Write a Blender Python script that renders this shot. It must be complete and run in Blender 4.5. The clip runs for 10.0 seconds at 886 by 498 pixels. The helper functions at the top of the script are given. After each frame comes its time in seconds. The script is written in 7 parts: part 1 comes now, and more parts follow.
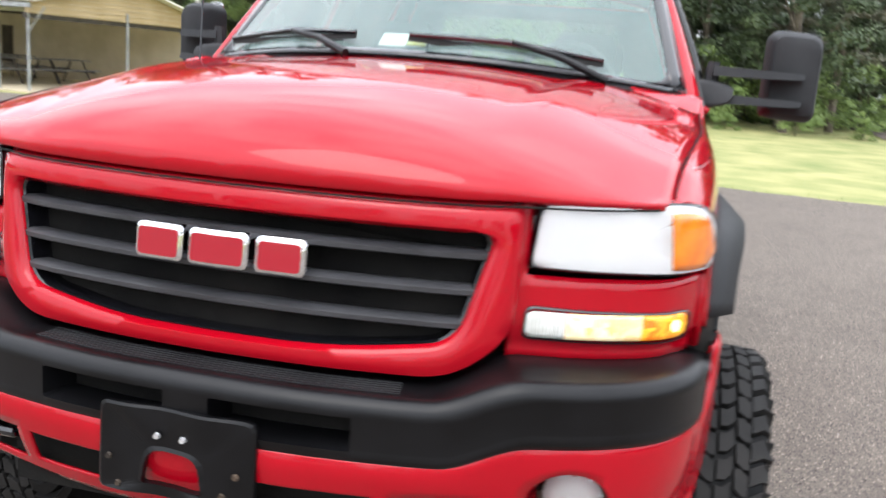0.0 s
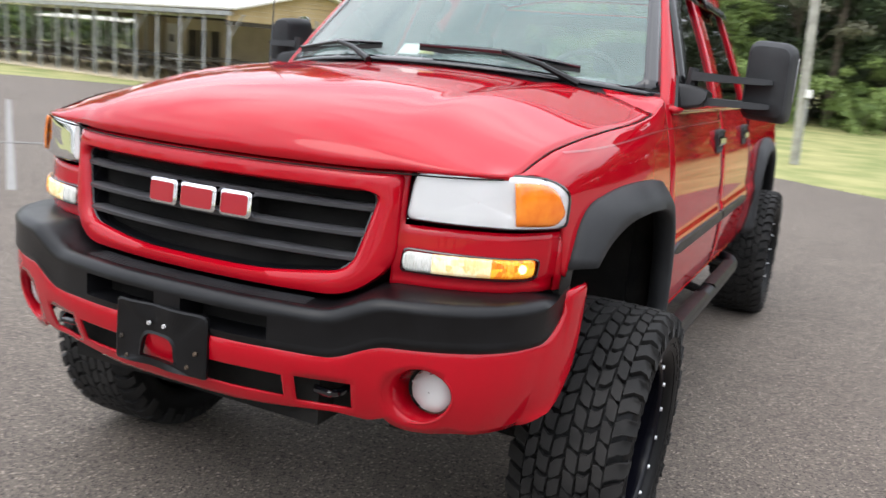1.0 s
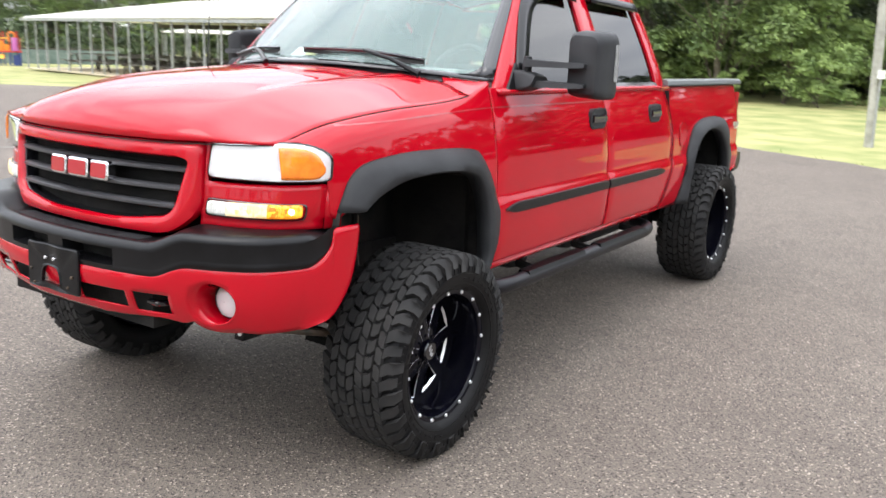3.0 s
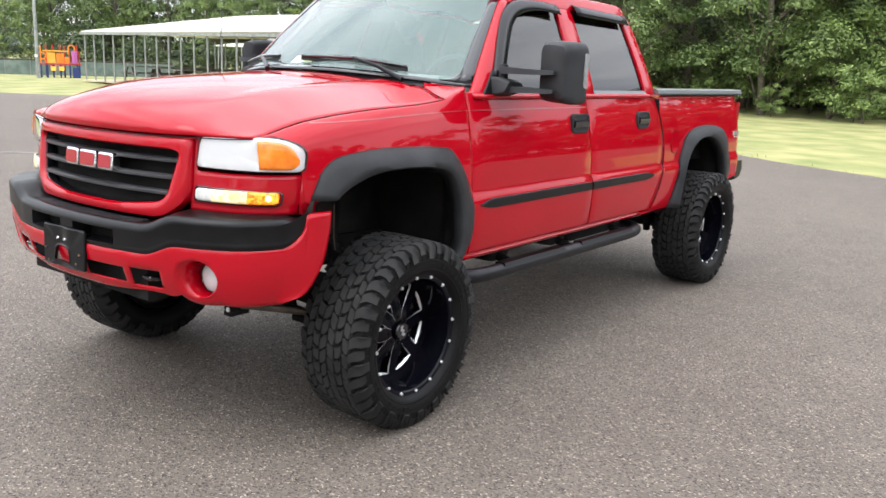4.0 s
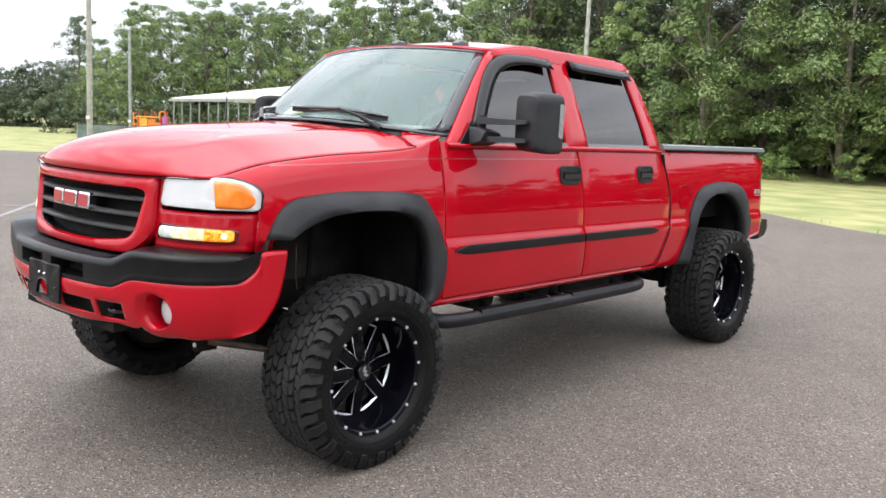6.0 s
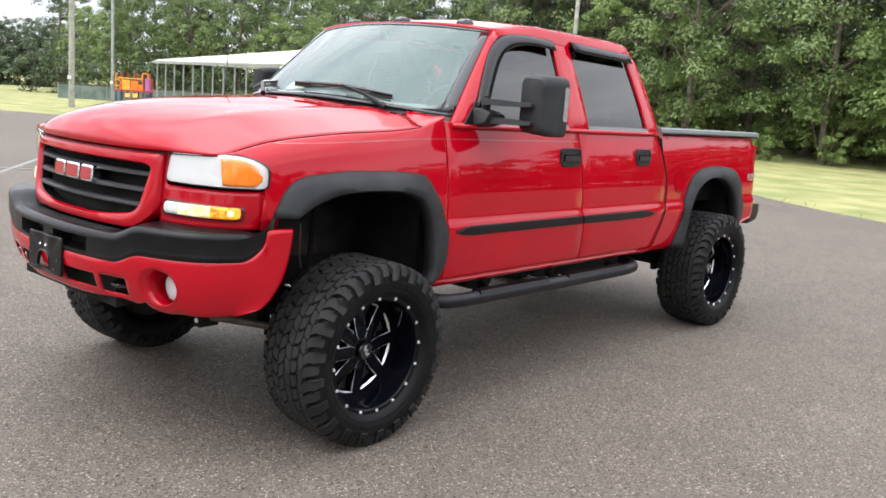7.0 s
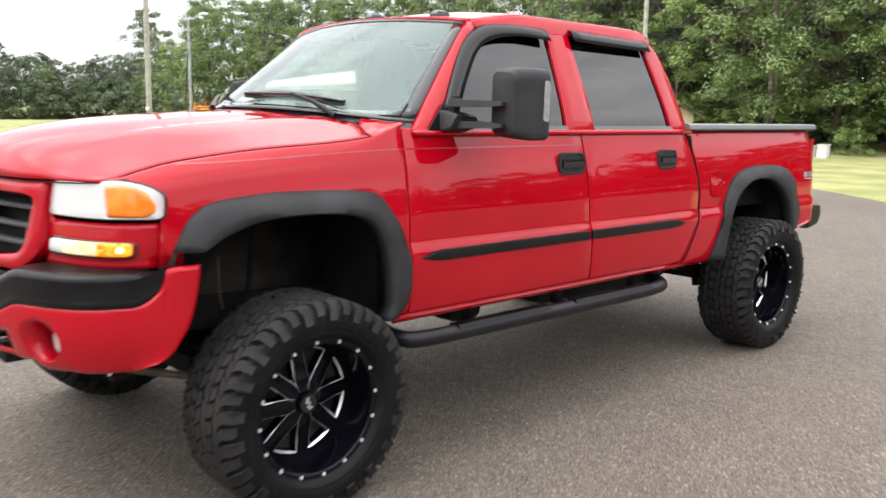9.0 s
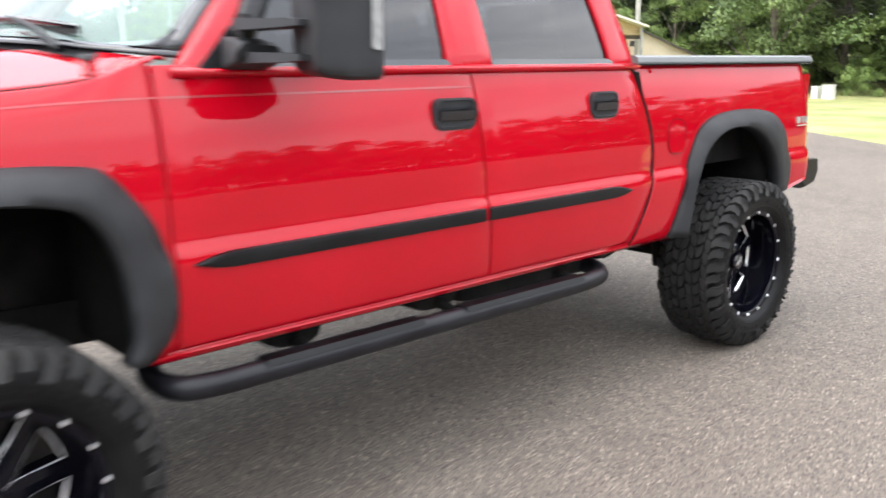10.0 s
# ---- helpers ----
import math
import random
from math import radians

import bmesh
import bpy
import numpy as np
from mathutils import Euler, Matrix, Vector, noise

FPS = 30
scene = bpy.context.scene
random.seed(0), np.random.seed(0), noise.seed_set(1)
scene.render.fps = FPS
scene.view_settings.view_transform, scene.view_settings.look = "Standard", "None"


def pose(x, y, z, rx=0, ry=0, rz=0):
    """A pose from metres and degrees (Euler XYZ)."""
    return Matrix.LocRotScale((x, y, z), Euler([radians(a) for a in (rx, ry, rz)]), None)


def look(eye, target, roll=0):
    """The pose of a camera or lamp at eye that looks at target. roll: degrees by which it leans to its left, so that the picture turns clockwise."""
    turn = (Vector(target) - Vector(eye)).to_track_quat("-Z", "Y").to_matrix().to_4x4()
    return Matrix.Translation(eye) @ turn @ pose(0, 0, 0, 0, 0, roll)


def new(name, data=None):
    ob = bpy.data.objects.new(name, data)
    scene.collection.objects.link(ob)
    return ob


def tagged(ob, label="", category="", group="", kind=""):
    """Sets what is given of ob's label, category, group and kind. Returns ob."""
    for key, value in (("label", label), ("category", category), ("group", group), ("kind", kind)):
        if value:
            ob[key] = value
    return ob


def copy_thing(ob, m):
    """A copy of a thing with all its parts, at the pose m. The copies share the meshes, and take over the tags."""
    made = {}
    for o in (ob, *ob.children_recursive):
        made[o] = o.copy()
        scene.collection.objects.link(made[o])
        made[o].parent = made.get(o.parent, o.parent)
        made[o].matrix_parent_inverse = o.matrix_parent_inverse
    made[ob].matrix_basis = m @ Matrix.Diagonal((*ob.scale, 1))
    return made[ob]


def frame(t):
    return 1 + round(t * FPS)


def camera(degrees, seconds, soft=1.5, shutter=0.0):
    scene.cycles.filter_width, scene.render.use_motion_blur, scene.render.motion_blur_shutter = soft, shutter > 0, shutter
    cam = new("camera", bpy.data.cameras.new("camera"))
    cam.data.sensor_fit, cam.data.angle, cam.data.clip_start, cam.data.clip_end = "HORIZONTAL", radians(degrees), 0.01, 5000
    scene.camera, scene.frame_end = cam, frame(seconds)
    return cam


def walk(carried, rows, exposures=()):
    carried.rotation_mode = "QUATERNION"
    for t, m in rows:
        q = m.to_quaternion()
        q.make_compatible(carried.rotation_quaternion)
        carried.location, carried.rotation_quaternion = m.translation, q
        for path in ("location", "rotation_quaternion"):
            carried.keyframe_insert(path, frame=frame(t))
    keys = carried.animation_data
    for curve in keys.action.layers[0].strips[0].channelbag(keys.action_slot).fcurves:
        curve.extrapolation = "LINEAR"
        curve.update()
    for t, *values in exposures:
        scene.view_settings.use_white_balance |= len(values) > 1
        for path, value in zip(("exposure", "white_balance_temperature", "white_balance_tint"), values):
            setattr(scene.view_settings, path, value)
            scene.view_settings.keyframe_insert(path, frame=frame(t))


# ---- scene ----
cam = camera(54.1, 10.0, shutter=0.6)
PATH = [
    (0, (0.765, -2.327, 1.542), (0.323, -0.421, 1.127), 4.4),
    (0.5, (1.157, -2.528, 1.576), (0.548, -0.656, 1.226), 5.0),
    (1, (1.577, -2.664, 1.599), (0.743, -0.9, 1.161), 4.6),
    (1.5, (1.991, -2.629, 1.619), (0.938, -0.97, 1.248), 1.5),
    (2, (2.307, -2.74, 1.615), (1.358, -1.074, 1.049), 3.7),
    (2.5, (2.595, -2.795, 1.647), (1.672, -1.118, 1.069), 1.4),
    (2.7, (2.719, -2.789, 1.662), (1.735, -1.124, 1.151), 1.6),
    (3.8, (3.324, -2.869, 1.622), (2.149, -1.305, 1.202), 2.0),
    (4, (3.387, -2.889, 1.634), (2.215, -1.326, 1.207), 2.1),
    (4.5, (3.518, -2.873, 1.64), (2.316, -1.329, 1.226), 1.4),
    (5, (3.708, -2.713, 1.628), (2.403, -1.246, 1.249), 1.6),
    (5.5, (3.853, -2.646, 1.643), (2.509, -1.202, 1.308), 2.1),
    (5.7, (3.862, -2.599, 1.564), (2.516, -1.146, 1.286), 1.9),
    (6.8, (3.776, -2.678, 1.599), (2.491, -1.182, 1.269), 3.9),
    (7, (3.773, -2.683, 1.612), (2.48, -1.198, 1.262), 3.9),
    (7.5, (3.894, -2.648, 1.605), (2.546, -1.213, 1.255), 1.6),
    (8, (4.082, -2.482, 1.581), (2.664, -1.113, 1.24), 0.4),
    (8.5, (4.017, -2.275, 1.549), (2.596, -0.907, 1.218), 0.4),
    (9, (3.716, -1.821, 1.582), (2.275, -0.474, 1.254), 0.7),
    (9.5, (3.498, -1.166, 1.506), (2.009, 0.111, 1.114), -0.4),
    (10, (3.184, -0.476, 1.504), (1.75, 0.847, 1.065), -0.6),
]
walk(cam, [(t, look(eye, target, roll)) for t, eye, target, roll in PATH], [(0, 0.25, 6350, 10), (0.5, -0.01, 6400, 10), (1, -0.06, 6400, 10), (1.5, 0.05, 6420, 10), (2, 0.17, 6450, 10), (2.5, 0.42, 6450, 10), (4, 0.2, 6450, 10), (5.5, 0.14, 6450, 10), (7.5, 0.12, 6520, 10), (8.5, 0.14, 6650, 10), (9, 0.24, 6800, 10), (9.5, 0.20, 6850, 10), (10, 0.69, 6480, 10)])

# ---- world, sun ----
SUN_UP, SUN_ROUND = 60.0, 190.0
world = bpy.data.worlds.new("overcast_sky")
scene.world = world
world.use_nodes = True
wn, wl = world.node_tree.nodes, world.node_tree.links
wn.clear()
w_out = wn.new("ShaderNodeOutputWorld")
w_bg = wn.new("ShaderNodeBackground")
w_sky = wn.new("ShaderNodeTexSky")
w_sky.sky_type, w_sky.sun_disc = "NISHITA", False
w_sky.sun_elevation, w_sky.sun_rotation = radians(SUN_UP), radians(SUN_ROUND)
w_tc = wn.new("ShaderNodeTexCoord")
w_map = wn.new("ShaderNodeMapping")
w_map.inputs["Scale"].default_value = (1.6, 1.6, 5.0)
w_noise = wn.new("ShaderNodeTexNoise")
w_noise.inputs["Scale"].default_value, w_noise.inputs["Detail"].default_value = 1.7, 5.0
w_ramp = wn.new("ShaderNodeValToRGB")
w_ramp.color_ramp.elements[0].position, w_ramp.color_ramp.elements[0].color = 0.38, (6.9, 7.2, 7.9, 1)
w_ramp.color_ramp.elements[1].position, w_ramp.color_ramp.elements[1].color = 0.62, (11.2, 11.3, 11.6, 1)
w_mix = wn.new("ShaderNodeMix")
w_mix.data_type = "RGBA"
w_mix.inputs["Factor"].default_value = 0.86
wl.new(w_tc.outputs["Generated"], w_map.inputs["Vector"])
wl.new(w_map.outputs["Vector"], w_noise.inputs["Vector"])
wl.new(w_noise.outputs["Fac"], w_ramp.inputs["Fac"])
wl.new(w_sky.outputs["Color"], w_mix.inputs["A"])
wl.new(w_ramp.outputs["Color"], w_mix.inputs["B"])
w_sep = wn.new("ShaderNodeSeparateXYZ")
w_up = wn.new("ShaderNodeMapRange")
w_up.inputs["From Min"].default_value, w_up.inputs["From Max"].default_value = 0.0, 1.0
w_up.inputs["To Min"].default_value, w_up.inputs["To Max"].default_value = 0.72, 1.75
w_mul = wn.new("ShaderNodeVectorMath")
w_mul.operation = "SCALE"
wl.new(w_tc.outputs["Generated"], w_sep.inputs["Vector"])
wl.new(w_sep.outputs["Z"], w_up.inputs["Value"])
wl.new(w_mix.outputs["Result"], w_mul.inputs[0])
wl.new(w_up.outputs["Result"], w_mul.inputs["Scale"])
wl.new(w_mul.outputs["Vector"], w_bg.inputs["Color"])
w_bg.inputs["Strength"].default_value = 0.20
wl.new(w_bg.outputs["Background"], w_out.inputs["Surface"])
sun_data = bpy.data.lights.new("sun", "SUN")
sun_data.energy, sun_data.angle, sun_data.color = 0.9, radians(35), (1.0, 0.96, 0.9)
sun = new("sun", sun_data)
sun.rotation_euler = (radians(90 - SUN_UP), 0, radians(180 - SUN_ROUND))


# ---- materials ----
def material(name, color, rough=0.5, metal=0.0, **more):
    m = bpy.data.materials.new(name)
    m.use_nodes = True
    b = m.node_tree.nodes["Principled BSDF"]
    b.inputs["Base Color"].default_value = (*color, 1)
    b.inputs["Roughness"].default_value = rough
    b.inputs["Metallic"].default_value = metal
    for key, value in more.items():
        b.inputs[key.replace("_", " ")].default_value = value
    return m


def varied(m, color_a, color_b, scale, bump=0.0, bump_scale=None, lo=0.35, hi=0.65, detail=5.0, rough=None, island=0.0, obj=0.0, dist=0.01):
    """Two-colour noise on a material, with fine relief, in object metres."""
    nodes, links = m.node_tree.nodes, m.node_tree.links
    b = nodes["Principled BSDF"]
    tc = nodes.new("ShaderNodeTexCoord")
    n = nodes.new("ShaderNodeTexNoise")
    n.inputs["Scale"].default_value, n.inputs["Detail"].default_value = scale, detail
    links.new(tc.outputs["Object"], n.inputs["Vector"])
    r = nodes.new("ShaderNodeValToRGB")
    r.color_ramp.elements[0].position, r.color_ramp.elements[0].color = lo, (*color_a, 1)
    r.color_ramp.elements[1].position, r.color_ramp.elements[1].color = hi, (*color_b, 1)
    links.new(n.outputs["Fac"], r.inputs["Fac"])
    out = r.outputs["Color"]
    if island or obj:
        g = nodes.new("ShaderNodeNewGeometry") if island else nodes.new("ShaderNodeObjectInfo")
        mp = nodes.new("ShaderNodeMapRange")
        mp.inputs["To Min"].default_value, mp.inputs["To Max"].default_value = 1 - (island or obj), 1 + (island or obj)
        links.new(g.outputs["Random Per Island" if island else "Random"], mp.inputs["Value"])
        hs = nodes.new("ShaderNodeHueSaturation")
        links.new(mp.outputs["Result"], hs.inputs["Value"])
        links.new(out, hs.inputs["Color"])
        out = hs.outputs["Color"]
    links.new(out, b.inputs["Base Color"])
    if rough:
        mr = nodes.new("ShaderNodeMapRange")
        mr.inputs["To Min"].default_value, mr.inputs["To Max"].default_value = rough
        links.new(n.outputs["Fac"], mr.inputs["Value"])
        links.new(mr.outputs["Result"], b.inputs["Roughness"])
    if bump:
        n2 = nodes.new("ShaderNodeTexNoise")
        n2.inputs["Scale"].default_value, n2.inputs["Detail"].default_value = bump_scale or scale * 4, 4.0
        links.new(tc.outputs["Object"], n2.inputs["Vector"])
        bp = nodes.new("ShaderNodeBump")
        bp.inputs["Strength"].default_value, bp.inputs["Distance"].default_value = bump, dist
        links.new(n2.outputs["Fac"], bp.inputs["Height"])
        links.new(bp.outputs["Normal"], b.inputs["Normal"])
    return m


def glazing(name, tint, rough=0.0, ior=1.5, film=0.0, haze_tint=(0.56, 0.66, 0.63)):
    """Thin glass: tinted see-through with a Fresnel gloss; film: share of flat pale colour that stands in for glare."""
    m = bpy.data.materials.new(name)
    m.use_nodes = True
    nodes, links = m.node_tree.nodes, m.node_tree.links
    nodes.clear()
    out = nodes.new("ShaderNodeOutputMaterial")
    mix, tr, gl, fr = (nodes.new(k) for k in ("ShaderNodeMixShader", "ShaderNodeBsdfTransparent", "ShaderNodeBsdfGlossy", "ShaderNodeFresnel"))
    tr.inputs["Color"].default_value = (*tint, 1)
    gl.inputs["Roughness"].default_value = rough
    fr.inputs["IOR"].default_value = ior
    links.new(fr.outputs["Fac"], mix.inputs["Fac"])
    under = tr.outputs["BSDF"]
    if film:
        haze, df = nodes.new("ShaderNodeMixShader"), nodes.new("ShaderNodeBsdfDiffuse")
        df.inputs["Color"].default_value = (*haze_tint, 1)
        haze.inputs["Fac"].default_value = film
        links.new(tr.outputs["BSDF"], haze.inputs[1])
        links.new(df.outputs["BSDF"], haze.inputs[2])
        under = haze.outputs["Shader"]
    links.new(under, mix.inputs[1])
    links.new(gl.outputs["BSDF"], mix.inputs[2])
    links.new(mix.outputs["Shader"], out.inputs["Surface"])
    return m


RED = varied(material("red_paint", (0.48, 0.004, 0.009), 0.4, Coat_Weight=1.0, Coat_Roughness=0.02, Coat_IOR=1.46, Specular_IOR_Level=0.0), (0.40, 0.0014, 0.0095), (0.44, 0.002, 0.012), 2.2)
BLACK_PLASTIC = varied(material("black_textured_plastic", (0.008, 0.008, 0.009), 0.38, Specular_IOR_Level=0.3), (0.003, 0.003, 0.0036), (0.0065, 0.0065, 0.0075), 9.0, 0.12, 420.0, rough=(0.26, 0.42), dist=0.002)
# faded flares; its greyer tone also paints sky sheen on the mirrors
FLARE_PLASTIC = varied(material("faded_and_skylit_plastic", (0.02, 0.02, 0.022), 0.55, Specular_IOR_Level=0.3), (0.015, 0.0155, 0.017), (0.030, 0.031, 0.033), 6.0, 0.2, 400.0, rough=(0.45, 0.65), dist=0.002)
GLOSS_BLACK = material("gloss_black", (0.006, 0.006, 0.008), 0.12, Coat_Weight=0.6)
VISOR = material("smoked_visor", (0.008, 0.008, 0.009), 0.22, Specular_IOR_Level=0.35)
RIM_BLACK = material("gloss_black_rim", (0.003, 0.003, 0.006), 0.14, 0.0, Specular_IOR_Level=0.22)
MILLED = varied(material("milled_aluminium", (0.9, 0.9, 0.91), 0.24, 0.65), (0.86, 0.86, 0.87), (0.93, 0.93, 0.94), 60.0)
SIDEWALL = varied(material("dressed_sidewall", (0.006, 0.006, 0.0065), 0.5, Specular_IOR_Level=0.2), (0.003, 0.003, 0.0035), (0.007, 0.0068, 0.0068), 9.0, 0.2, 90.0, rough=(0.4, 0.62), dist=0.002)
RIVET = material("bright_rivet", (0.9, 0.9, 0.91), 0.4, 0.7)
CHROME = material("chrome", (0.85, 0.85, 0.87), 0.06, 1.0)
FACETS = material("faceted_chrome", (0.93, 0.94, 0.95), 0.16, 0.85)
RUBBER = varied(material("tyre_rubber", (0.014, 0.014, 0.014), 0.7, Specular_IOR_Level=0.28), (0.012, 0.0118, 0.0118), (0.029, 0.0275, 0.0265), 7.0, 0.3, 120.0, rough=(0.62, 0.85), dist=0.002)
STEP_BLACK = varied(material("powder_coated_tube", (0.015, 0.015, 0.018), 0.35, Specular_IOR_Level=0.3), (0.005, 0.005, 0.007), (0.013, 0.013, 0.016), 5.0, 0.1, 160.0, rough=(0.28, 0.45), dist=0.002)
# undercoating; also painted shade in gaps, slots and behind the grille
DARK = varied(material("undercoating_and_gap_shade", (0.008, 0.008, 0.008), 0.85, Specular_IOR_Level=0.2), (0.004, 0.004, 0.004), (0.014, 0.0128, 0.0115), 5.0, 0.4, 30.0)
LINER = varied(material("dusty_wheel_liner", (0.02, 0.02, 0.019), 0.85, Specular_IOR_Level=0.2), (0.008, 0.008, 0.008), (0.05, 0.044, 0.038), 3.2, 0.3, 40.0)
STEEL = varied(material("rusty_steel", (0.08, 0.07, 0.06), 0.6, 0.6), (0.05, 0.045, 0.04), (0.14, 0.10, 0.07), 14.0, 0.3, 60.0)
# the film paints pale haze and sky glare into the windshield
WINDSHIELD = glazing("windshield_glass", (0.82, 0.94, 0.91), 0.0, 1.45, 0.23, (0.50, 0.67, 0.63))
REAR_GLASS = glazing("rear_glass", (0.85, 0.92, 0.9), 0.0, 1.5)
LIGHT_TINT = glazing("light_tinted_glass", (0.80, 0.86, 0.84), 0.0, 1.5)
TINTED = glazing("tinted_glass", (0.022, 0.022, 0.026), 0.0, 1.85)
# white film stands in for the light that the lamp lenses catch
CLEAR = glazing("clear_lens", (0.95, 0.97, 0.98), 0.03, 1.5, 0.62, (0.98, 0.98, 0.975))
FOG_CLEAR = glazing("fog_lens_glass", (0.95, 0.97, 0.98), 0.02, 1.5, 0.52, (0.98, 0.98, 0.97))
AMBER = varied(material("amber_lens", (0.9, 0.2, 0.008), 0.15, Coat_Weight=1.0), (0.84, 0.16, 0.005), (1.0, 0.31, 0.02), 16.0, 0.4, 40.0, lo=0.3, hi=0.7, dist=0.006)
FROSTED = varied(material("ribbed_clear_lens", (0.75, 0.76, 0.72), 0.15, Coat_Weight=1.0), (0.62, 0.63, 0.58), (0.82, 0.82, 0.78), 40.0)

MARKER_LENS = varied(material("smoked_marker_lens", (0.35, 0.35, 0.34), 0.2, Coat_Weight=0.6), (0.28, 0.28, 0.275), (0.38, 0.38, 0.37), 40.0)


def lit_lens(name, dark, bright, strength, scale):
    """A glowing ribbed lens: the light behind it shows in uneven cells."""
    m = material(name, dark, 0.15, Coat_Weight=1.0)
    nodes, links = m.node_tree.nodes, m.node_tree.links
    b = nodes["Principled BSDF"]
    tc, v, r = nodes.new("ShaderNodeTexCoord"), nodes.new("ShaderNodeTexVoronoi"), nodes.new("ShaderNodeValToRGB")
    v.inputs["Scale"].default_value = scale
    links.new(tc.outputs["Object"], v.inputs["Vector"])
    sep = nodes.new("ShaderNodeSeparateColor")
    links.new(v.outputs["Color"], sep.inputs["Color"])
    r.color_ramp.elements[0].color, r.color_ramp.elements[1].color = (*dark, 1), (*bright, 1)
    links.new(sep.outputs["Red"], r.inputs["Fac"])
    links.new(r.outputs["Color"], b.inputs["Emission Color"])
    links.new(r.outputs["Color"], b.inputs["Base Color"])
    b.inputs["Emission Strength"].default_value = strength
    return m


LIT_AMBER = lit_lens("lit_amber_lens", (0.75, 0.16, 0.004), (1.0, 0.46, 0.03), 0.55, 60.0)
LIT_WARM = lit_lens("lit_section_lens", (0.86, 0.56, 0.22), (1.0, 0.86, 0.56), 0.42, 70.0)
GLOW = material("bulb_glow", (1.0, 0.75, 0.3), 0.2)
glow_node = GLOW.node_tree.nodes["Principled BSDF"]
glow_node.inputs["Emission Color"].default_value, glow_node.inputs["Emission Strength"].default_value = (1.0, 0.72, 0.25, 1), 3.0
TAIL_RED = material("red_lamp_lens", (0.35, 0.005, 0.006), 0.1, Coat_Weight=1.0)
DASH = varied(material("grey_dashboard", (0.30, 0.33, 0.32), 0.7), (0.27, 0.30, 0.29), (0.34, 0.37, 0.36), 20.0)
GRILLE_GREY = varied(material("grey_grille_plastic", (0.04, 0.04, 0.043), 0.4), (0.034, 0.034, 0.037), (0.052, 0.052, 0.056), 9.0, 0.1, 300.0, dist=0.001)
SEAT = varied(material("dark_grey_cloth", (0.07, 0.07, 0.075), 0.9), (0.055, 0.055, 0.06), (0.09, 0.09, 0.095), 30.0)
PINSTRIPE = varied(material("worn_pinstripe", (0.24, 0.04, 0.045), 0.4, Coat_Weight=1.0), (0.40, 0.006, 0.014), (0.25, 0.05, 0.055), 3.0, lo=0.42, hi=0.66)
WHITE = varied(material("white_sticker", (0.8, 0.8, 0.76), 0.6), (0.76, 0.77, 0.72), (0.84, 0.83, 0.8), 30.0)
YELLOW = material("yellow_sticker", (0.75, 0.68, 0.15), 0.6)
BADGE_RED = material("badge_red", (0.36, 0.008, 0.02), 0.3, Coat_Weight=0.3)
BED_CAP = varied(material("grey_rail_cap", (0.12, 0.13, 0.13), 0.32), (0.135, 0.145, 0.145), (0.155, 0.165, 0.165), 3.0, 0.05, 90.0, dist=0.001)


def asphalt_material():
    m = material("asphalt", (0.07, 0.068, 0.066), 0.8)
    nodes, links = m.node_tree.nodes, m.node_tree.links
    b = nodes["Principled BSDF"]
    tc = nodes.new("ShaderNodeTexCoord")

    def noise_node(scale, detail):
        n = nodes.new("ShaderNodeTexNoise")
        n.inputs["Scale"].default_value, n.inputs["Detail"].default_value = scale, detail
        links.new(tc.outputs["Object"], n.inputs["Vector"])
        return n
    big, mid = noise_node(0.35, 4), noise_node(3.0, 5)
    v = nodes.new("ShaderNodeTexVoronoi")
    v.inputs["Scale"].default_value = 135.0
    links.new(tc.outputs["Object"], v.inputs["Vector"])
    stone = nodes.new("ShaderNodeValToRGB")
    e = stone.color_ramp.elements
    e[0].position, e[0].color = 0.0, (0.022, 0.018, 0.015, 1)
    e[1].position, e[1].color = 1.0, (0.43, 0.37, 0.305, 1)
    mid1, mid2 = e.new(0.26), e.new(0.92)
    mid1.color, mid2.color = (0.120, 0.1005, 0.0835, 1), (0.168, 0.142, 0.118, 1)
    sep = nodes.new("ShaderNodeSeparateColor")
    links.new(v.outputs["Color"], sep.inputs["Color"])
    links.new(sep.outputs["Red"], stone.inputs["Fac"])
    patch = nodes.new("ShaderNodeValToRGB")
    patch.color_ramp.elements[0].position, patch.color_ramp.elements[0].color = 0.3, (0.80, 0.77, 0.755, 1)
    patch.color_ramp.elements[1].position, patch.color_ramp.elements[1].color = 0.7, (1.18, 1.17, 1.15, 1)
    add = nodes.new("ShaderNodeMix")
    add.data_type = "FLOAT"
    add.inputs["Factor"].default_value = 0.4
    links.new(big.outputs["Fac"], add.inputs["A"])
    links.new(mid.outputs["Fac"], add.inputs["B"])
    links.new(add.outputs["Result"], patch.inputs["Fac"])
    mul = nodes.new("ShaderNodeMix")
    mul.data_type, mul.blend_type = "RGBA", "MULTIPLY"
    mul.inputs["Factor"].default_value = 1.0
    links.new(stone.outputs["Color"], mul.inputs["A"])
    links.new(patch.outputs["Color"], mul.inputs["B"])
    links.new(mul.outputs["Result"], b.inputs["Base Color"])
    bp = nodes.new("ShaderNodeBump")
    bp.inputs["Strength"].default_value, bp.inputs["Distance"].default_value = 0.7, 0.006
    links.new(v.outputs["Distance"], bp.inputs["Height"])
    links.new(bp.outputs["Normal"], b.inputs["Normal"])
    return m


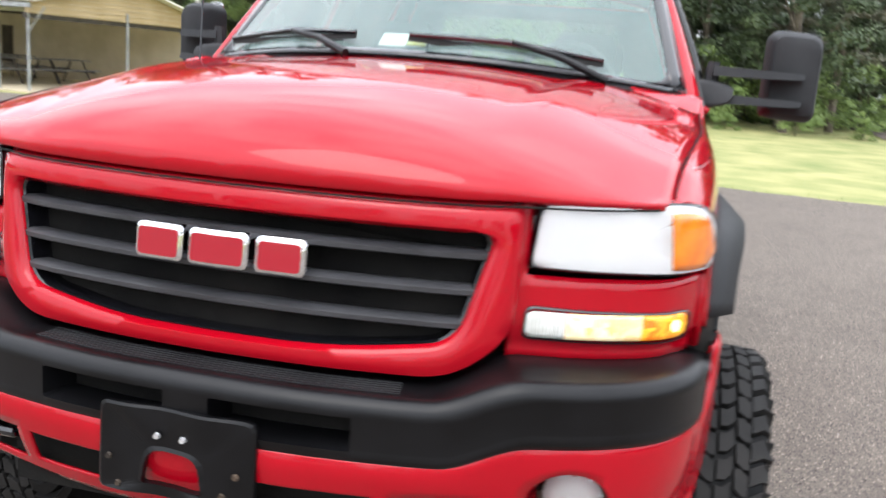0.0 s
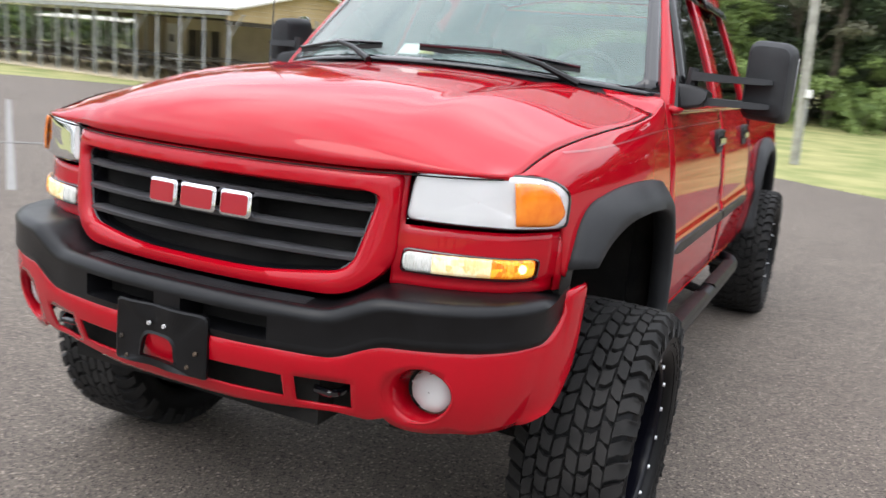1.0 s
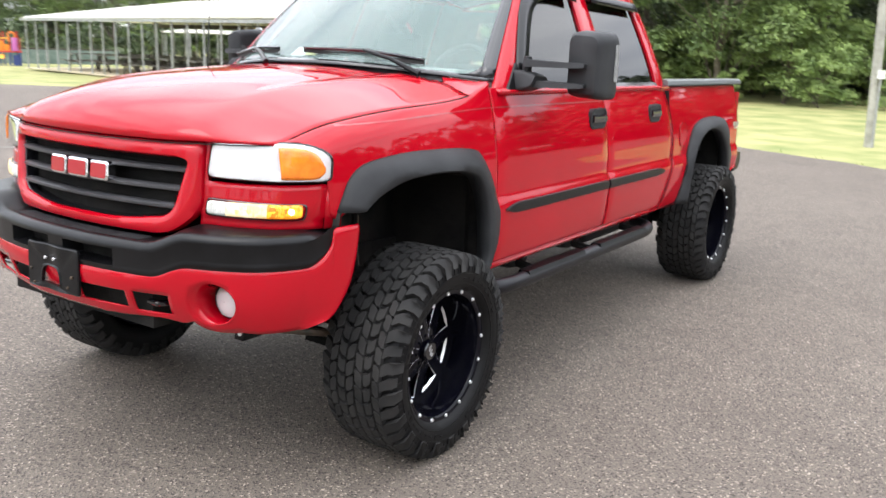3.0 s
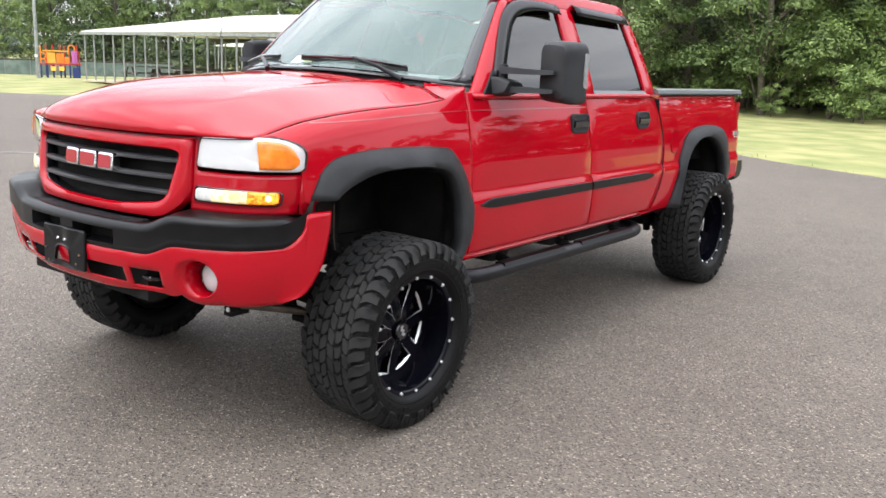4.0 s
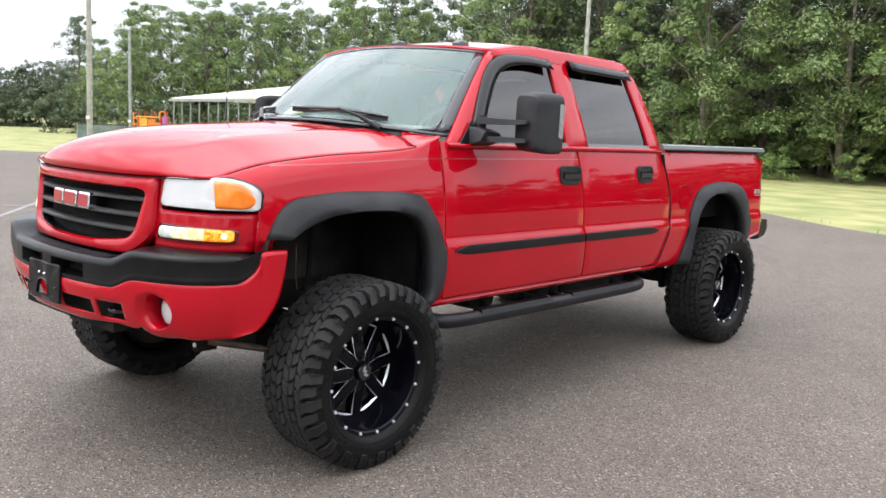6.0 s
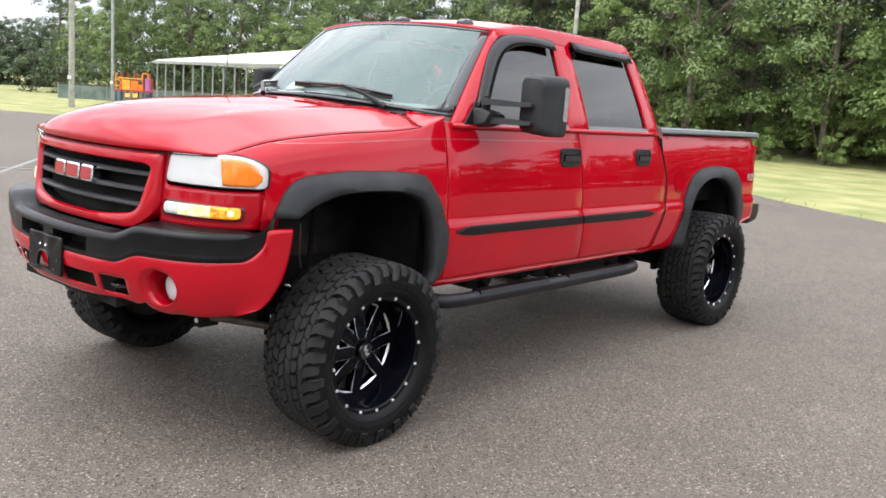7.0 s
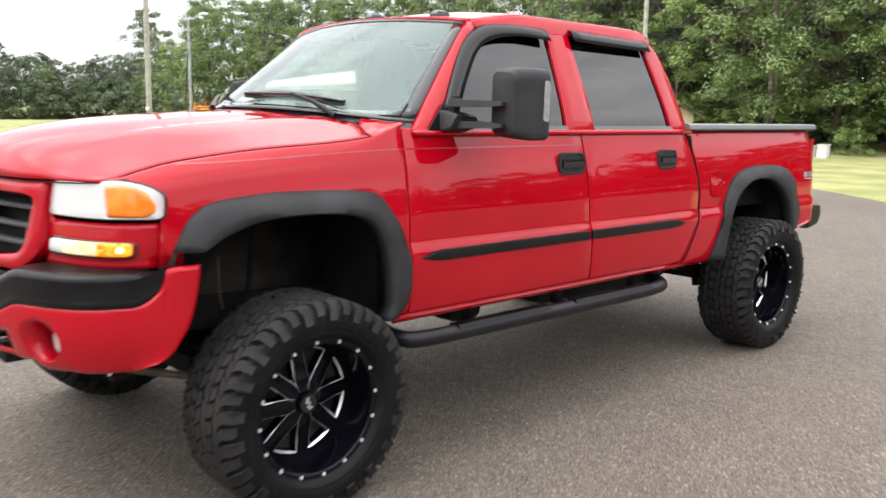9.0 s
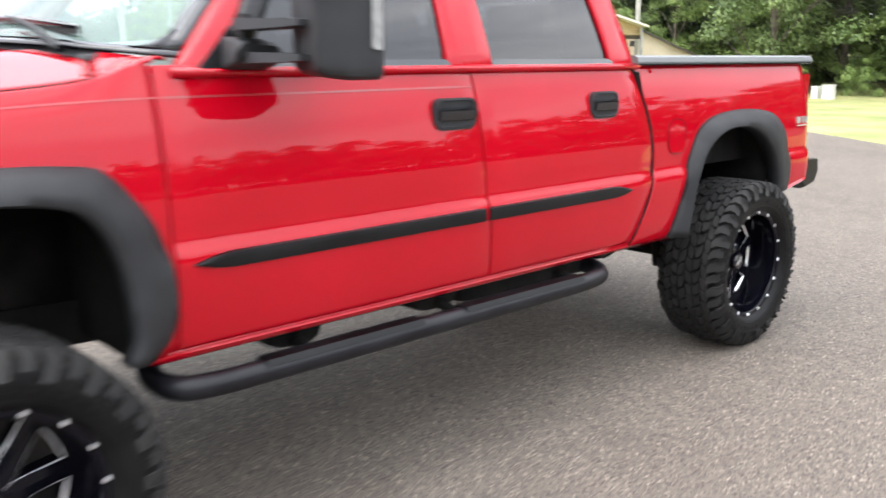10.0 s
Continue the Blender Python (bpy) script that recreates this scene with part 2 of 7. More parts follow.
ASPHALT = asphalt_material()
GRASS = varied(material("mown_grass", (0.16, 0.2, 0.05), 0.9), (0.165, 0.205, 0.058), (0.41, 0.37, 0.16), 0.8, 0.8, 30.0, lo=0.3, hi=0.72, detail=9.0)
BLADE = varied(material("grass_blade", (0.12, 0.19, 0.04), 0.8), (0.15, 0.22, 0.05), (0.36, 0.34, 0.12), 0.4, island=0.35)
PAINT_LINE = varied(material("worn_white_line", (0.5, 0.5, 0.48), 0.7), (0.145, 0.136, 0.124), (0.25, 0.242, 0.23), 16.0, lo=0.25, hi=0.5)
GALV = varied(material("galvanised_post", (0.36, 0.37, 0.37), 0.5, 0.4), (0.28, 0.29, 0.29), (0.42, 0.43, 0.43), 5.0)
WOOD_POLE = varied(material("weathered_pole", (0.27, 0.26, 0.23), 0.85), (0.28, 0.275, 0.24), (0.42, 0.41, 0.36), 6.0, 0.4, 40.0)
METAL_ROOF = varied(material("white_metal_roof", (0.78, 0.76, 0.70), 0.4), (0.72, 0.70, 0.63), (0.82, 0.80, 0.75), 0.8)
TAN_SIDING = varied(material("tan_siding", (0.50, 0.37, 0.20), 0.75), (0.46, 0.34, 0.18), (0.55, 0.42, 0.24), 1.2)
CREAM_WALL = varied(material("cream_block_wall", (0.55, 0.47, 0.33), 0.85), (0.50, 0.43, 0.30), (0.60, 0.52, 0.38), 1.5)
DARK_TIMBER = varied(material("dark_timber", (0.05, 0.04, 0.03), 0.8), (0.035, 0.03, 0.024), (0.08, 0.065, 0.05), 3.0)
TABLE_WOOD = varied(material("picnic_table_plank", (0.2, 0.19, 0.18), 0.8), (0.15, 0.145, 0.14), (0.26, 0.25, 0.24), 5.0)
BARK = varied(material("bark", (0.12, 0.095, 0.07), 0.9), (0.07, 0.055, 0.04), (0.19, 0.16, 0.125), 5.0, 0.6, 22.0)
PLAY_ORANGE = varied(material("orange_playground_paint", (0.85, 0.24, 0.03), 0.4), (0.8, 0.2, 0.02), (0.9, 0.3, 0.04), 2.0)
PLAY_YELLOW = varied(material("yellow_playground_panel", (0.85, 0.42, 0.05), 0.4), (0.8, 0.38, 0.04), (0.9, 0.48, 0.08), 2.0)
PLAY_RED = material("red_playground_paint", (0.55, 0.03, 0.03), 0.4)
PLAY_PURPLE = material("purple_playground_plastic", (0.50, 0.14, 0.42), 0.4)
PLAY_BLUE = material("blue_playground_paint", (0.03, 0.05, 0.2), 0.4)
FENCE_GREEN = varied(material("green_mesh_screen", (0.14, 0.19, 0.17), 0.8), (0.11, 0.155, 0.14), (0.20, 0.25, 0.23), 2.0)
WHITE_PAINT = varied(material("white_painted_metal", (0.78, 0.77, 0.74), 0.5), (0.72, 0.71, 0.68), (0.82, 0.81, 0.79), 2.0)


def leaf_material(name, a, b):
    m = varied(material(name, a, 0.55), a, b, 1.1, island=0.3)
    m.node_tree.nodes["Principled BSDF"].inputs["Transmission Weight"].default_value = 0.0
    return m


LEAF = [leaf_material("broad_leaf_green", (0.078, 0.130, 0.034), (0.205, 0.275, 0.090)),
        leaf_material("deep_green_leaf", (0.032, 0.056, 0.022), (0.092, 0.128, 0.048)),
        leaf_material("pine_needle", (0.085, 0.09, 0.055), (0.16, 0.155, 0.095)),
        leaf_material("young_leaf_green", (0.11, 0.175, 0.04), (0.27, 0.36, 0.105))]


# ---- mesh helpers ----
def mesh_of(name, verts, faces, mats, smooth=None, faces_mat=None):
    me = bpy.data.meshes.new(name)
    me.from_pydata([tuple(v) for v in verts], [], faces)
    for m in mats if isinstance(mats, (list, tuple)) else [mats]:
        me.materials.append(m)
    if faces_mat:
        me.polygons.foreach_set("material_index", faces_mat)
    me.update()
    if smooth is not None:
        me.shade_smooth()
        me.set_sharp_from_angle(angle=radians(smooth))
    return me


def part(name, me, parent=None, label="", loc=None):
    ob = new(name, me)
    if parent is not None:
        ob.parent = parent
    if loc is not None:
        ob.matrix_basis = loc if isinstance(loc, Matrix) else Matrix.Translation(loc)
    if label:
        ob["label"] = label
    return ob


def thing(name, label, category, at=None, group="", kind=""):
    ob = new(name)
    ob.empty_display_size = 0.2
    if at is not None:
        ob.matrix_basis = at if isinstance(at, Matrix) else Matrix.Translation(at)
    return tagged(ob, label, category, group, kind)


class Shape:
    """Gathers verts and faces of one mesh."""

    def __init__(self):
        self.v, self.f, self.m = [], [], []

    def add(self, verts, faces, mi=0):
        o = len(self.v)
        self.v += [tuple(p) for p in verts]
        self.f += [tuple(i + o for i in f) for f in faces]
        self.m += [mi] * len(faces)
        return self

    def box(self, c, s, rot=None, mi=0, taper=1.0):
        """A box of full size s at c; taper narrows its top."""
        pts = []
        for z in (-0.5, 0.5):
            k = taper if z > 0 else 1.0
            pts += [Vector((x * s[0] * k, y * s[1] * k, z * s[2])) for x, y in ((-0.5, -0.5), (0.5, -0.5), (0.5, 0.5), (-0.5, 0.5))]
        if rot is not None:
            pts = [rot @ p for p in pts]
        pts = [p + Vector(c) for p in pts]
        return self.add(pts, [(3, 2, 1, 0), (4, 5, 6, 7), (0, 1, 5, 4), (1, 2, 6, 5), (2, 3, 7, 6), (3, 0, 4, 7)], mi)

    def loft(self, rings, closed=True, caps=True, mi=0):
        """Joins rings of equal length."""
        n, verts, faces = len(rings[0]), [p for r in rings for p in r], []
        for i in range(len(rings) - 1):
            for j in range(n if closed else n - 1):
                a, b = i * n + j, i * n + (j + 1) % n
                faces.append((a, b, b + n, a + n))
        if caps and closed:
            faces.append(tuple(range(n - 1, -1, -1)))
            faces.append(tuple(range((len(rings) - 1) * n, len(rings) * n)))
        return self.add(verts, faces, mi)

    def tube(self, pts, r, n=10, mi=0, caps=True):
        """A tube along pts; r: one radius or one for each point."""
        pts = [Vector(p) for p in pts]
        rs = r if isinstance(r, (list, tuple)) else [r] * len(pts)
        rings, side = [], None
        for i, p in enumerate(pts):
            d = (pts[min(i + 1, len(pts) - 1)] - pts[max(i - 1, 0)]).normalized()
            if side is None:
                side = d.orthogonal().normalized()
            side = (side - d * side.dot(d)).normalized()
            up = d.cross(side)
            rings.append([p + rs[i] * (math.cos(a) * side + math.sin(a) * up) for a in (2 * math.pi * k / n for k in range(n))])
        return self.loft(rings, True, caps, mi)

    def disc(self, c, axis, r, depth, n=24, mi=0, r2=None):
        c, axis = Vector(c), Vector(axis).normalized()
        a = axis.orthogonal().normalized()
        b = axis.cross(a)
        ring = [math.cos(t) * a + math.sin(t) * b for t in (2 * math.pi * k / n for k in range(n))]
        return self.loft([[c + r * p for p in ring], [c + axis * depth + (r2 or r) * p for p in ring]], mi=mi)

    def grid(self, fn, us, vs, skip=None, mi=0):
        n, faces = len(vs), []
        verts = [fn(u, v) for u in us for v in vs]
        for i in range(len(us) - 1):
            for j in range(n - 1):
                if skip and skip(0.5 * (us[i] + us[i + 1]), 0.5 * (vs[j] + vs[j + 1])):
                    continue
                faces.append((i * n + j, (i + 1) * n + j, (i + 1) * n + j + 1, i * n + j + 1))
        return self.add(verts, faces, mi)

    def mesh(self, name, mats, smooth=None):
        return mesh_of(name, self.v, self.f, mats, smooth, self.m)

    def mirrored(self):
        s = Shape()
        s.v, s.m = [(-x, y, z) for x, y, z in self.v], list(self.m)
        s.f = [f[::-1] for f in self.f]
        return s


def thicken(ob, t, offset=-1.0, bevel=0.0):
    md = ob.modifiers.new("shell", "SOLIDIFY")
    md.thickness, md.offset = t, offset
    if bevel:
        bv = ob.modifiers.new("edge", "BEVEL")
        bv.width, bv.segments, bv.limit_method, bv.angle_limit = bevel, 2, "ANGLE", radians(50)
    return ob


def span(a, b, n):
    return [a + (b - a) * i / (n - 1) for i in range(n)]


def curve_of(pts):
    """A smooth function through pts (x, y), x rising."""
    xs, ys = [p[0] for p in pts], [p[1] for p in pts]
    sl = []
    for i in range(len(xs)):
        a, b = max(i - 1, 0), min(i + 1, len(xs) - 1)
        sl.append((ys[b] - ys[a]) / (xs[b] - xs[a]))

    def f(x):
        if x <= xs[0]:
            return ys[0]
        if x >= xs[-1]:
            return ys[-1]
        i = next(k for k in range(len(xs) - 1) if xs[k] <= x <= xs[k + 1])
        h = xs[i + 1] - xs[i]
        t = (x - xs[i]) / h
        return ((2 * t**3 - 3 * t**2 + 1) * ys[i] + (t**3 - 2 * t**2 + t) * h * sl[i] + (3 * t**2 - 2 * t**3) * ys[i + 1] + (t**3 - t**2) * h * sl[i + 1])
    return f


def rounded(corners, r, n=5):
    """A closed outline with rounded corners; r: one radius or one for each corner."""
    out, k = [], len(corners)
    for i, c in enumerate(corners):
        c = Vector(c)
        rr = r[i] if isinstance(r, (list, tuple)) else r
        a, b = Vector(corners[i - 1]), Vector(corners[(i + 1) % k])
        p, q = c + (a - c).normalized() * rr, c + (b - c).normalized() * rr
        for j in range(n):
            t = j / (n - 1)
            out.append(tuple((1 - t) ** 2 * p + 2 * t * (1 - t) * c + t * t * q))
    return out


def step01(x, a, b):
    t = min(max((x - a) / (b - a), 0.0), 1.0)
    return t * t * (3 - 2 * t)


# ---- the pickup truck ----
# y runs from the nose (front axle at 0) to the tail, x to the driver's side, z up.
P_SIDE = curve_of([(0.60, 0.912), (0.655, 0.928), (0.685, 0.950), (0.72, 0.962), (0.80, 0.974), (0.90, 0.982), (0.955, 0.983), (0.985, 0.977), (1.012, 0.966),
                   (1.08, 0.965), (1.16, 0.960), (1.24, 0.951), (1.32, 0.938), (1.39, 0.923), (1.445, 0.909), (1.48, 0.900), (1.50, 0.895)])
FRONT = curve_of([(0, -0.884), (0.2, -0.874), (0.4, -0.845), (0.485, -0.822), (0.56, -0.790), (0.68, -0.757), (0.78, -0.708), (0.83, -0.668), (0.87, -0.606), (0.89, -0.566), (0.905, -0.525), (0.92, -0.49)])
BUMP = curve_of([(0, -1.0), (0.2, -0.994), (0.4, -0.965), (0.5, -0.938), (0.6, -0.906), (0.7, -0.868), (0.78, -0.822), (0.84, -0.768), (0.885, -0.694), (0.912, -0.60), (0.928, -0.50), (0.937, -0.410)])
SEAM_Z = curve_of([(-0.70, 1.314), (-0.64, 1.325), (-0.55, 1.350), (-0.45, 1.374), (-0.13, 1.414), (0.2, 1.437), (0.34, 1.452), (0.42, 1.468), (0.48, 1.490)])
HOOD_MID = curve_of([(-0.89, 1.308), (-0.87, 1.355), (-0.82, 1.405), (-0.74, 1.445), (-0.6, 1.482), (-0.4, 1.512), (0.0, 1.543), (0.3, 1.56)])


def narrowing(y):
    t = min(max((0.25 - y) / 0.8, 0.0), 1.15)
    return 1 - 0.058 * t * t


def side_x(y, z):
    return P_SIDE(z) * narrowing(y)


def seam_x(y):
    return 0.885 - 0.07 * step01(-y, -0.2, 0.72)


def arch_front(y):
    """Height of the front wheel opening's edge over y."""
    return FRONT_ARCH(y)


FRONT_ARCH = curve_of([(-0.56, 1.04), (-0.45, 1.06), (-0.40, 1.11), (-0.33, 1.165), (-0.22, 1.195), (0.05, 1.208), (0.26, 1.198), (0.36, 1.15), (0.43, 1.05), (0.465, 0.95), (0.48, 0.82), (0.488, 0.70)])
REAR_ARCH = curve_of([(3.05, 0.66), (3.085, 0.80), (3.115, 0.98), (3.21, 1.12), (3.42, 1.195), (3.65, 1.195), (3.84, 1.12), (3.93, 0.98), (3.96, 0.80)])

truck = thing("pickup_truck", "lifted red four-door pickup with black flares and wheels on asphalt", "pickup truck", Matrix.Translation((0, 0, -0.007)) @ Matrix.Rotation(-0.00925, 4, "X"))


LONGER = 1.0145


def panel(name, shape, mat, smooth=40, thick=0.012, bevel=0.0, label="", parent=None):
    """A part of the truck; behind the front axle the body is drawn out to its full wheelbase."""
    shape.v = [(x, y * LONGER if y > 0 else y, z + 0.03 * max(0.0, z - 1.5) * (abs(x) < 0.96)) for x, y, z in shape.v]
    ob = part(name, shape.mesh(name, mat, smooth), parent or truck, label)
    if thick:
        thicken(ob, thick, -1.0, bevel)
    return ob


def both(name, shape, mat, smooth=40, thick=0.012, bevel=0.0, label=""):
    other = shape.mirrored()
    return panel(name, shape, mat, smooth, thick, bevel, label), panel(name, other, mat, smooth, thick, bevel, label)


# fenders
PLAN_X = curve_of([(-0.665, 0.795), (-0.64, 0.838), (-0.61, 0.866), (-0.57, 0.886), (-0.54, 0.898), (-0.50, 0.917), (-0.45, 0.945), (-0.40, 0.99)])
FENDER_LOW = curve_of([(-0.66, 1.328), (-0.63, 1.325), (-0.59, 1.311), (-0.56, 1.290), (-0.54, 1.258), (-0.526, 1.18), (-0.518, 1.06), (-0.50, 1.07)])


def fender_x(y, z):
    crest = SEAM_Z(y) - 0.001
    k = min(max((z - crest + 0.085) / 0.085, 0.0), 1.0)
    roll = 1 - math.sqrt(max(0.0, 1 - k * k))
    edge = seam_x(y) + 0.002 - 0.30 * max(0.0, z - crest)
    x = side_x(y, z) * (1 - roll) + edge * roll
    b = step01(y, 0.28, 0.55)
    return min(x * (1 - b) + side_x(9, z) * b, PLAN_X(y))


def fender_point(y, v):
    top = SEAM_Z(y) - 0.001 if y < 0.48 else 1.489 + 0.018 * step01(y, 0.48, 0.538)
    low = FENDER_LOW(y) if y < -0.50 else (arch_front(y) if y < 0.488 else 0.70 - 0.03 * step01(y, 0.488, 0.51))
    low = min(low, top - 0.004)
    z = low + (top - low) * (1 - (1 - v) ** 1.9)
    return (fender_x(y, z), y, z)


ys = span(-0.66, -0.545, 9) + [-0.535, -0.528, -0.523, -0.518, -0.51, -0.50, -0.47] + span(-0.44, -0.30, 6) + span(-0.26, 0.2, 9) + span(0.23, 0.37, 7) + span(0.38, 0.4875, 12) + [0.493, 0.50, 0.51, 0.525, 0.538]
fender = Shape().grid(fender_point, ys, span(0, 1, 26))
both("fender", fender, RED, 35)

# hood
def hood_point(u, v):
    front_x = 0.80
    a = abs(u)
    x_rear, x_front = seam_x(0.3) - 0.003, front_x
    yf = FRONT(a * front_x) + 0.004
    yr = 0.268 + 0.27 * a * a * (1 - 0.52 * step01(a, 0.78, 1.0))
    y = yf + (yr - yf) * v
    xs = x_front + (seam_x(y) - 0.001 - x_front) * step01(v, -0.004, 0.045)
    x = xs * u
    t = y - yf
    nose = 1 - math.exp(-t / 0.10)
    edge = (1.312 + 0.010 * a) + (SEAM_Z(y) - 1.322) * step01(t, -0.03, 0.09)
    mid_rise = (HOOD_MID(-0.89 + (y - yf) * (1.15 / (yr - yf))) - 1.308)
    crown = 1 - a ** 2.4
    crease = 0.012 * (step01(a, 0.52, 0.60) - step01(a, 0.60, 0.92)) * step01(v, 0.12, 0.5)
    z = 1.308 + (edge - 1.308) * (1 - crown) + mid_rise * crown + crease
    return (x, y, z)


hood = Shape().grid(hood_point, span(-1, 1, 61), [0, 0.012, 0.03, 0.055, 0.085, 0.12] + span(0.17, 1, 24))
panel("hood", hood, RED, 40, 0.014)
# dark shut lines round the hood
side_gap = [Vector(hood_point(1, v)) + Vector((0.0015, 0, 0.0005)) for v in span(0.055, 1.0, 44)] + [Vector(hood_point(u, 1)) + Vector((0, 0.003, 0.0)) for u in span(0.985, 0.93, 5)]
both("hood_gap", Shape().tube(side_gap, 0.0019, 6), DARK, 40, 0)
nose_gap = [Vector(hood_point(u, 0)) + Vector((0, -0.001, -0.012)) for u in span(-0.99, 0.99, 60)]
panel("hood_gap", Shape().tube(nose_gap, 0.0022, 6), DARK, 40, 0)

# red corner between hood, fender and windshield
def corner_point(t, v):
    y = 0.390 + 0.159 * t
    _, _, top = fender_point(y, 1.0)
    a = Vector((fender_x(y, top) - 0.002, y, top - 0.001))
    x = 0.67 + 0.165 * t
    k = (x / 0.84) ** 2
    b = Vector((x, 0.300 + 0.335 * k - 0.012, 1.563 - 0.052 * k))
    p = a.lerp(b, v)
    dip = (1 - t) ** 2 * math.sin(math.pi * v)
    p.z += 0.010 * math.sin(math.pi * v) - 0.040 * dip
    p.y -= 0.035 * dip
    return p


both("cowl_corner", Shape().grid(corner_point, span(0, 1, 10), span(0, 1, 8)), RED, 40, 0.008)

# doors, rocker, cab lower
def door_rear_edge(z):
    return DOOR_END(z)


DOOR_END = curve_of([(0.66, 2.655), (0.78, 2.715), (0.95, 2.785), (1.07, 2.802), (1.2, 2.79), (1.35, 2.745), (1.5, 2.695)])
zs = [0.705, 0.72, 0.76, 0.82, 0.88, 0.93, 0.955, 0.97, 0.982, 0.995, 1.007, 1.02, 1.04, 1.08, 1.14, 1.2, 1.26, 1.32, 1.37, 1.41, 1.44, 1.465, 1.482, 1.495]
front_door = Shape().grid(lambda v, z: (side_x(9, z), 0.545 + (1.750 - 0.065 * (z - 1.1) - 0.545) * v, z), span(0, 1, 14), zs)
rear_door = Shape().grid(lambda v, z: (side_x(9, z), (1.759 - 0.065 * (z - 1.1)) * (1 - v) + (door_rear_edge(z) - 0.008) * v, z), span(0, 1, 12), zs)
both("front_door", front_door, RED, 40, 0.03, 0.004)
both("rear_door", rear_door, RED, 40, 0.03, 0.004)
rocker = Shape().grid(lambda y, z: (side_x(9, z) - 0.004 + 0.006 * (z < 0.69), y, z), span(0.47, 2.67, 12), [0.668, 0.674, 0.680, 0.687, 0.693, 0.699])
both("rocker_panel", rocker, RED, 40, 0.03)
cab_back_corner = Shape().grid(lambda v, z: (side_x(9, z) - 0.002 - 0.05 * v, door_rear_edge(z) + 0.004 * v, z), span(0, 1, 3), [0.66] + zs)
both("cab_corner", cab_back_corner, RED, 40, 0.02)
inner = Shape().grid(lambda y, z: (0.90, y, z), [0.50, 2.70], [0.69, 1.47])
both("inner_cab_side", inner, DARK, None, 0.02)

# greenhouse
def cab_x(z):
    t = max((z - 1.485) / 0.50, 0.0)
    return 0.902 - 0.205 * t ** 1.18


def side_patch(a, b, c, d, push=0.0, nu=4, nv=10):
    """A patch of the cab's side: corners (y, z) a, b low and c, d high (c above b)."""
    def fn(u, v):
        y = (a[0] * (1 - u) + b[0] * u) * (1 - v) + (d[0] * (1 - u) + c[0] * u) * v
        z = (a[1] * (1 - u) + b[1] * u) * (1 - v) + (d[1] * (1 - u) + c[1] * u) * v
        return (cab_x(z) + push, y, z)
    return Shape().grid(fn, span(0, 1, nu), span(0, 1, nv))


def ws_low(x):
    k = (x / 0.84) ** 2
    return Vector((x, 0.30 + 0.335 * k, 1.565 - 0.052 * k))


def ws_high(x):
    k = (x / 0.68) ** 2
    return Vector((x, 0.985 + 0.105 * k, 2.006 - 0.030 * k))


def ws_point(u, v, sink=0.0):
    a, b = ws_low(0.84 * u), ws_high(0.68 * u)
    p = a.lerp(b, v)
    p.z += 0.018 * math.sin(math.pi * v) * (1 - 0.4 * u * u) - sink
    return p


screen = Shape().grid(lambda u, v: ws_point(u, v), span(-0.955, 0.955, 21), span(0.03, 0.965, 12))
glass = panel("windshield", screen, WINDSHIELD, 40, 0.0, label="sloping clear windshield reflecting pale sky")
glass.visible_shadow = False
frit = Shape()
for u0, u1, v0, v1 in ((-1.015, 1.015, 0, 0.035), (-1.015, 1.015, 0.965, 1), (-1.015, -0.95, 0.035, 0.965), (0.95, 1.015, 0.035, 0.965)):
    frit.grid(lambda u, v: ws_point(u, v, -0.004), span(u0, u1, 21 if u1 - u0 > 1 else 3), span(v0, v1, 3 if v1 - v0 < 0.5 else 12))
panel("windshield_seal", frit, GLOSS_BLACK, 40, 0.006)
for sg in (1, -1):
    corner = Shape().loft([[ws_point(sg * (0.95 - 0.09 * (1 - math.sin(a))), 0.035, -0.003), ws_point(sg * (0.951 - 0.09 * (1 - math.sin(a))), 0.034 + 0.12 * (1 - math.cos(a)), -0.003)] for a in span(0, math.pi / 2, 9)], False, False)
    panel("windshield_corner", corner, GLOSS_BLACK, 40, 0.002)

# pillars, roof
def roof_point(u, v):
    a = abs(u)
    yf = 0.99 + 0.10 * a * a
    y = yf + (2.69 - yf) * v
    half = 0.70 - 0.014 * step01(v, 0.0, 0.3) - 0.035 * step01(v, 0.88, 1.0)
    ridge = 2.010 + 0.030 * step01(v, 0.0, 0.22) + 0.062 * math.sin(math.pi * min(v * 0.56 + 0.02, 1)) - 0.005 * v
    edge = 1.981 + 0.060 * step01(v, -0.04, 0.27) - 0.012 * v
    z = edge + (ridge - edge) * (1 - a ** 3)
    if v > 0.86:
        z -= 0.085 * ((v - 0.86) / 0.14) ** 2.4
    return (half * u, y, z)


roof = Shape().grid(roof_point, span(-1, 1, 31), span(0, 1, 22))
panel("roof", roof, RED, 40, 0.02)
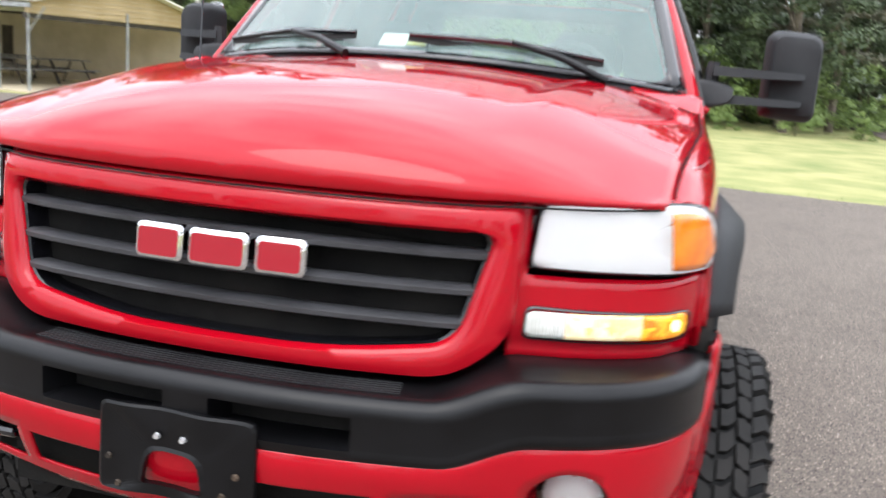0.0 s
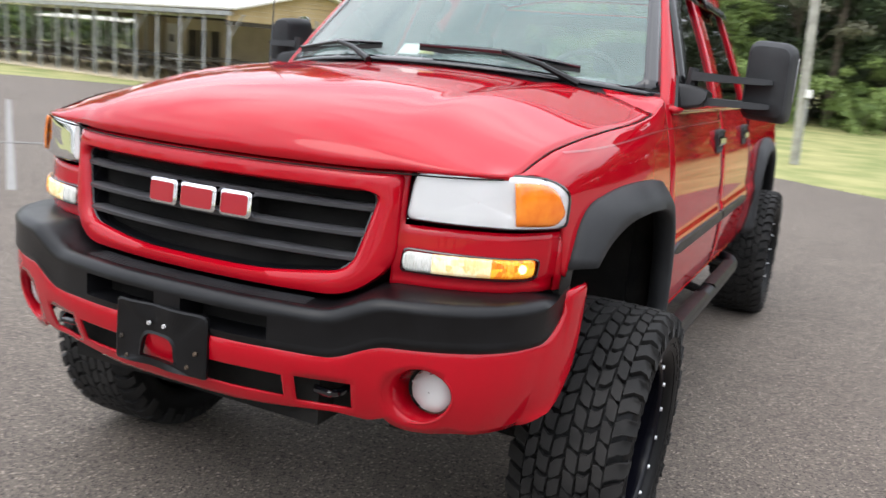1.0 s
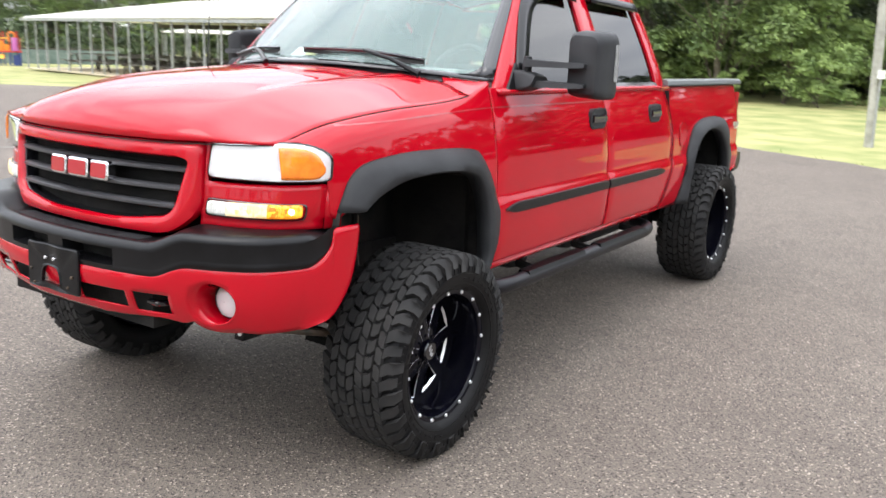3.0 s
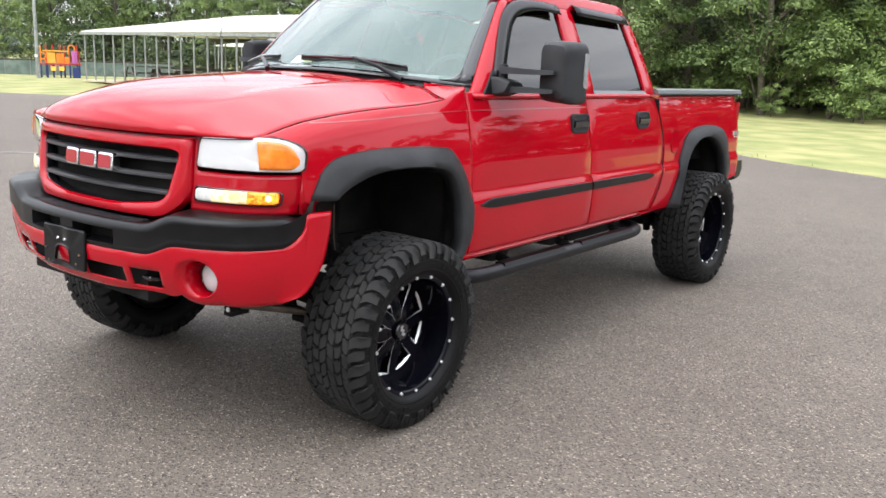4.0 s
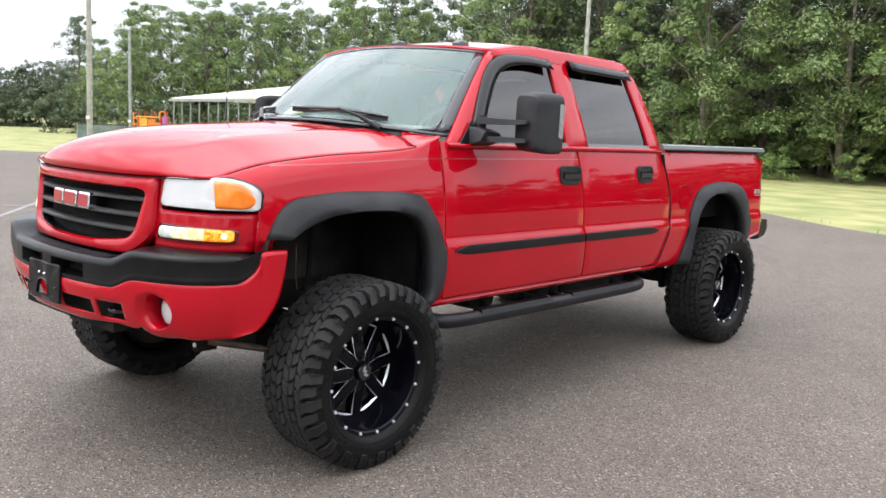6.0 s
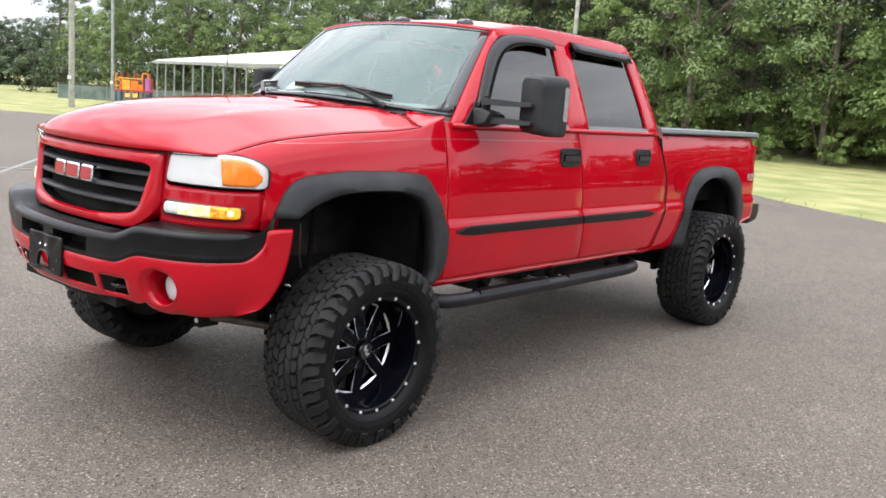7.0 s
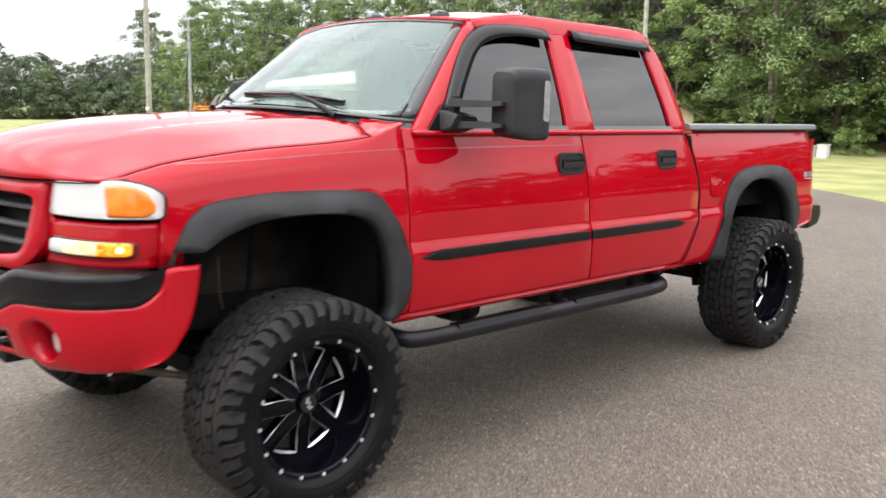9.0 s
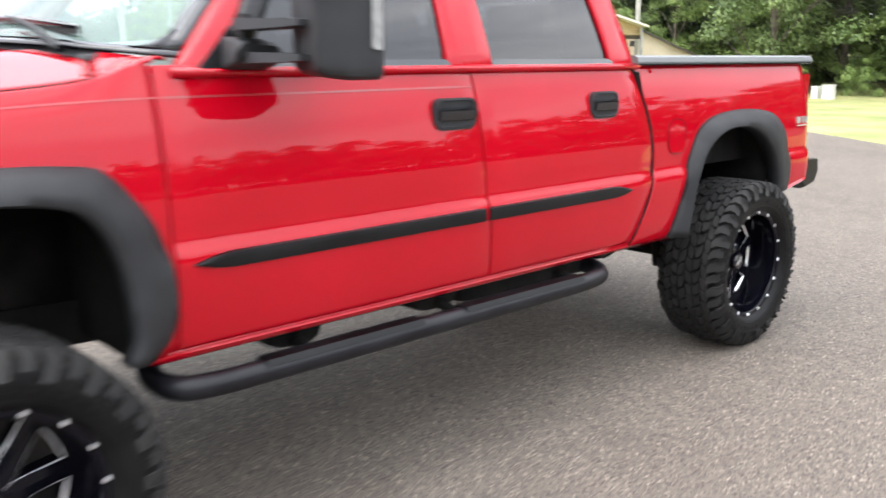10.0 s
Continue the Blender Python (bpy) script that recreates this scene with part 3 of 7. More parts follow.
# A-pillar joins the screen's edge to the door opening
a_pillar = Shape()
rings = []
for i in range(-1, 11):
    v = i / 10
    p = ws_point(1.012, v)
    q = Vector((cab_x(p.z) + 0.004, p.y + 0.10 - 0.03 * v, p.z - 0.01))
    m = (p + q) / 2 + Vector((0.014, -0.012, 0.004))
    rings.append([p, (p + m) / 2 + Vector((0.006, -0.006, 0)), m, (m + q) / 2 + Vector((0.004, 0, 0)), q, Vector((q.x - 0.06, q.y + 0.01, q.z))])
a_pillar.loft(rings, False, False)
both("a_pillar", a_pillar, RED, 50, 0.012)
rail = Shape()
rings = []
for i in range(17):
    y = 1.125 + (2.688 - 1.125) * i / 16
    v = (y - 1.09) / (2.69 - 1.09)
    x0, _, z0 = roof_point(1, min(max(v, 0), 1))
    low = 1.930 + 0.036 * step01(v, -0.05, 0.35) - 0.012 * max(v, 0)
    low = min(low, z0 - 0.016)
    rings.append([Vector((x0 - 0.01, y, z0 + 0.004)), Vector((x0 + 0.012, y, z0 - 0.012)), Vector((cab_x(low) + 0.002 - 0.05 * step01(v, 0.87, 1.0), y, low)), Vector((cab_x(low) - 0.04 - 0.05 * step01(v, 0.87, 1.0), y, low - 0.002))])
rail.loft(rings, False, False)
both("roof_rail", rail, RED, 50, 0.012)
b_pillar = side_patch((1.625, 1.478), (1.85, 1.478), (1.827, 1.98), (1.655, 1.975))
both("b_pillar", b_pillar, RED, 40, 0.03, 0.004)


def c_point(u, v):
    z = 1.478 + (1.968 - 0.055 * u ** 2 - 1.478) * v
    y0, y1 = 2.565 - 0.075 * v, 2.745 - 0.035 * v ** 1.3 - 0.02 * max(0.0, (v - 0.75) / 0.25) ** 2
    y = y0 + (y1 - y0) * u
    return (cab_x(z) - 0.05 * u ** 4 * (0.3 + 0.7 * v), y, z)


c_pillar = Shape().grid(c_point, span(0, 1, 8), span(0, 1, 16))
both("c_pillar", c_pillar, RED, 40, 0.03, 0.004)
both("pillar_trim", Shape().grid(lambda u, v: (c_point(u, v)[0] - 0.036, c_point(u, v)[1], c_point(u, v)[2]), span(-0.16, 1, 6), span(0, 1, 8)), SEAT, 40, 0.004)
both("pillar_trim", side_patch((1.60, 1.478), (1.875, 1.478), (1.852, 1.98), (1.63, 1.975), -0.036), SEAT, 40, 0.004)
sill = Shape().grid(lambda y, v: (0.925 - 0.03 * v, y, 1.478 + 0.018 * v - 0.006 * v * v), span(0.60, 2.745, 14), [0, 0.35, 0.7, 1])
both("belt_line", sill, RED, 40, 0.02)
front_pane = side_patch((0.70, 1.48), (1.64, 1.48), (1.67, 1.975), (1.16, 1.955), -0.016, 10, 10)
rear_pane = side_patch((1.84, 1.48), (2.58, 1.48), (2.51, 1.995), (1.82, 1.995), -0.016, 8, 10)
for ob in (*both("front_door_window", front_pane, TINTED, 40, 0.0), *both("rear_door_window", rear_pane, TINTED, 40, 0.0)):
    ob.visible_shadow = False
    if ob.data.vertices[0].co.x < 0:
        ob.data.materials[0] = LIGHT_TINT
# black rubber along the sills
for y0, y1 in ((0.72, 1.635), (1.845, 2.575)):
    strip = Shape().grid(lambda y, v: (cab_x(1.49) + 0.004 - 0.012 * v, y, 1.487 + 0.02 * v), span(y0, y1, 6), [0, 1])
    both("window_seal", strip, GLOSS_BLACK, None, 0.008)
# back wall and rear window of the cab
back = Shape().grid(lambda u, v: (u * (0.90 - 0.225 * max(0, (v - 0.5) / 0.5) ** 1.1), 2.79 - 0.075 * step01(v, 0.55, 0.63) - 0.045 * max(0, (v - 0.5) / 0.5), 0.66 + 1.27 * v),
                    span(-1, 1, 15), span(0, 1, 17), lambda u, v: abs(u) < 0.74 and 0.66 < v < 0.93)
panel("cab_back", back, RED, 40, 0.02)
rear_glass = Shape().grid(lambda u, v: (u * (0.90 - 0.225 * max(0, (v - 0.5) / 0.5) ** 1.1), 2.785 - 0.075 * step01(v, 0.55, 0.63) - 0.045 * max(0, (v - 0.5) / 0.5), 0.66 + 1.27 * v), span(-0.8, 0.8, 7), span(0.64, 0.95, 5))
rg = panel("rear_window", rear_glass, REAR_GLASS, 40, 0.0)
rg.visible_shadow = False

# bed
BED_TOP = 1.486


def bed_point(y, v):
    low = REAR_ARCH(y) if 3.05 < y < 3.96 else (0.665 if y < 3.5 else 0.80 + 0.06 * step01(y, 3.95, 4.45))
    z = low + (BED_TOP - low) * v
    x = side_x(9, z) - 0.004 - 0.006 * step01(z, 1.35, 1.47)
    x += 0.0 if y < 4.27 else -0.030 * ((y - 4.27) / 0.118) ** 2
    y += (door_rear_edge(z) + 0.025 - 2.80) * (1 - step01(y, 2.80, 3.04))
    return (x, y, z)


ys = [2.80, 2.81, 2.84, 2.9, 2.96, 3.0] + span(3.051, 3.17, 9) + span(3.19, 3.83, 14) + span(3.85, 3.959, 9) + [3.961, 4.0, 4.05, 4.15, 4.22, 4.27, 4.30, 4.33, 4.360, 4.382, 4.400]


def bed_grid(y, z):
    low = bed_point(y, 0)[2]
    zz = max(z, low)
    return bed_point(y, (zz - low) / (BED_TOP - low))


bed_side = Shape().grid(bed_grid, ys, [0.665, 0.69, 0.72, 0.76, 0.80, 0.84, 0.88, 0.92, 0.95, 0.965, 0.98, 0.995, 1.01, 1.025, 1.05, 1.08, 1.11, 1.14, 1.17, 1.2, 1.24, 1.28, 1.32, 1.36, 1.4, 1.43, 1.46, 1.486])
both("bed_side", bed_side, RED, 40, 0.02)
cap = Shape()
cap.loft([[(0.80, y, 1.48), (0.80, y, 1.515), (0.81, y, 1.521), (0.895, y, 1.521), (0.912, y, 1.513), (0.918, y, 1.492), (0.912, y, 1.48)] for y in span(2.735, 4.402, 8)])
both("bed_rail_cap", cap, BED_CAP, 30, 0)
strip = Shape().loft([[(0.906, y, 1.476), (0.918, y, 1.478), (0.918, y, 1.484), (0.906, y, 1.484)] for y in span(2.74, 4.396, 6)])
both("bed_rail_seal", strip, GLOSS_BLACK, 30, 0)
inner_bed = Shape().grid(lambda y, z: (0.80, y, z), [2.82, 4.32], [1.0, 1.47])
both("bed_inner_side", inner_bed, DARK, None, 0.02)
panel("bed_floor", Shape().grid(lambda x, y: (x, y, 1.0), [-0.8, 0.8], [2.82, 4.32]), DARK, None, 0.03)
panel("bed_front", Shape().grid(lambda x, z: (x, 2.845, z), [-0.90, 0.90], [0.68, 1.46]), RED, None, 0.02)
gate = Shape().loft([[(x, y, z) for x, z in rounded([(-0.79, 0.92), (0.79, 0.92), (0.79, 1.478), (-0.79, 1.478)], 0.02, 4)] for y in (4.32, 4.373, 4.380)])
panel("tailgate", gate, RED, 40, 0, label="closed red tailgate")
# dark sheet standing in for the shade in the gap between cab and bed
panel("cab_bed_gap", Shape().grid(lambda x, z: (x, door_rear_edge(z) + 0.014, z), [-0.93, 0, 0.93], span(0.68, 1.45, 12)), DARK, 40, 0.004)
# dark strips over the bed's red front edges paint in the gap's depth
bed_edge = Shape().grid(lambda v, z: (0.88 + (side_x(9, z) - 0.0055 - 0.88) * v, door_rear_edge(z) + 0.0215, z), [0, 1], span(0.68, 1.48, 16))
both("bed_edge", bed_edge, DARK, 40, 0.002)
tl = Shape()
tl.loft([[(x, y, z) for x, y in ((0.80, 4.384), (0.85, 4.396), (0.898, 4.392), (0.922, 4.374), (0.905, 4.350), (0.80, 4.350))] for z in (1.05, 1.07, 1.2, 1.40, 1.42)])
both("tail_lamp", tl, TAIL_RED, 40, 0)
rb = Shape()
rb.loft([[(x, y - 0.0, z) for z, y in ((0.76, 4.50), (0.78, 4.60), (0.86, 4.64), (0.93, 4.62), (0.935, 4.46), (0.80, 4.44))] for x in (-0.5, 0.5)])
for s in (1, -1):
    rb.loft([[(s * x, y + k, z) for z, y in ((0.76 + lift, 4.50), (0.78 + lift, 4.60), (0.86, 4.64), (0.93, 4.62), (0.935, 4.46), (0.80 + lift, 4.44))] for x, k, lift in ((0.5, 0, 0), (0.8, 0.0, 0), (0.90, -0.01, 0.0), (0.945, -0.035, 0.02))])
rb.v = [(x, y - 0.072, z) for x, y, z in rb.v]
panel("rear_bumper", rb, BLACK_PLASTIC, 40, 0, label="black step bumper")

# flares
def flare(outer, inner, push):
    """outer and inner: matching edge points (y, z)."""
    s, rings = Shape(), []
    for (yo, zo), (yi, zi) in zip(outer, inner):
        xo = side_x(yo, zo) + 0.002
        xi = side_x(yo, 1.1) + push
        rings.append([Vector((xo - 0.012, yo, zo)), Vector((xo + 0.012, yo + (yi - yo) * 0.02, zo + (zi - zo) * 0.02)), Vector((xo * 0.45 + xi * 0.55, yo + (yi - yo) * 0.30, zo + (zi - zo) * 0.30)),
                      Vector((xi - 0.004, yo + (yi - yo) * 0.62, zo + (zi - zo) * 0.62)), Vector((xi, yo + (yi - yo) * 0.92, zo + (zi - zo) * 0.92)),
                      Vector((xi - 0.010, yi, zi)), Vector((xi - 0.07, yi, zi))])
    return s.loft(rings, False, False)


def resample(pts, n):
    d = [0.0]
    for a, b in zip(pts, pts[1:]):
        d.append(d[-1] + math.dist(a, b))
    fy, fz = curve_of([(k, p[0]) for k, p in zip(d, pts)]), curve_of([(k, p[1]) for k, p in zip(d, pts)])
    return [(fy(d[-1] * i / (n - 1)), fz(d[-1] * i / (n - 1))) for i in range(n)]


FO = resample([(-0.495, 1.07), (-0.465, 1.13), (-0.435, 1.18), (-0.38, 1.222), (-0.31, 1.241), (-0.10, 1.26), (0.16, 1.257), (0.29, 1.248), (0.37, 1.232), (0.45, 1.145), (0.505, 1.05), (0.533, 0.92), (0.53, 0.78), (0.47, 0.69)], 44)
FI = resample([(-0.395, 1.067), (-0.36, 1.09), (-0.31, 1.117), (-0.19, 1.158), (-0.08, 1.170), (0.07, 1.171), (0.235, 1.152), (0.31, 1.115), (0.365, 1.025), (0.395, 0.90), (0.402, 0.77), (0.375, 0.71)], 44)
both("front_flare", flare(FO, FI, 0.062), FLARE_PLASTIC, 60, 0.006, label="faded black plastic wheel-arch flare")
RO = resample([(2.973, 0.68), (3.04, 0.867), (3.11, 1.06), (3.203, 1.185), (3.366, 1.24), (3.641, 1.256), (3.893, 1.226), (4.01, 1.154), (4.054, 1.08), (4.086, 0.90), (4.08, 0.80)], 40)
RI = resample([(3.06, 0.68), (3.095, 0.83), (3.128, 0.955), (3.189, 1.07), (3.333, 1.155), (3.518, 1.172), (3.693, 1.136), (3.842, 1.023), (3.90, 0.92), (3.917, 0.866), (3.92, 0.80)], 40)
both("rear_flare", flare(RO, RI, 0.055), FLARE_PLASTIC, 60, 0.006, label="faded black plastic wheel-arch flare")


# wheel liners
def liner(pts, x_in):
    return Shape().loft([[Vector((x, y, z)) for y, z in pts] for x in (0.93, 0.80, x_in)], False, False).add([(x_in, y, z) for y, z in pts], [tuple(range(len(pts)))])


both("wheel_liner", liner(resample([(-0.50, 0.72), (-0.50, 1.05), (-0.36, 1.19), (-0.1, 1.235), (0.24, 1.23), (0.43, 1.14), (0.50, 0.95), (0.49, 0.70)], 22), 0.45), LINER, 60, 0.008)
both("wheel_liner", liner(resample([(3.0, 0.70), (3.08, 1.0), (3.25, 1.19), (3.52, 1.21), (3.80, 1.19), (3.93, 1.0), (3.94, 0.80)], 20), 0.5), DARK, 60, 0.008)

# ---- nose of the truck ----
def on_front(x, z, out=0.0):
    """A point of the nose, pushed out by out metres."""
    a = abs(x)
    d = (FRONT(a + 0.01) - FRONT(a - 0.01)) / 0.02
    n = Vector((d * (1 if x >= 0 else -1), -1.0, 0)).normalized()
    lean = 0.10 * (z - 1.15)
    return Vector((x, FRONT(a) + lean + 0.012, z)) + n * out


def on_bumper(x, z, out=0.0):
    a = abs(x)
    d = (BUMP(min(a + 0.01, 0.937)) - BUMP(a - 0.01)) / (min(a + 0.01, 0.937) - a + 0.01)
    n = Vector((d * (1 if x >= 0 else -1), -1.0, 0)).normalized()
    return Vector((x, BUMP(a), z)) + n * out


END_X = curve_of([(-0.694, 0.885), (-0.645, 0.900), (-0.60, 0.914), (-0.54, 0.926), (-0.48, 0.934), (-0.40, 0.938)])
END_Y = curve_of([(0.65, -0.625), (0.674, -0.579), (0.692, -0.540), (0.71, -0.518), (0.73, -0.502), (0.756, -0.485), (0.80, -0.459), (0.86, -0.437), (0.90, -0.428), (0.96, -0.416), (1.03, -0.407)])


def on_bumper_end(k, z, out, side):
    """The bumper's wrapped end: k runs from the front corner (0) to the rear edge (1), which curves forward towards its foot."""
    y = -0.645 + k * (END_Y(z) + 0.645)
    d = (END_X(y + 0.01) - END_X(y - 0.01)) / 0.02
    n = Vector((1.0, -d, 0)).normalized()
    return Vector((side * (END_X(y) + n.x * out), y + n.y * out, z))


def ring_on(fn, pts, out):
    return [fn(x, z, out) for x, z in pts]


def dense(outline, n):
    """The outline cut into n even steps."""
    pts = [Vector(p) for p in outline] + [Vector(outline[0])]
    d = [0.0]
    for a, b in zip(pts, pts[1:]):
        d.append(d[-1] + (b - a).length)
    res, j = [], 0
    for i in range(n):
        s = d[-1] * i / n
        while d[j + 1] < s:
            j += 1
        t = (s - d[j]) / max(d[j + 1] - d[j], 1e-9)
        res.append(tuple(pts[j].lerp(pts[j + 1], t)))
    return res


# grille shell: red frame round the opening
outer = dense(rounded([(-0.552, 1.302), (0.552, 1.302), (0.556, 1.06), (0.455, 0.972), (-0.455, 0.972), (-0.556, 1.06)], [0.02, 0.02, 0.05, 0.06, 0.06, 0.05], 6), 160)
opening = dense(rounded([(-0.505, 1.247), (0.505, 1.247), (0.452, 1.042), (0.22, 1.012), (-0.22, 1.012), (-0.452, 1.042)], [0.03, 0.03, 0.05, 0.1, 0.1, 0.05], 6), 160)


def nearest_match(a, b):
    """b turned so that each of its points stands by the nearest direction of a."""
    k = min(range(len(b)), key=lambda i: math.dist(a[0], b[i]))
    return b[k:] + b[:k]


opening = nearest_match(outer, opening)


def between(a, b, t):
    return [(p[0] * (1 - t) + q[0] * t, p[1] * (1 - t) + q[1] * t) for p, q in zip(a, b)]


shell = Shape().loft([ring_on(on_front, outer, -0.05), ring_on(on_front, outer, 0.0), ring_on(on_front, between(outer, opening, 0.10), 0.018), ring_on(on_front, between(outer, opening, 0.45), 0.026),
                      ring_on(on_front, between(outer, opening, 0.85), 0.024), ring_on(on_front, opening, 0.012), ring_on(on_front, opening, 0.002)], True, False)
panel("grille_shell", shell, RED, 50, 0)
inside = Shape().loft([ring_on(on_front, opening, 0.003), ring_on(on_front, between(opening, [(0.0, 1.13)] * 160, 0.012), 0.0), ring_on(on_front, between(opening, [(0.0, 1.13)] * 160, 0.012), -0.05)], True, False)
panel("grille_surround", inside, GLOSS_BLACK, 40, 0)
# flat dark sheet in place of the shaded depth behind the bars
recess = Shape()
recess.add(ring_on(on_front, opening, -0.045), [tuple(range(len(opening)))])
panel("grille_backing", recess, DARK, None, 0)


def half_width(z):
    return 0.452 + (0.505 - 0.452) * (z - 1.042) / 0.205 if z > 1.042 else 0.40


for z in (1.204, 1.137, 1.074):
    bar = Shape()
    w = half_width(z) + 0.006
    bar.loft([[on_front(x, z + dz, o) for dz, o in ((-0.006, -0.035), (-0.009, -0.002), (-0.006, 0.006), (0.003, 0.007), (0.010, -0.002), (0.008, -0.035))] for x in span(-w, w, 25)])
    panel("grille_bar", bar, GRILLE_GREY, 40, 0)
# the badge: three plain blocks, red with chrome edges
for x0, x1 in ((-0.172, -0.072), (-0.060, 0.060), (0.074, 0.172)):
    o = dense(rounded([(x0, 1.139), (x1, 1.139), (x1, 1.208), (x0, 1.208)], 0.012, 5), 48)
    i = dense(rounded([(x0 + 0.008, 1.147), (x1 - 0.008, 1.147), (x1 - 0.008, 1.200), (x0 + 0.008, 1.200)], 0.008, 5), 48)
    base = Shape().loft([ring_on(on_front, o, -0.005), ring_on(on_front, o, 0.028), ring_on(on_front, i, 0.033)], True, True)
    emblem = panel("badge_block", base, CHROME, 40, 0, label="plain red badge block with chrome edge")
    face = Shape().loft([ring_on(on_front, i, 0.030), ring_on(on_front, i, 0.0345)], True, True)
    panel("badge_face", face, BADGE_RED, 40, 0, parent=emblem)

# red panel behind the lamps
cheek = Shape().grid(lambda x, z: on_front(x, z, -0.004 if 1.046 < z < 1.30 else -0.012), [0.545, 0.555, 0.566] + span(0.585, 0.90, 20), [1.015, 1.03, 1.046, 1.06, 1.12, 1.15, 1.172, 1.19, 1.25, 1.30, 1.318], lambda x, z: z > 1.172 and 0.565 < x)
cheek.loft([[on_front(0.90, z, -0.004), Vector((0.906, -0.515, z)), Vector((0.90, -0.45, z))] for z in (1.015, 1.1, 1.172)], False, False)
both("lamp_panel", cheek, RED, 40, 0.01)


def lamp(s):
    """Headlight and parking lamp of one side."""
    def at(x, z, out=0.0):
        return on_front(x * s, z, out)
    hl = rounded([(0.566, 1.186), (0.905, 1.180), (0.905, 1.300), (0.84, 1.322), (0.578, 1.312)], [0.02, 0.015, 0.05, 0.03, 0.03], 5)
    gasket, rim, n = dense(hl, 90), None, 90
    c = (0.735, 1.248)
    rim = [(p[0] + (c[0] - p[0]) * 0.018, p[1] + (c[1] - p[1]) * 0.045) for p in gasket]
    head = Shape().loft([ring_on(at, gasket, -0.03), ring_on(at, gasket, 0.006), ring_on(at, rim, 0.009), ring_on(at, rim, -0.03)], True, False)
    hp = panel("headlight", head, GLOSS_BLACK, 40, 0, label="clear headlight with an amber outer corner")
    lens = Shape()
    lens.loft([ring_on(at, rim, 0.004), ring_on(at, between(rim, [c] * n, 0.06), 0.016), ring_on(at, between(rim, [c] * n, 0.25), 0.018), ring_on(at, between(rim, [c] * n, 0.5), 0.018), ring_on(at, between(rim, [c] * n, 0.75), 0.018), ring_on(at, between(rim, [c] * n, 0.99), 0.018)], True, False)
    lp = panel("lens", lens, CLEAR, 60, 0, parent=hp)
    lp.visible_shadow = False
    bowl = Shape()

    def bowl_at(x, z):
        d1, d2 = math.hypot((x - 0.645) / 0.075, (z - 1.248) / 0.062), math.hypot((x - 0.76) / 0.06, (z - 1.248) / 0.06)
        z = min(z, 1.318 - 0.016 * step01(x, 0.82, 0.88) - 0.05 * step01(x, 0.87, 0.90))
        cell = math.sin(x * 431.0 + 7.0 * math.sin(z * 173.0)) * math.sin(z * 389.0 + 5.0 * math.sin(x * 211.0))
        return at(x, z, -0.004 - 0.035 * max(0, 1 - d1 * d1) ** 0.7 - 0.03 * max(0, 1 - d2 * d2) ** 0.7 - 0.42 * (z - 1.186) + 0.0022 * cell)
    bowl.grid(bowl_at, span(0.572, 0.898, 26), span(1.186, 1.318, 10))
    panel("reflector", bowl, FACETS, None, 0, parent=hp, label="bright faceted chrome reflector")
    wall = Shape().loft([[at(x, z, o) for x, o in ((0.696, -0.02), (0.699, 0.010), (0.705, 0.010), (0.708, -0.02))] for z in span(1.195, 1.305, 5)])
    panel("lamp_divider", wall, FROSTED, 30, 0, parent=hp)
    brow = Shape().loft([[at(x, z, o) for z, o in ((1.286, -0.01), (1.281, 0.006), (1.277, 0.004), (1.274, -0.01))] for x in span(0.60, 0.694, 6)])
    panel("lamp_shelf", brow, BED_CAP, 30, 0, parent=hp)
    for x in (0.645, 0.755):
        bulb = Shape().disc(at(x, 1.248, -0.032), at(x, 1.248, 1) - at(x, 1.248), 0.010, 0.024, 12, r2=0.007)
        panel("bulb", bulb, FROSTED, 40, 0, parent=hp)
    amber_hi = curve_of([(0.78, 1.298), (0.83, 1.303), (0.858, 1.297), (0.876, 1.282), (0.887, 1.260), (0.893, 1.235)])
    amber_lo = curve_of([(0.78, 1.197), (0.876, 1.193), (0.887, 1.198), (0.893, 1.212)])

    def amber_at(x, t):
        z = amber_lo(x) + (amber_hi(x) - amber_lo(x)) * t
        return at(x + (1.25 - z) * 0.14 * (1 - step01(x, 0.79, 0.86)), z, 0.0245 - 0.004 * abs(2 * t - 1) ** 3 - 0.006 * step01(x, 0.865, 0.893))
    amber = Shape().grid(amber_at, span(0.810, 0.86, 7) + [0.869, 0.877, 0.884, 0.889, 0.893], span(0, 1, 10))
    panel("amber_corner", amber, AMBER, 30, 0.006, parent=hp)
    pk = dense(rounded([(0.566, 1.054), (0.870, 1.050), (0.872, 1.108), (0.570, 1.116)], [0.014, 0.014, 0.014, 0.014], 5), 80)
    pc = (0.72, 1.082)
    prim = [(p[0] + (pc[0] - p[0]) * 0.02, p[1] + (pc[1] - p[1]) * 0.10) for p in pk]
    house = Shape().loft([ring_on(at, pk, -0.02), ring_on(at, pk, 0.004), ring_on(at, prim, 0.006), ring_on(at, prim, -0.02)], True, False)
    pp = panel("parking_lamp", house, GLOSS_BLACK, 40, 0, label="lit parking lamp, clear and amber")
    for x0, x1, mat, name in ((0.574, 0.645, FROSTED, "clear_section"), (0.646, 0.782, LIT_WARM, "lit_section"), (0.783, 0.863, LIT_AMBER, "amber_section")):
        def cover(x, v):
            """Rounded towards both ends of the lamp; fine upright ribs."""
            e = max(0.0, 1 - min(x - 0.571, 0.866 - x) / 0.016)
            h = 0.0245 * math.sqrt(max(0.05, 1 - 0.75 * e * e))
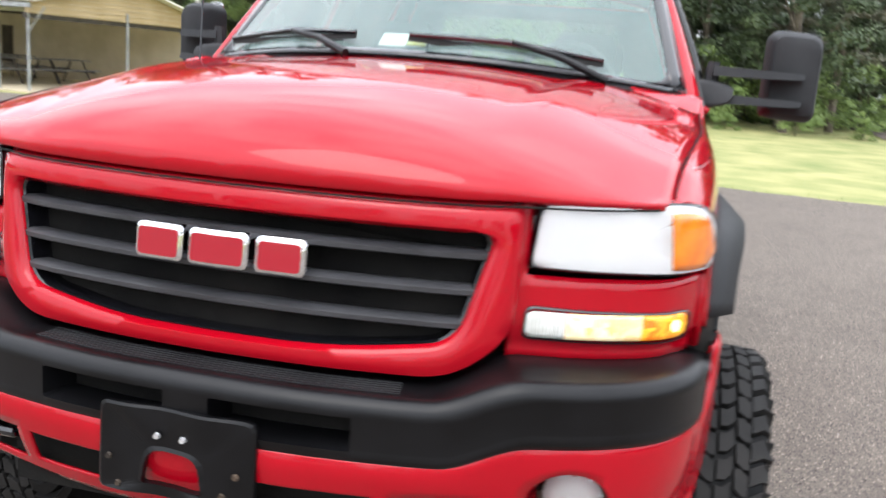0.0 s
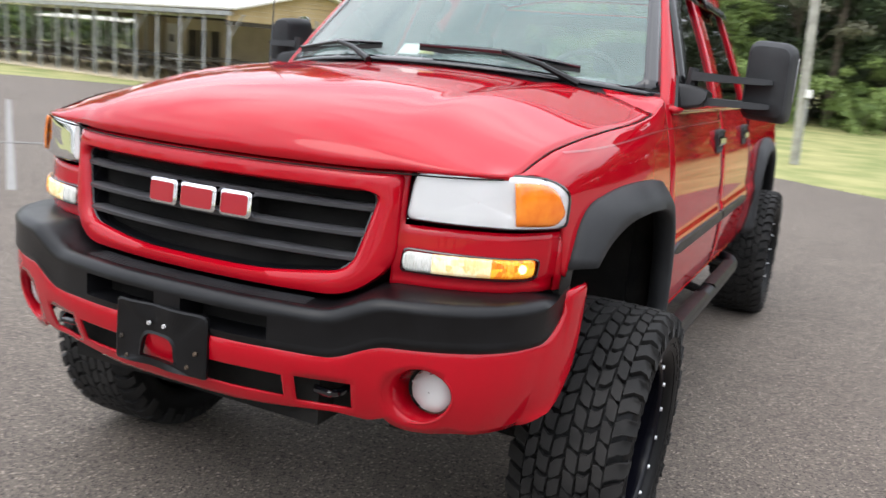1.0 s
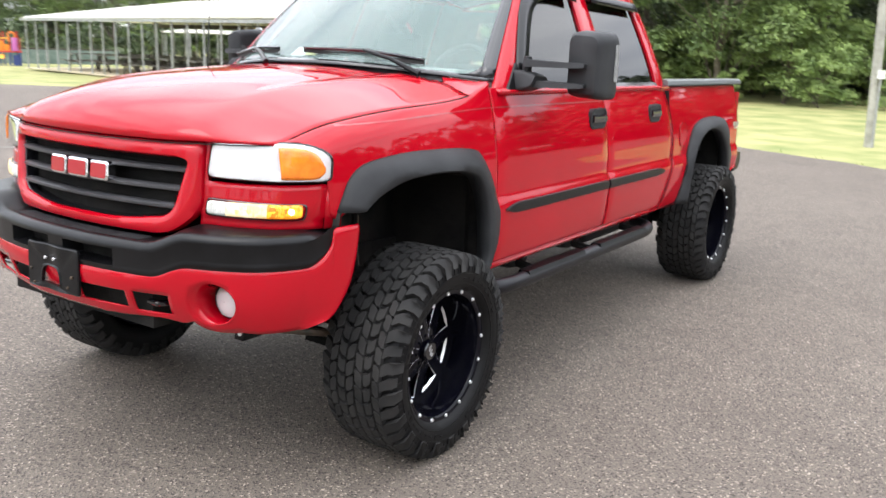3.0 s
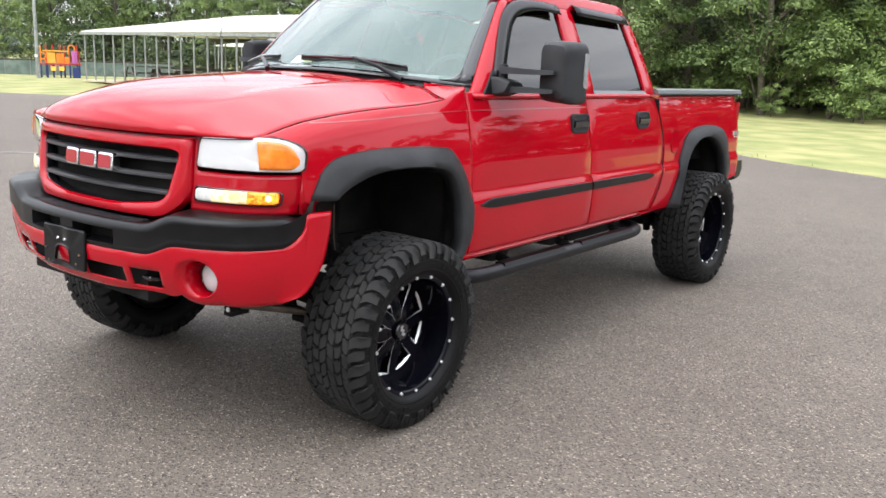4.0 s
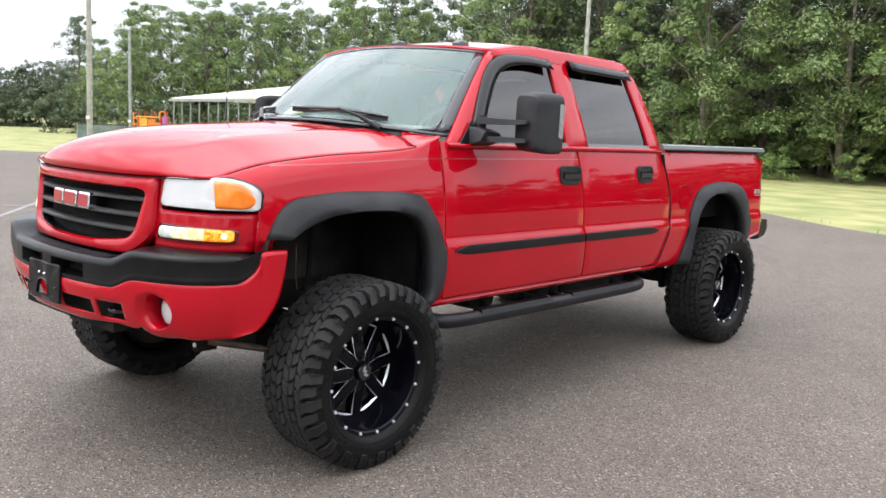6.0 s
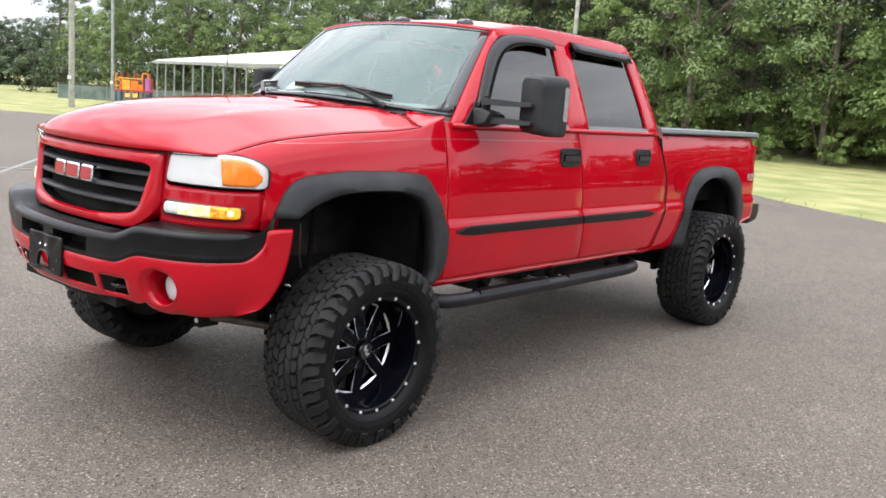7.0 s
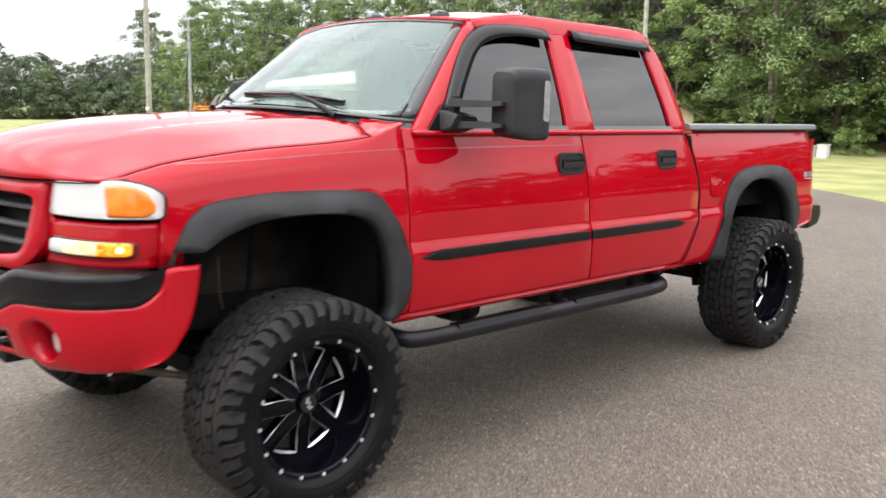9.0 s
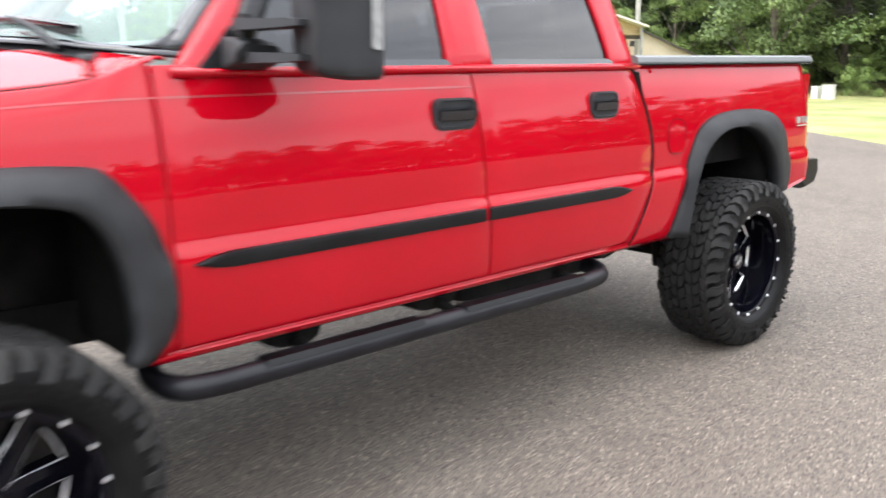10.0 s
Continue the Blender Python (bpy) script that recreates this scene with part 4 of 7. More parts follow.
            return at(x, 1.0825 + h * v, 0.004 + 0.003 * (1 - v * v) + 0.0012 * math.sin(x * 900))
        sec = Shape().grid(cover, span(x0, x1, 34), span(-1, 1, 7))
        panel(name, sec, mat, 30, 0.006, parent=pp)
    if s > 0:
        for x in (0.842,):
            panel("bulb_glow", Shape().disc(at(x, 1.082, 0.006), at(x, 1.08, 1) - at(x, 1.08), 0.012, 0.003, 16), GLOW, 40, 0, parent=pp)


lamp(1)
lamp(-1)

# ---- front bumper ----
def pad_low(x):
    return 0.836 + 0.054 * step01(abs(x), 0.46, 0.62)


def pad_high(x):
    return 0.962 + 0.050 * step01(abs(x), 0.44, 0.60)


def pad_out(x):
    return 0.006 + 0.010 * step01(abs(x), 0.44, 0.62)


def in_window(x):
    return step01(abs(x), 0.045, 0.057) * (1 - step01(abs(x), 0.298, 0.310))


pad = Shape()
rings = []
for x in [-0.9265, -0.925, -0.922, -0.917, -0.912, -0.907, -0.902, -0.892] + span(-0.875, -0.335, 28) + [-0.322, -0.310, -0.304, -0.298, -0.288] + span(-0.26, -0.08, 7) + [-0.065, -0.057, -0.051, -0.045, -0.03, 0, 0.03, 0.045, 0.051, 0.057, 0.065] + span(0.08, 0.26, 7) + [0.288, 0.298, 0.304, 0.310, 0.322] + span(0.335, 0.875, 28) + [0.892, 0.902, 0.907, 0.912, 0.917, 0.922, 0.925, 0.9265]:
    end = step01(abs(x), 0.900, 0.9265)
    lo, hi = pad_low(x) + 0.05 * end ** 2, pad_high(x) - 0.012 * end ** 2
    mid = step01(abs(x), 0.60, 0.42)
    o = pad_out(x) * (1 - 0.5 * end)
    w = in_window(x)
    z0, z1 = lo + 0.028, lo + 0.028 + 0.062
    h = hi - lo
    lip = 0.006 * max(0.0, 1 - abs(abs(x) - 0.17) / 0.16)
    rings.append([on_bumper(x, lo, -0.04), on_bumper(x, lo, o - 0.008), on_bumper(x, lo + 0.010, o), on_bumper(x, z0 - 0.008, o + 0.002), on_bumper(x, z0, o + 0.004 * w), on_bumper(x, z0 + 0.004, o - 0.085 * w),
                  on_bumper(x, z1 - 0.004, o - 0.085 * w), on_bumper(x, z1, o + 0.001), on_bumper(x, z1 + 0.35 * (hi - z1), o + 0.002), on_bumper(x, hi - 0.006, o - 0.010), on_bumper(x, hi, o - 0.026),
                  on_bumper(x, hi - 0.004 * mid, o - 0.040), on_bumper(x, hi + 0.006 - 0.012 * mid, -0.06), on_bumper(x, hi + 0.006 - 0.012 * mid, -0.16)])
for k in (0, -1):
    mid_p = sum((Vector(p) for p in rings[k]), Vector()) / len(rings[k])
    shrunk = [Vector(p).lerp(mid_p + Vector((0, 0.03, 0)), 0.6) for p in rings[k]]
    if k == 0:
        rings.insert(0, shrunk)
    else:
        rings.append(shrunk)
pad.loft(rings, False, False)
cap_pad = panel("bumper_pad", pad, BLACK_PLASTIC, 45, 0, label="black textured plastic bumper cap")
# ribbed step plate behind the rolled edge
tread = Shape()
for k in range(6):
    o = -0.052 - 0.011 * k
    tread.loft([[on_bumper(x, pad_high(x) - 0.008 + dz, o + do) for do, dz in ((-0.003, -0.004), (-0.003, 0.005), (0.003, 0.005), (0.003, -0.004))] for x in span(-0.385, 0.385, 13)])
panel("bumper_step_ribs", tread, FLARE_PLASTIC, None, 0, parent=cap_pad)
# dark sheets paint the shade inside the bumper slots
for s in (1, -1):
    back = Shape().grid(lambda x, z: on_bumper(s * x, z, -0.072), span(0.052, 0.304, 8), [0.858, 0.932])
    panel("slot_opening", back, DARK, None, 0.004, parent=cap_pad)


TOP_END = curve_of([(0.0, 0.898), (0.10, 0.899), (0.227, 0.908), (0.32, 0.922), (0.413, 0.945), (0.46, 0.968), (0.484, 0.993), (0.50, 1.018), (1.0, 1.024)])


def end_k(x):
    return max(0.0, (abs(x) - 0.90) / 0.065)


def valance_top(x):
    a = abs(x)
    return 0.848 + 0.050 * step01(a, 0.46, 0.60) if a < 0.90 else TOP_END(end_k(x))


def valance_low(x):
    a = abs(x)
    return 0.672 + 0.015 * step01(a, 0.2, 0.5) - 0.030 * step01(a, 0.45, 0.74) + 0.034 * end_k(x) ** 2


FOG_X, FOG_Z, FOG_R = 0.685, 0.768, 0.078


def valance_point(x, v):
    lo, hi = valance_low(x), valance_top(x)
    z = lo + (hi - lo) * v
    k = (z - lo) / 0.2
    ek = end_k(x)
    out = 0.012 + 0.012 * min(ek, 1.0) - 0.05 * max(0, 1 - k) ** 2.2 * (1 - 0.75 * min(ek, 1.0)) - 0.010 * max(0.0, 1 - (hi - z) / 0.018) ** 2
    if 0.484 <= ek < 0.60 and z > 0.92:
        out -= 0.010 * (1 - (ek - 0.484) / 0.116) ** 2
    if ek > 0.9:
        out -= 0.006 * (ek - 0.9) / 0.1
    return on_bumper(x, z, out) if ek <= 0 else on_bumper_end(ek, z, out, math.copysign(1, x))


def v_at(x, z):
    return (z - valance_low(x)) / (valance_top(x) - valance_low(x))


def in_gap(x, v):
    a = abs(x)
    z = valance_low(x) + (valance_top(x) - valance_low(x)) * v
    if 0.12 < a < 0.352 and 0.712 < z < 0.778:
        return True
    if 0.385 < a < 0.53 and 0.705 < z < 0.782:
        return True
    return abs(a - FOG_X) < FOG_R and abs(z - FOG_Z) < FOG_R


xs = [0, 0.06, 0.12, 0.2, 0.3, 0.352, 0.36, 0.372, 0.385, 0.42, 0.47, 0.5, 0.53, 0.545, 0.56, 0.575, 0.59] + span(FOG_X - FOG_R, FOG_X + FOG_R, 11) + [0.765, 0.78, 0.80, 0.82, 0.84, 0.865, 0.885, 0.895] + [0.90 + 0.065 * k for k in (0.0, 0.05, 0.1, 0.16, 0.227, 0.28, 0.32, 0.37, 0.413, 0.44, 0.46, 0.475, 0.484, 0.50, 0.53, 0.56, 0.60, 0.70, 0.80, 0.90, 0.95, 1.0)]
xs = [-x for x in xs[:0:-1]] + xs
LEVELS = [FOG_Z - FOG_R, 0.7055, 0.712, 0.73, 0.745, 0.7615, FOG_Z, 0.778, 0.782, 0.80, 0.82, FOG_Z + FOG_R]


def valance_row(x, k):
    """Row heights: level through the lamp and the openings, fanned out above and below."""
    lo, hi = valance_low(x), valance_top(x)
    rows = [lo, lo + 0.5 * (LEVELS[0] - lo)] + LEVELS
    rows = [min(max(r, lo + 0.0008 * i), hi - 0.0008 * (20 - i)) for i, r in enumerate(rows)]
    rows += [rows[-1] + (hi - rows[-1]) * i for i in (0.25, 0.5, 0.7, 0.82, 0.90, 0.96, 1.0)]
    return rows[int(k)]


def round_off(x, z):
    """Draws the square gap at the fog lamp into a circle."""
    dx, dz = abs(x) - FOG_X, z - FOG_Z
    m, l = max(abs(dx), abs(dz)), math.hypot(dx, dz)
    if m < 1e-6 or m > 0.125:
        return x, z
    k = 1 - step01(m, FOG_R, 0.125)
    f = 1 - k + k * m / l
    return math.copysign(FOG_X + dx * f, x), FOG_Z + dz * f


def valance_grid(x, k):
    x, z = round_off(x, valance_row(x, k))
    return valance_point(x, v_at(x, z))


def gap_cell(x, k):
    i = int(k)
    return in_gap(x, v_at(x, 0.5 * (valance_row(x, i) + valance_row(x, i + 1))))


val = Shape()
val.grid(valance_grid, xs, list(range(21)), gap_cell)
for s in (1, -1):
    circle, deep = [], []
    for i in range(48):
        t = 2 * math.pi * i / 48
        c, d = math.cos(t), math.sin(t)
        x, z = FOG_X + FOG_R * c, FOG_Z + FOG_R * d
        circle.append(Vector(valance_point(s * x, v_at(x, z))))
        deep.append(Vector((s * (FOG_X + 0.008 + 0.064 * c), -0.806, FOG_Z - 0.002 + 0.060 * d)))
    rings = [circle, [p.lerp(q, 0.35) for p, q in zip(circle, deep)], deep]
    val.loft(rings if s > 0 else [r[::-1] for r in rings], True, False)
panel("bumper_valance", val, RED, 45, 0.006, label="red painted lower bumper valance")
for s in (1, -1):
    fx, fy = s * (FOG_X + 0.012), -0.800
    fog = Shape().disc((fx, fy + 0.06, FOG_Z), (0, -1, 0), 0.057, 0.064, 32)
    fp = panel("fog_lamp", fog, CHROME, 40, 0, label="round clear fog lamp")
    refl = Shape().loft([[(fx + r * math.cos(t), fy - 0.009 + d + 0.0035 * math.sin(9 * t + 60 * r) - 0.25 * r * math.sin(t) * (r < 0.05), FOG_Z + r * math.sin(t)) for t in (2 * math.pi * k / 28 for k in range(28))] for r, d in ((0.055, -0.002), (0.046, 0.004), (0.036, 0.008), (0.024, 0.011), (0.012, 0.014), (0.001, 0.014))], True, False)
    panel("fog_reflector", refl, FACETS, None, 0, parent=fp)
    lensf = Shape().loft([[(fx + r * math.cos(t), fy - d, FOG_Z + r * math.sin(t)) for t in (2 * math.pi * k / 28 for k in range(28))] for r, d in ((0.057, 0.008), (0.051, 0.016), (0.03, 0.023), (0.002, 0.026))], True, False)
    glass = panel("fog_lens", lensf, FOG_CLEAR, 60, 0, parent=fp)
    glass.visible_shadow = False
    # tow hook in its opening
    hook = Shape().tube([(s * 0.415, -0.86, 0.742), (s * 0.415, -0.905, 0.742), (s * 0.43, -0.925, 0.742), (s * 0.47, -0.925, 0.742), (s * 0.485, -0.905, 0.742), (s * 0.485, -0.86, 0.742)], 0.011, 8)
    panel("tow_hook", hook, GLOSS_BLACK, 40, 0)
# solid dark box in place of the shaded hollow behind the openings
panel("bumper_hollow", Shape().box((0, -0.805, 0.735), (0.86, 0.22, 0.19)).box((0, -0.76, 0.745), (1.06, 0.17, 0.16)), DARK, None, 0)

# plate bracket: an empty black bracket with a cut-out
def bracket():
    s = Shape()
    x0, x1, z0, z1 = -0.168, 0.146, 0.722, 0.893
    hole = rounded([(-0.078, 0.745), (-0.068, 0.812), (0.036, 0.812), (0.046, 0.745)], [0.008, 0.03, 0.03, 0.008], 5)
    outline = rounded([(x0, z0), (x0, z1), (x1, z1), (x1, z0)], [0.006, 0.016, 0.016, 0.006], 4)

    def at(p, d):
        return (p[0], -1.006 - d - 0.03 * (0.80 - p[1]) - 0.004 * math.sin(40 * p[0]), p[1])
    o, i = dense(outline, 80), nearest_match(dense(outline, 80), dense(hole, 80))
    # the cut-out opens inside the plate
    s.loft([[at(p, d) for p in ring] for ring, d in ((o, 0.0), (o, 0.009), (between(o, i, 0.06), 0.012), (between(o, i, 0.92), 0.010), (i, 0.014), (i, 0.0), (o, 0.0))], True, False)
    return s


plate = panel("plate_bracket", bracket(), BLACK_PLASTIC, None, 0, label="empty black plastic number plate bracket")
for x in (-0.11, 0.09):
    panel("bracket_stem", Shape().box((x, -0.99, 0.845), (0.06, 0.045, 0.05)), BLACK_PLASTIC, None, 0, parent=plate)
for x, z in ((-0.145, 0.786), (0.086, 0.748), (-0.046, 0.842), (0.006, 0.842), (-0.125, 0.735), (0.112, 0.79)):
    panel("screw", Shape().disc((x, -1.018, z), (0, -1, 0), 0.0065, 0.006, 12, r2=0.005), MILLED if z > 0.84 else STEEL, 40, 0, parent=plate)


# ---- wheels ----
TYRE_R = 0.430


def tyre_shape():
    """A mud tyre about the x axis, its outer face at +x: tread (0) and walls (1)."""
    s, n = Shape(), 72
    wall = [(-0.135, 0.276), (-0.150, 0.288), (-0.166, 0.315), (-0.171, 0.345), (-0.167, 0.378), (-0.158, 0.396)]
    band = [(-0.158, 0.396), (-0.148, 0.403), (-0.08, 0.409), (0.0, 0.410), (0.08, 0.409), (0.148, 0.403), (0.158, 0.396)]
    face = [(0.158, 0.396), (0.167, 0.378), (0.171, 0.345), (0.168, 0.318), (0.160, 0.298), (0.150, 0.284), (0.135, 0.275)]
    for prof, mi in ((wall, 1), (band, 1), (face, 1)):
        s.loft([[(x, r * math.cos(2 * math.pi * k / n), r * math.sin(2 * math.pi * k / n)) for x, r in prof] for k in range(n + 1)], False, False, mi)

    def block(pts, high):
        """pts: outline (x, angle), raised from the carcass to radius high, edges eased."""
        cx, ca = sum(p[0] for p in pts) / len(pts), sum(p[1] for p in pts) / len(pts)
        rings = []
        for r, k in ((0.405, 1.02), (high - 0.002, 0.99), (high, 0.94)):
            rings.append([((cx + (x - cx) * k), r * math.cos(ca + (a - ca) * k), r * math.sin(ca + (a - ca) * k)) for x, a in pts])
        s.loft(rings, True, True, 0)
    pitch = 42
    da = 2 * math.pi / pitch
    rnd = random.Random(5)
    for i in range(pitch):
        for side in (1, -1):
            b = i * da + (0.5 * da if side < 0 else 0) + rnd.uniform(-0.004, 0.004)

            def row(x0, x1, a0, lean, kick, length, high):
                """A Z-shaped block between x0 and x1: it leans across the tread and kicks at its middle."""
                xm = (x0 + x1) / 2
                pts = [(x0, a0), (xm, a0 + lean * 0.5 - kick), (x1, a0 + lean), (x1, a0 + lean + length * 0.86), (xm + 0.004, a0 + lean * 0.5 + length), (x0 + 0.003, a0 + length * 0.9)]
                block([(side * x, a + b) for x, a in (pts if side > 0 else pts[::-1])], high)
            row(0.002, 0.038, 0.0, 0.050, 0.016, da * 0.86, TYRE_R)
            row(0.043, 0.079, 0.085 + 0.55 * da, -0.035, -0.022, da * 0.86, TYRE_R - 0.0005)
            row(0.084, 0.117, 0.030 + 0.2 * da, 0.040, 0.020, da * 0.84, TYRE_R - 0.0015)
            # shoulder lug that runs over the edge, long and short by turns
            long_one = i % 2
            w = 0.170 if long_one else 0.163
            t0, t1 = b + 0.004, b + 0.004 + da * (0.74 if long_one else 0.66)
            low_a, low_b = (0.352, 0.357) if long_one else (0.374, 0.379)
            rings = []
            for k, top in ((1.0, 0.0), (0.97, 1.0), (0.86, 1.12)):
                ring = []
                for x, a, r0, r1 in ((0.122, t0 + 0.045, 0.400, TYRE_R - 0.002), (0.148, t0 + 0.006, 0.397, TYRE_R - 0.004), (w, t0, 0.384, 0.408), (w + 0.003, t0, low_a, low_b),
                                     (w + 0.003, t1, low_a, low_b), (w, t1, 0.384, 0.408), (0.148, t1 + 0.006, 0.397, TYRE_R - 0.004), (0.122, t1 + 0.045, 0.400, TYRE_R - 0.002)):
                    am = (t0 + t1) / 2
                    a = am + (a - am) * k
                    r = r0 + (r1 - r0) * min(top, 1.0)
                    xx = x + (0.003 if x > 0.155 and top > 0 else 0.0) - (0.002 if top > 1 and x < 0.13 else 0)
                    ring.append((side * xx, r * math.cos(a), r * math.sin(a)))
                rings.append(ring if side > 0 else ring[::-1])
            s.loft(rings, True, True, 0)
    # raised rings and small marks on the outer wall
    for r, x in ((0.307, 0.1635), (0.349, 0.1705)):
        s.loft([[(x + dx, rr * math.cos(2 * math.pi * k / n), rr * math.sin(2 * math.pi * k / n)) for dx, rr in ((-0.004, r - 0.003), (0.002, r - 0.002), (0.002, r + 0.002), (-0.004, r + 0.003))] for k in range(n + 1)], False, False, 1)
    for i in range(84):
        a = 2 * math.pi * i / 84
        s.box(Vector((0.1680, 0.366 * math.cos(a), 0.366 * math.sin(a))), (0.006, 0.024, 0.007), Matrix.Rotation(a, 3, "X"), 1)
    for i in range(52):
        if i % 13 in (0, 1, 2, 12):
            continue
        a = 2 * math.pi * i / 52
        c = Vector((0.1690, 0.329 * math.cos(a), 0.329 * math.sin(a)))
        s.box(c, (0.005, 0.020, 0.006 + 0.012 * (i % 3 == 0)), Matrix.Rotation(a - math.pi / 2, 3, "X"), 1)
    return s


def rim_shape():
    s, n = Shape(), 64
    # barrel, lip and dish
    prof = [(-0.12, 0.255), (-0.135, 0.262), (-0.14, 0.25), (-0.09, 0.245), (-0.03, 0.244), (0.04, 0.247), (0.10, 0.2505), (0.124, 0.2535), (0.131, 0.2545), (0.1335, 0.2565), (0.1345, 0.2600), (0.1365, 0.2615), (0.138, 0.281), (0.132, 0.286), (0.126, 0.280)]
    s.loft([[(x, r * math.cos(2 * math.pi * k / n), r * math.sin(2 * math.pi * k / n)) for x, r in prof] for k in range(n + 1)], False, False)
    return s


def spoke_shape():
    """One eighth of the wheel's face: a straight spoke along y and its share of the outer band, the edges of the openings milled bright."""
    s = Shape()
    face = curve_of([(0.04, 0.034), (0.08, 0.026), (0.13, 0.012), (0.218, -0.004), (0.25, -0.006)])
    half, cut_w = 0.0305, 0.0032

    def row(r, k):
        """Across the spoke at distance r; k: how far the bright chamfer is cut."""
        x, c = face(r), cut_w * k
        return x, c
    rs = [0.045, 0.074, 0.10, 0.125, 0.14, 0.17, 0.20, 0.222]
    ks = [0.1, 0.1, 0.1, 0.15, 0.7, 1.0, 1.0, 1.0]
    for sg in (1, -1):
        top, mid, low = [], [], []
        for r, k in zip(rs, ks):
            x, c = row(r, k)
            w = min(half, r * math.tan(math.pi / 8))
            top.append([(x + 0.003, r, 0.0), (x, r, sg * (w - c))])
            mid.append([(x, r, sg * (w - c)), (x - c, r, sg * (w + 0.0006))])
            low.append([(x - c, r, sg * (w + 0.0006)), (x - 0.045, r, sg * (w + 0.002))])
        for strip, mi in ((top, 0), (mid, 1), (low, 0)):
            s.loft(strip if sg < 0 else [r[::-1] for r in strip], False, False, mi)
    # outer band
    a0 = math.asin(half / 0.218)
    for sg in (1, -1):
        outer_band, chamfer, inside = [], [], []
        for k in range(11):
            a = sg * (a0 - 0.012 + (math.pi / 8 - a0 + 0.014) * k / 10)
            c = 0.0105 * min(1.0, 0.35 + 1.4 * k / 10)
            r1 = 0.2185
            P = lambda x, r: (x, r * math.cos(a), r * math.sin(a))
            outer_band.append([P(face(0.245), 0.246), P(face(r1), r1)])
            chamfer.append([P(face(r1), r1), P(face(r1) - c * 0.8, r1 - c * 0.75)])
            inside.append([P(face(r1) - c * 0.8, r1 - c * 0.75), P(face(r1) - 0.045, r1 - c * 0.75 - 0.002)])
        for strip, mi in ((outer_band, 0), (chamfer, 1), (inside, 0)):
            s.loft(strip if sg > 0 else [r[::-1] for r in strip], False, False, mi)
    s.loft([[(face(r), r * math.cos(a), r * math.sin(a)) for r in (0.2175, 0.246)] for a in span(-a0 + 0.010, a0 - 0.010, 5)], False, False)
    return s


tyre_me = tyre_shape().mesh("tyre", [RUBBER, SIDEWALL], 32)
rim_me = rim_shape().mesh("wheel", RIM_BLACK, 40)
spoke_me = spoke_shape().mesh("spoke", [RIM_BLACK, MILLED], 35)
hub = Shape().disc((-0.06, 0, 0), (1, 0, 0), 0.075, 0.09, 32).disc((0.03, 0, 0), (1, 0, 0), 0.046, 0.045, 32, r2=0.042)
hub_me = hub.mesh("hub", RIM_BLACK, 40)
cap_me = Shape().disc((0.075, 0, 0), (1, 0, 0), 0.040, 0.006, 28, r2=0.036).mesh("centre_cap", GLOSS_BLACK, 40)
mark = Shape()
for k in range(5):
    mark.box((0.0815, 0.003 * (-1) ** k, 0.021 * (k - 2) / 2), (0.002, 0.016, 0.0075))
mark.v = [tuple(Matrix.Rotation(0.31, 3, "X") @ Vector(p)) for p in mark.v]
mark_me = mark.mesh("cap_mark", MARKER_LENS, None)
brake_me = Shape().disc((-0.075, 0, 0), (1, 0, 0), 0.243, 0.02, 40).mesh("brake_disc", LINER, 40)
rivet_me = Shape().disc((0, 0, 0), (1, 0, 0), 0.0082, 0.006, 10, r2=0.0062).mesh("rivet", RIVET, 40)
nut_me = Shape().disc((0, 0, 0), (1, 0, 0), 0.009, 0.03, 6, r2=0.007).mesh("lug_nut", RIM_BLACK, 30)
# the front wheels are steered a little; the body squats a touch over the rear ones
STEER, CAMBER, REAR_RISE = 0.3, 1.2, 0.0337
wheel_spots = [(0.945, 0.004, 0.071), (0.935, 3.645, 1.9), (-0.945, 0.004, 0.1), (-0.935, 3.645, 2.6)]
for wx, wy, turn in wheel_spots:
    flip = 0 if wx > 0 else 180
    m = pose(wx, wy, TYRE_R + 0.006 + (REAR_RISE if wy > 1 else 0.0), 0, 0 if wy > 1 else CAMBER, flip + (0 if wy > 1 else STEER)) @ Matrix.Rotation(turn, 4, "X")
    w = part("wheel", rim_me, truck, "gloss black alloy wheel with milled spokes and a knobbly tyre", m)
    for nm, me in (("tyre", tyre_me), ("hub", hub_me), ("centre_cap", cap_me), ("cap_mark", mark_me), ("brake_disc", brake_me)):
        part(nm, me, w, "", (-0.022 if nm in ("hub", "centre_cap", "cap_mark") else 0.0, 0, 0))
    for i in range(16):
        a = 2 * math.pi * i / 16
        part("rivet", rivet_me, w, "", (0.137, 0.268 * math.cos(a), 0.268 * math.sin(a)))
    for i in range(8):
        part("spoke", spoke_me, w, "", Matrix.Rotation(2 * math.pi * i / 8, 4, "X"))
    for i in range(8):
        a = 2 * math.pi * i / 8
        part("lug_nut", nut_me, w, "", (0.008, 0.062 * math.cos(a), 0.062 * math.sin(a)))

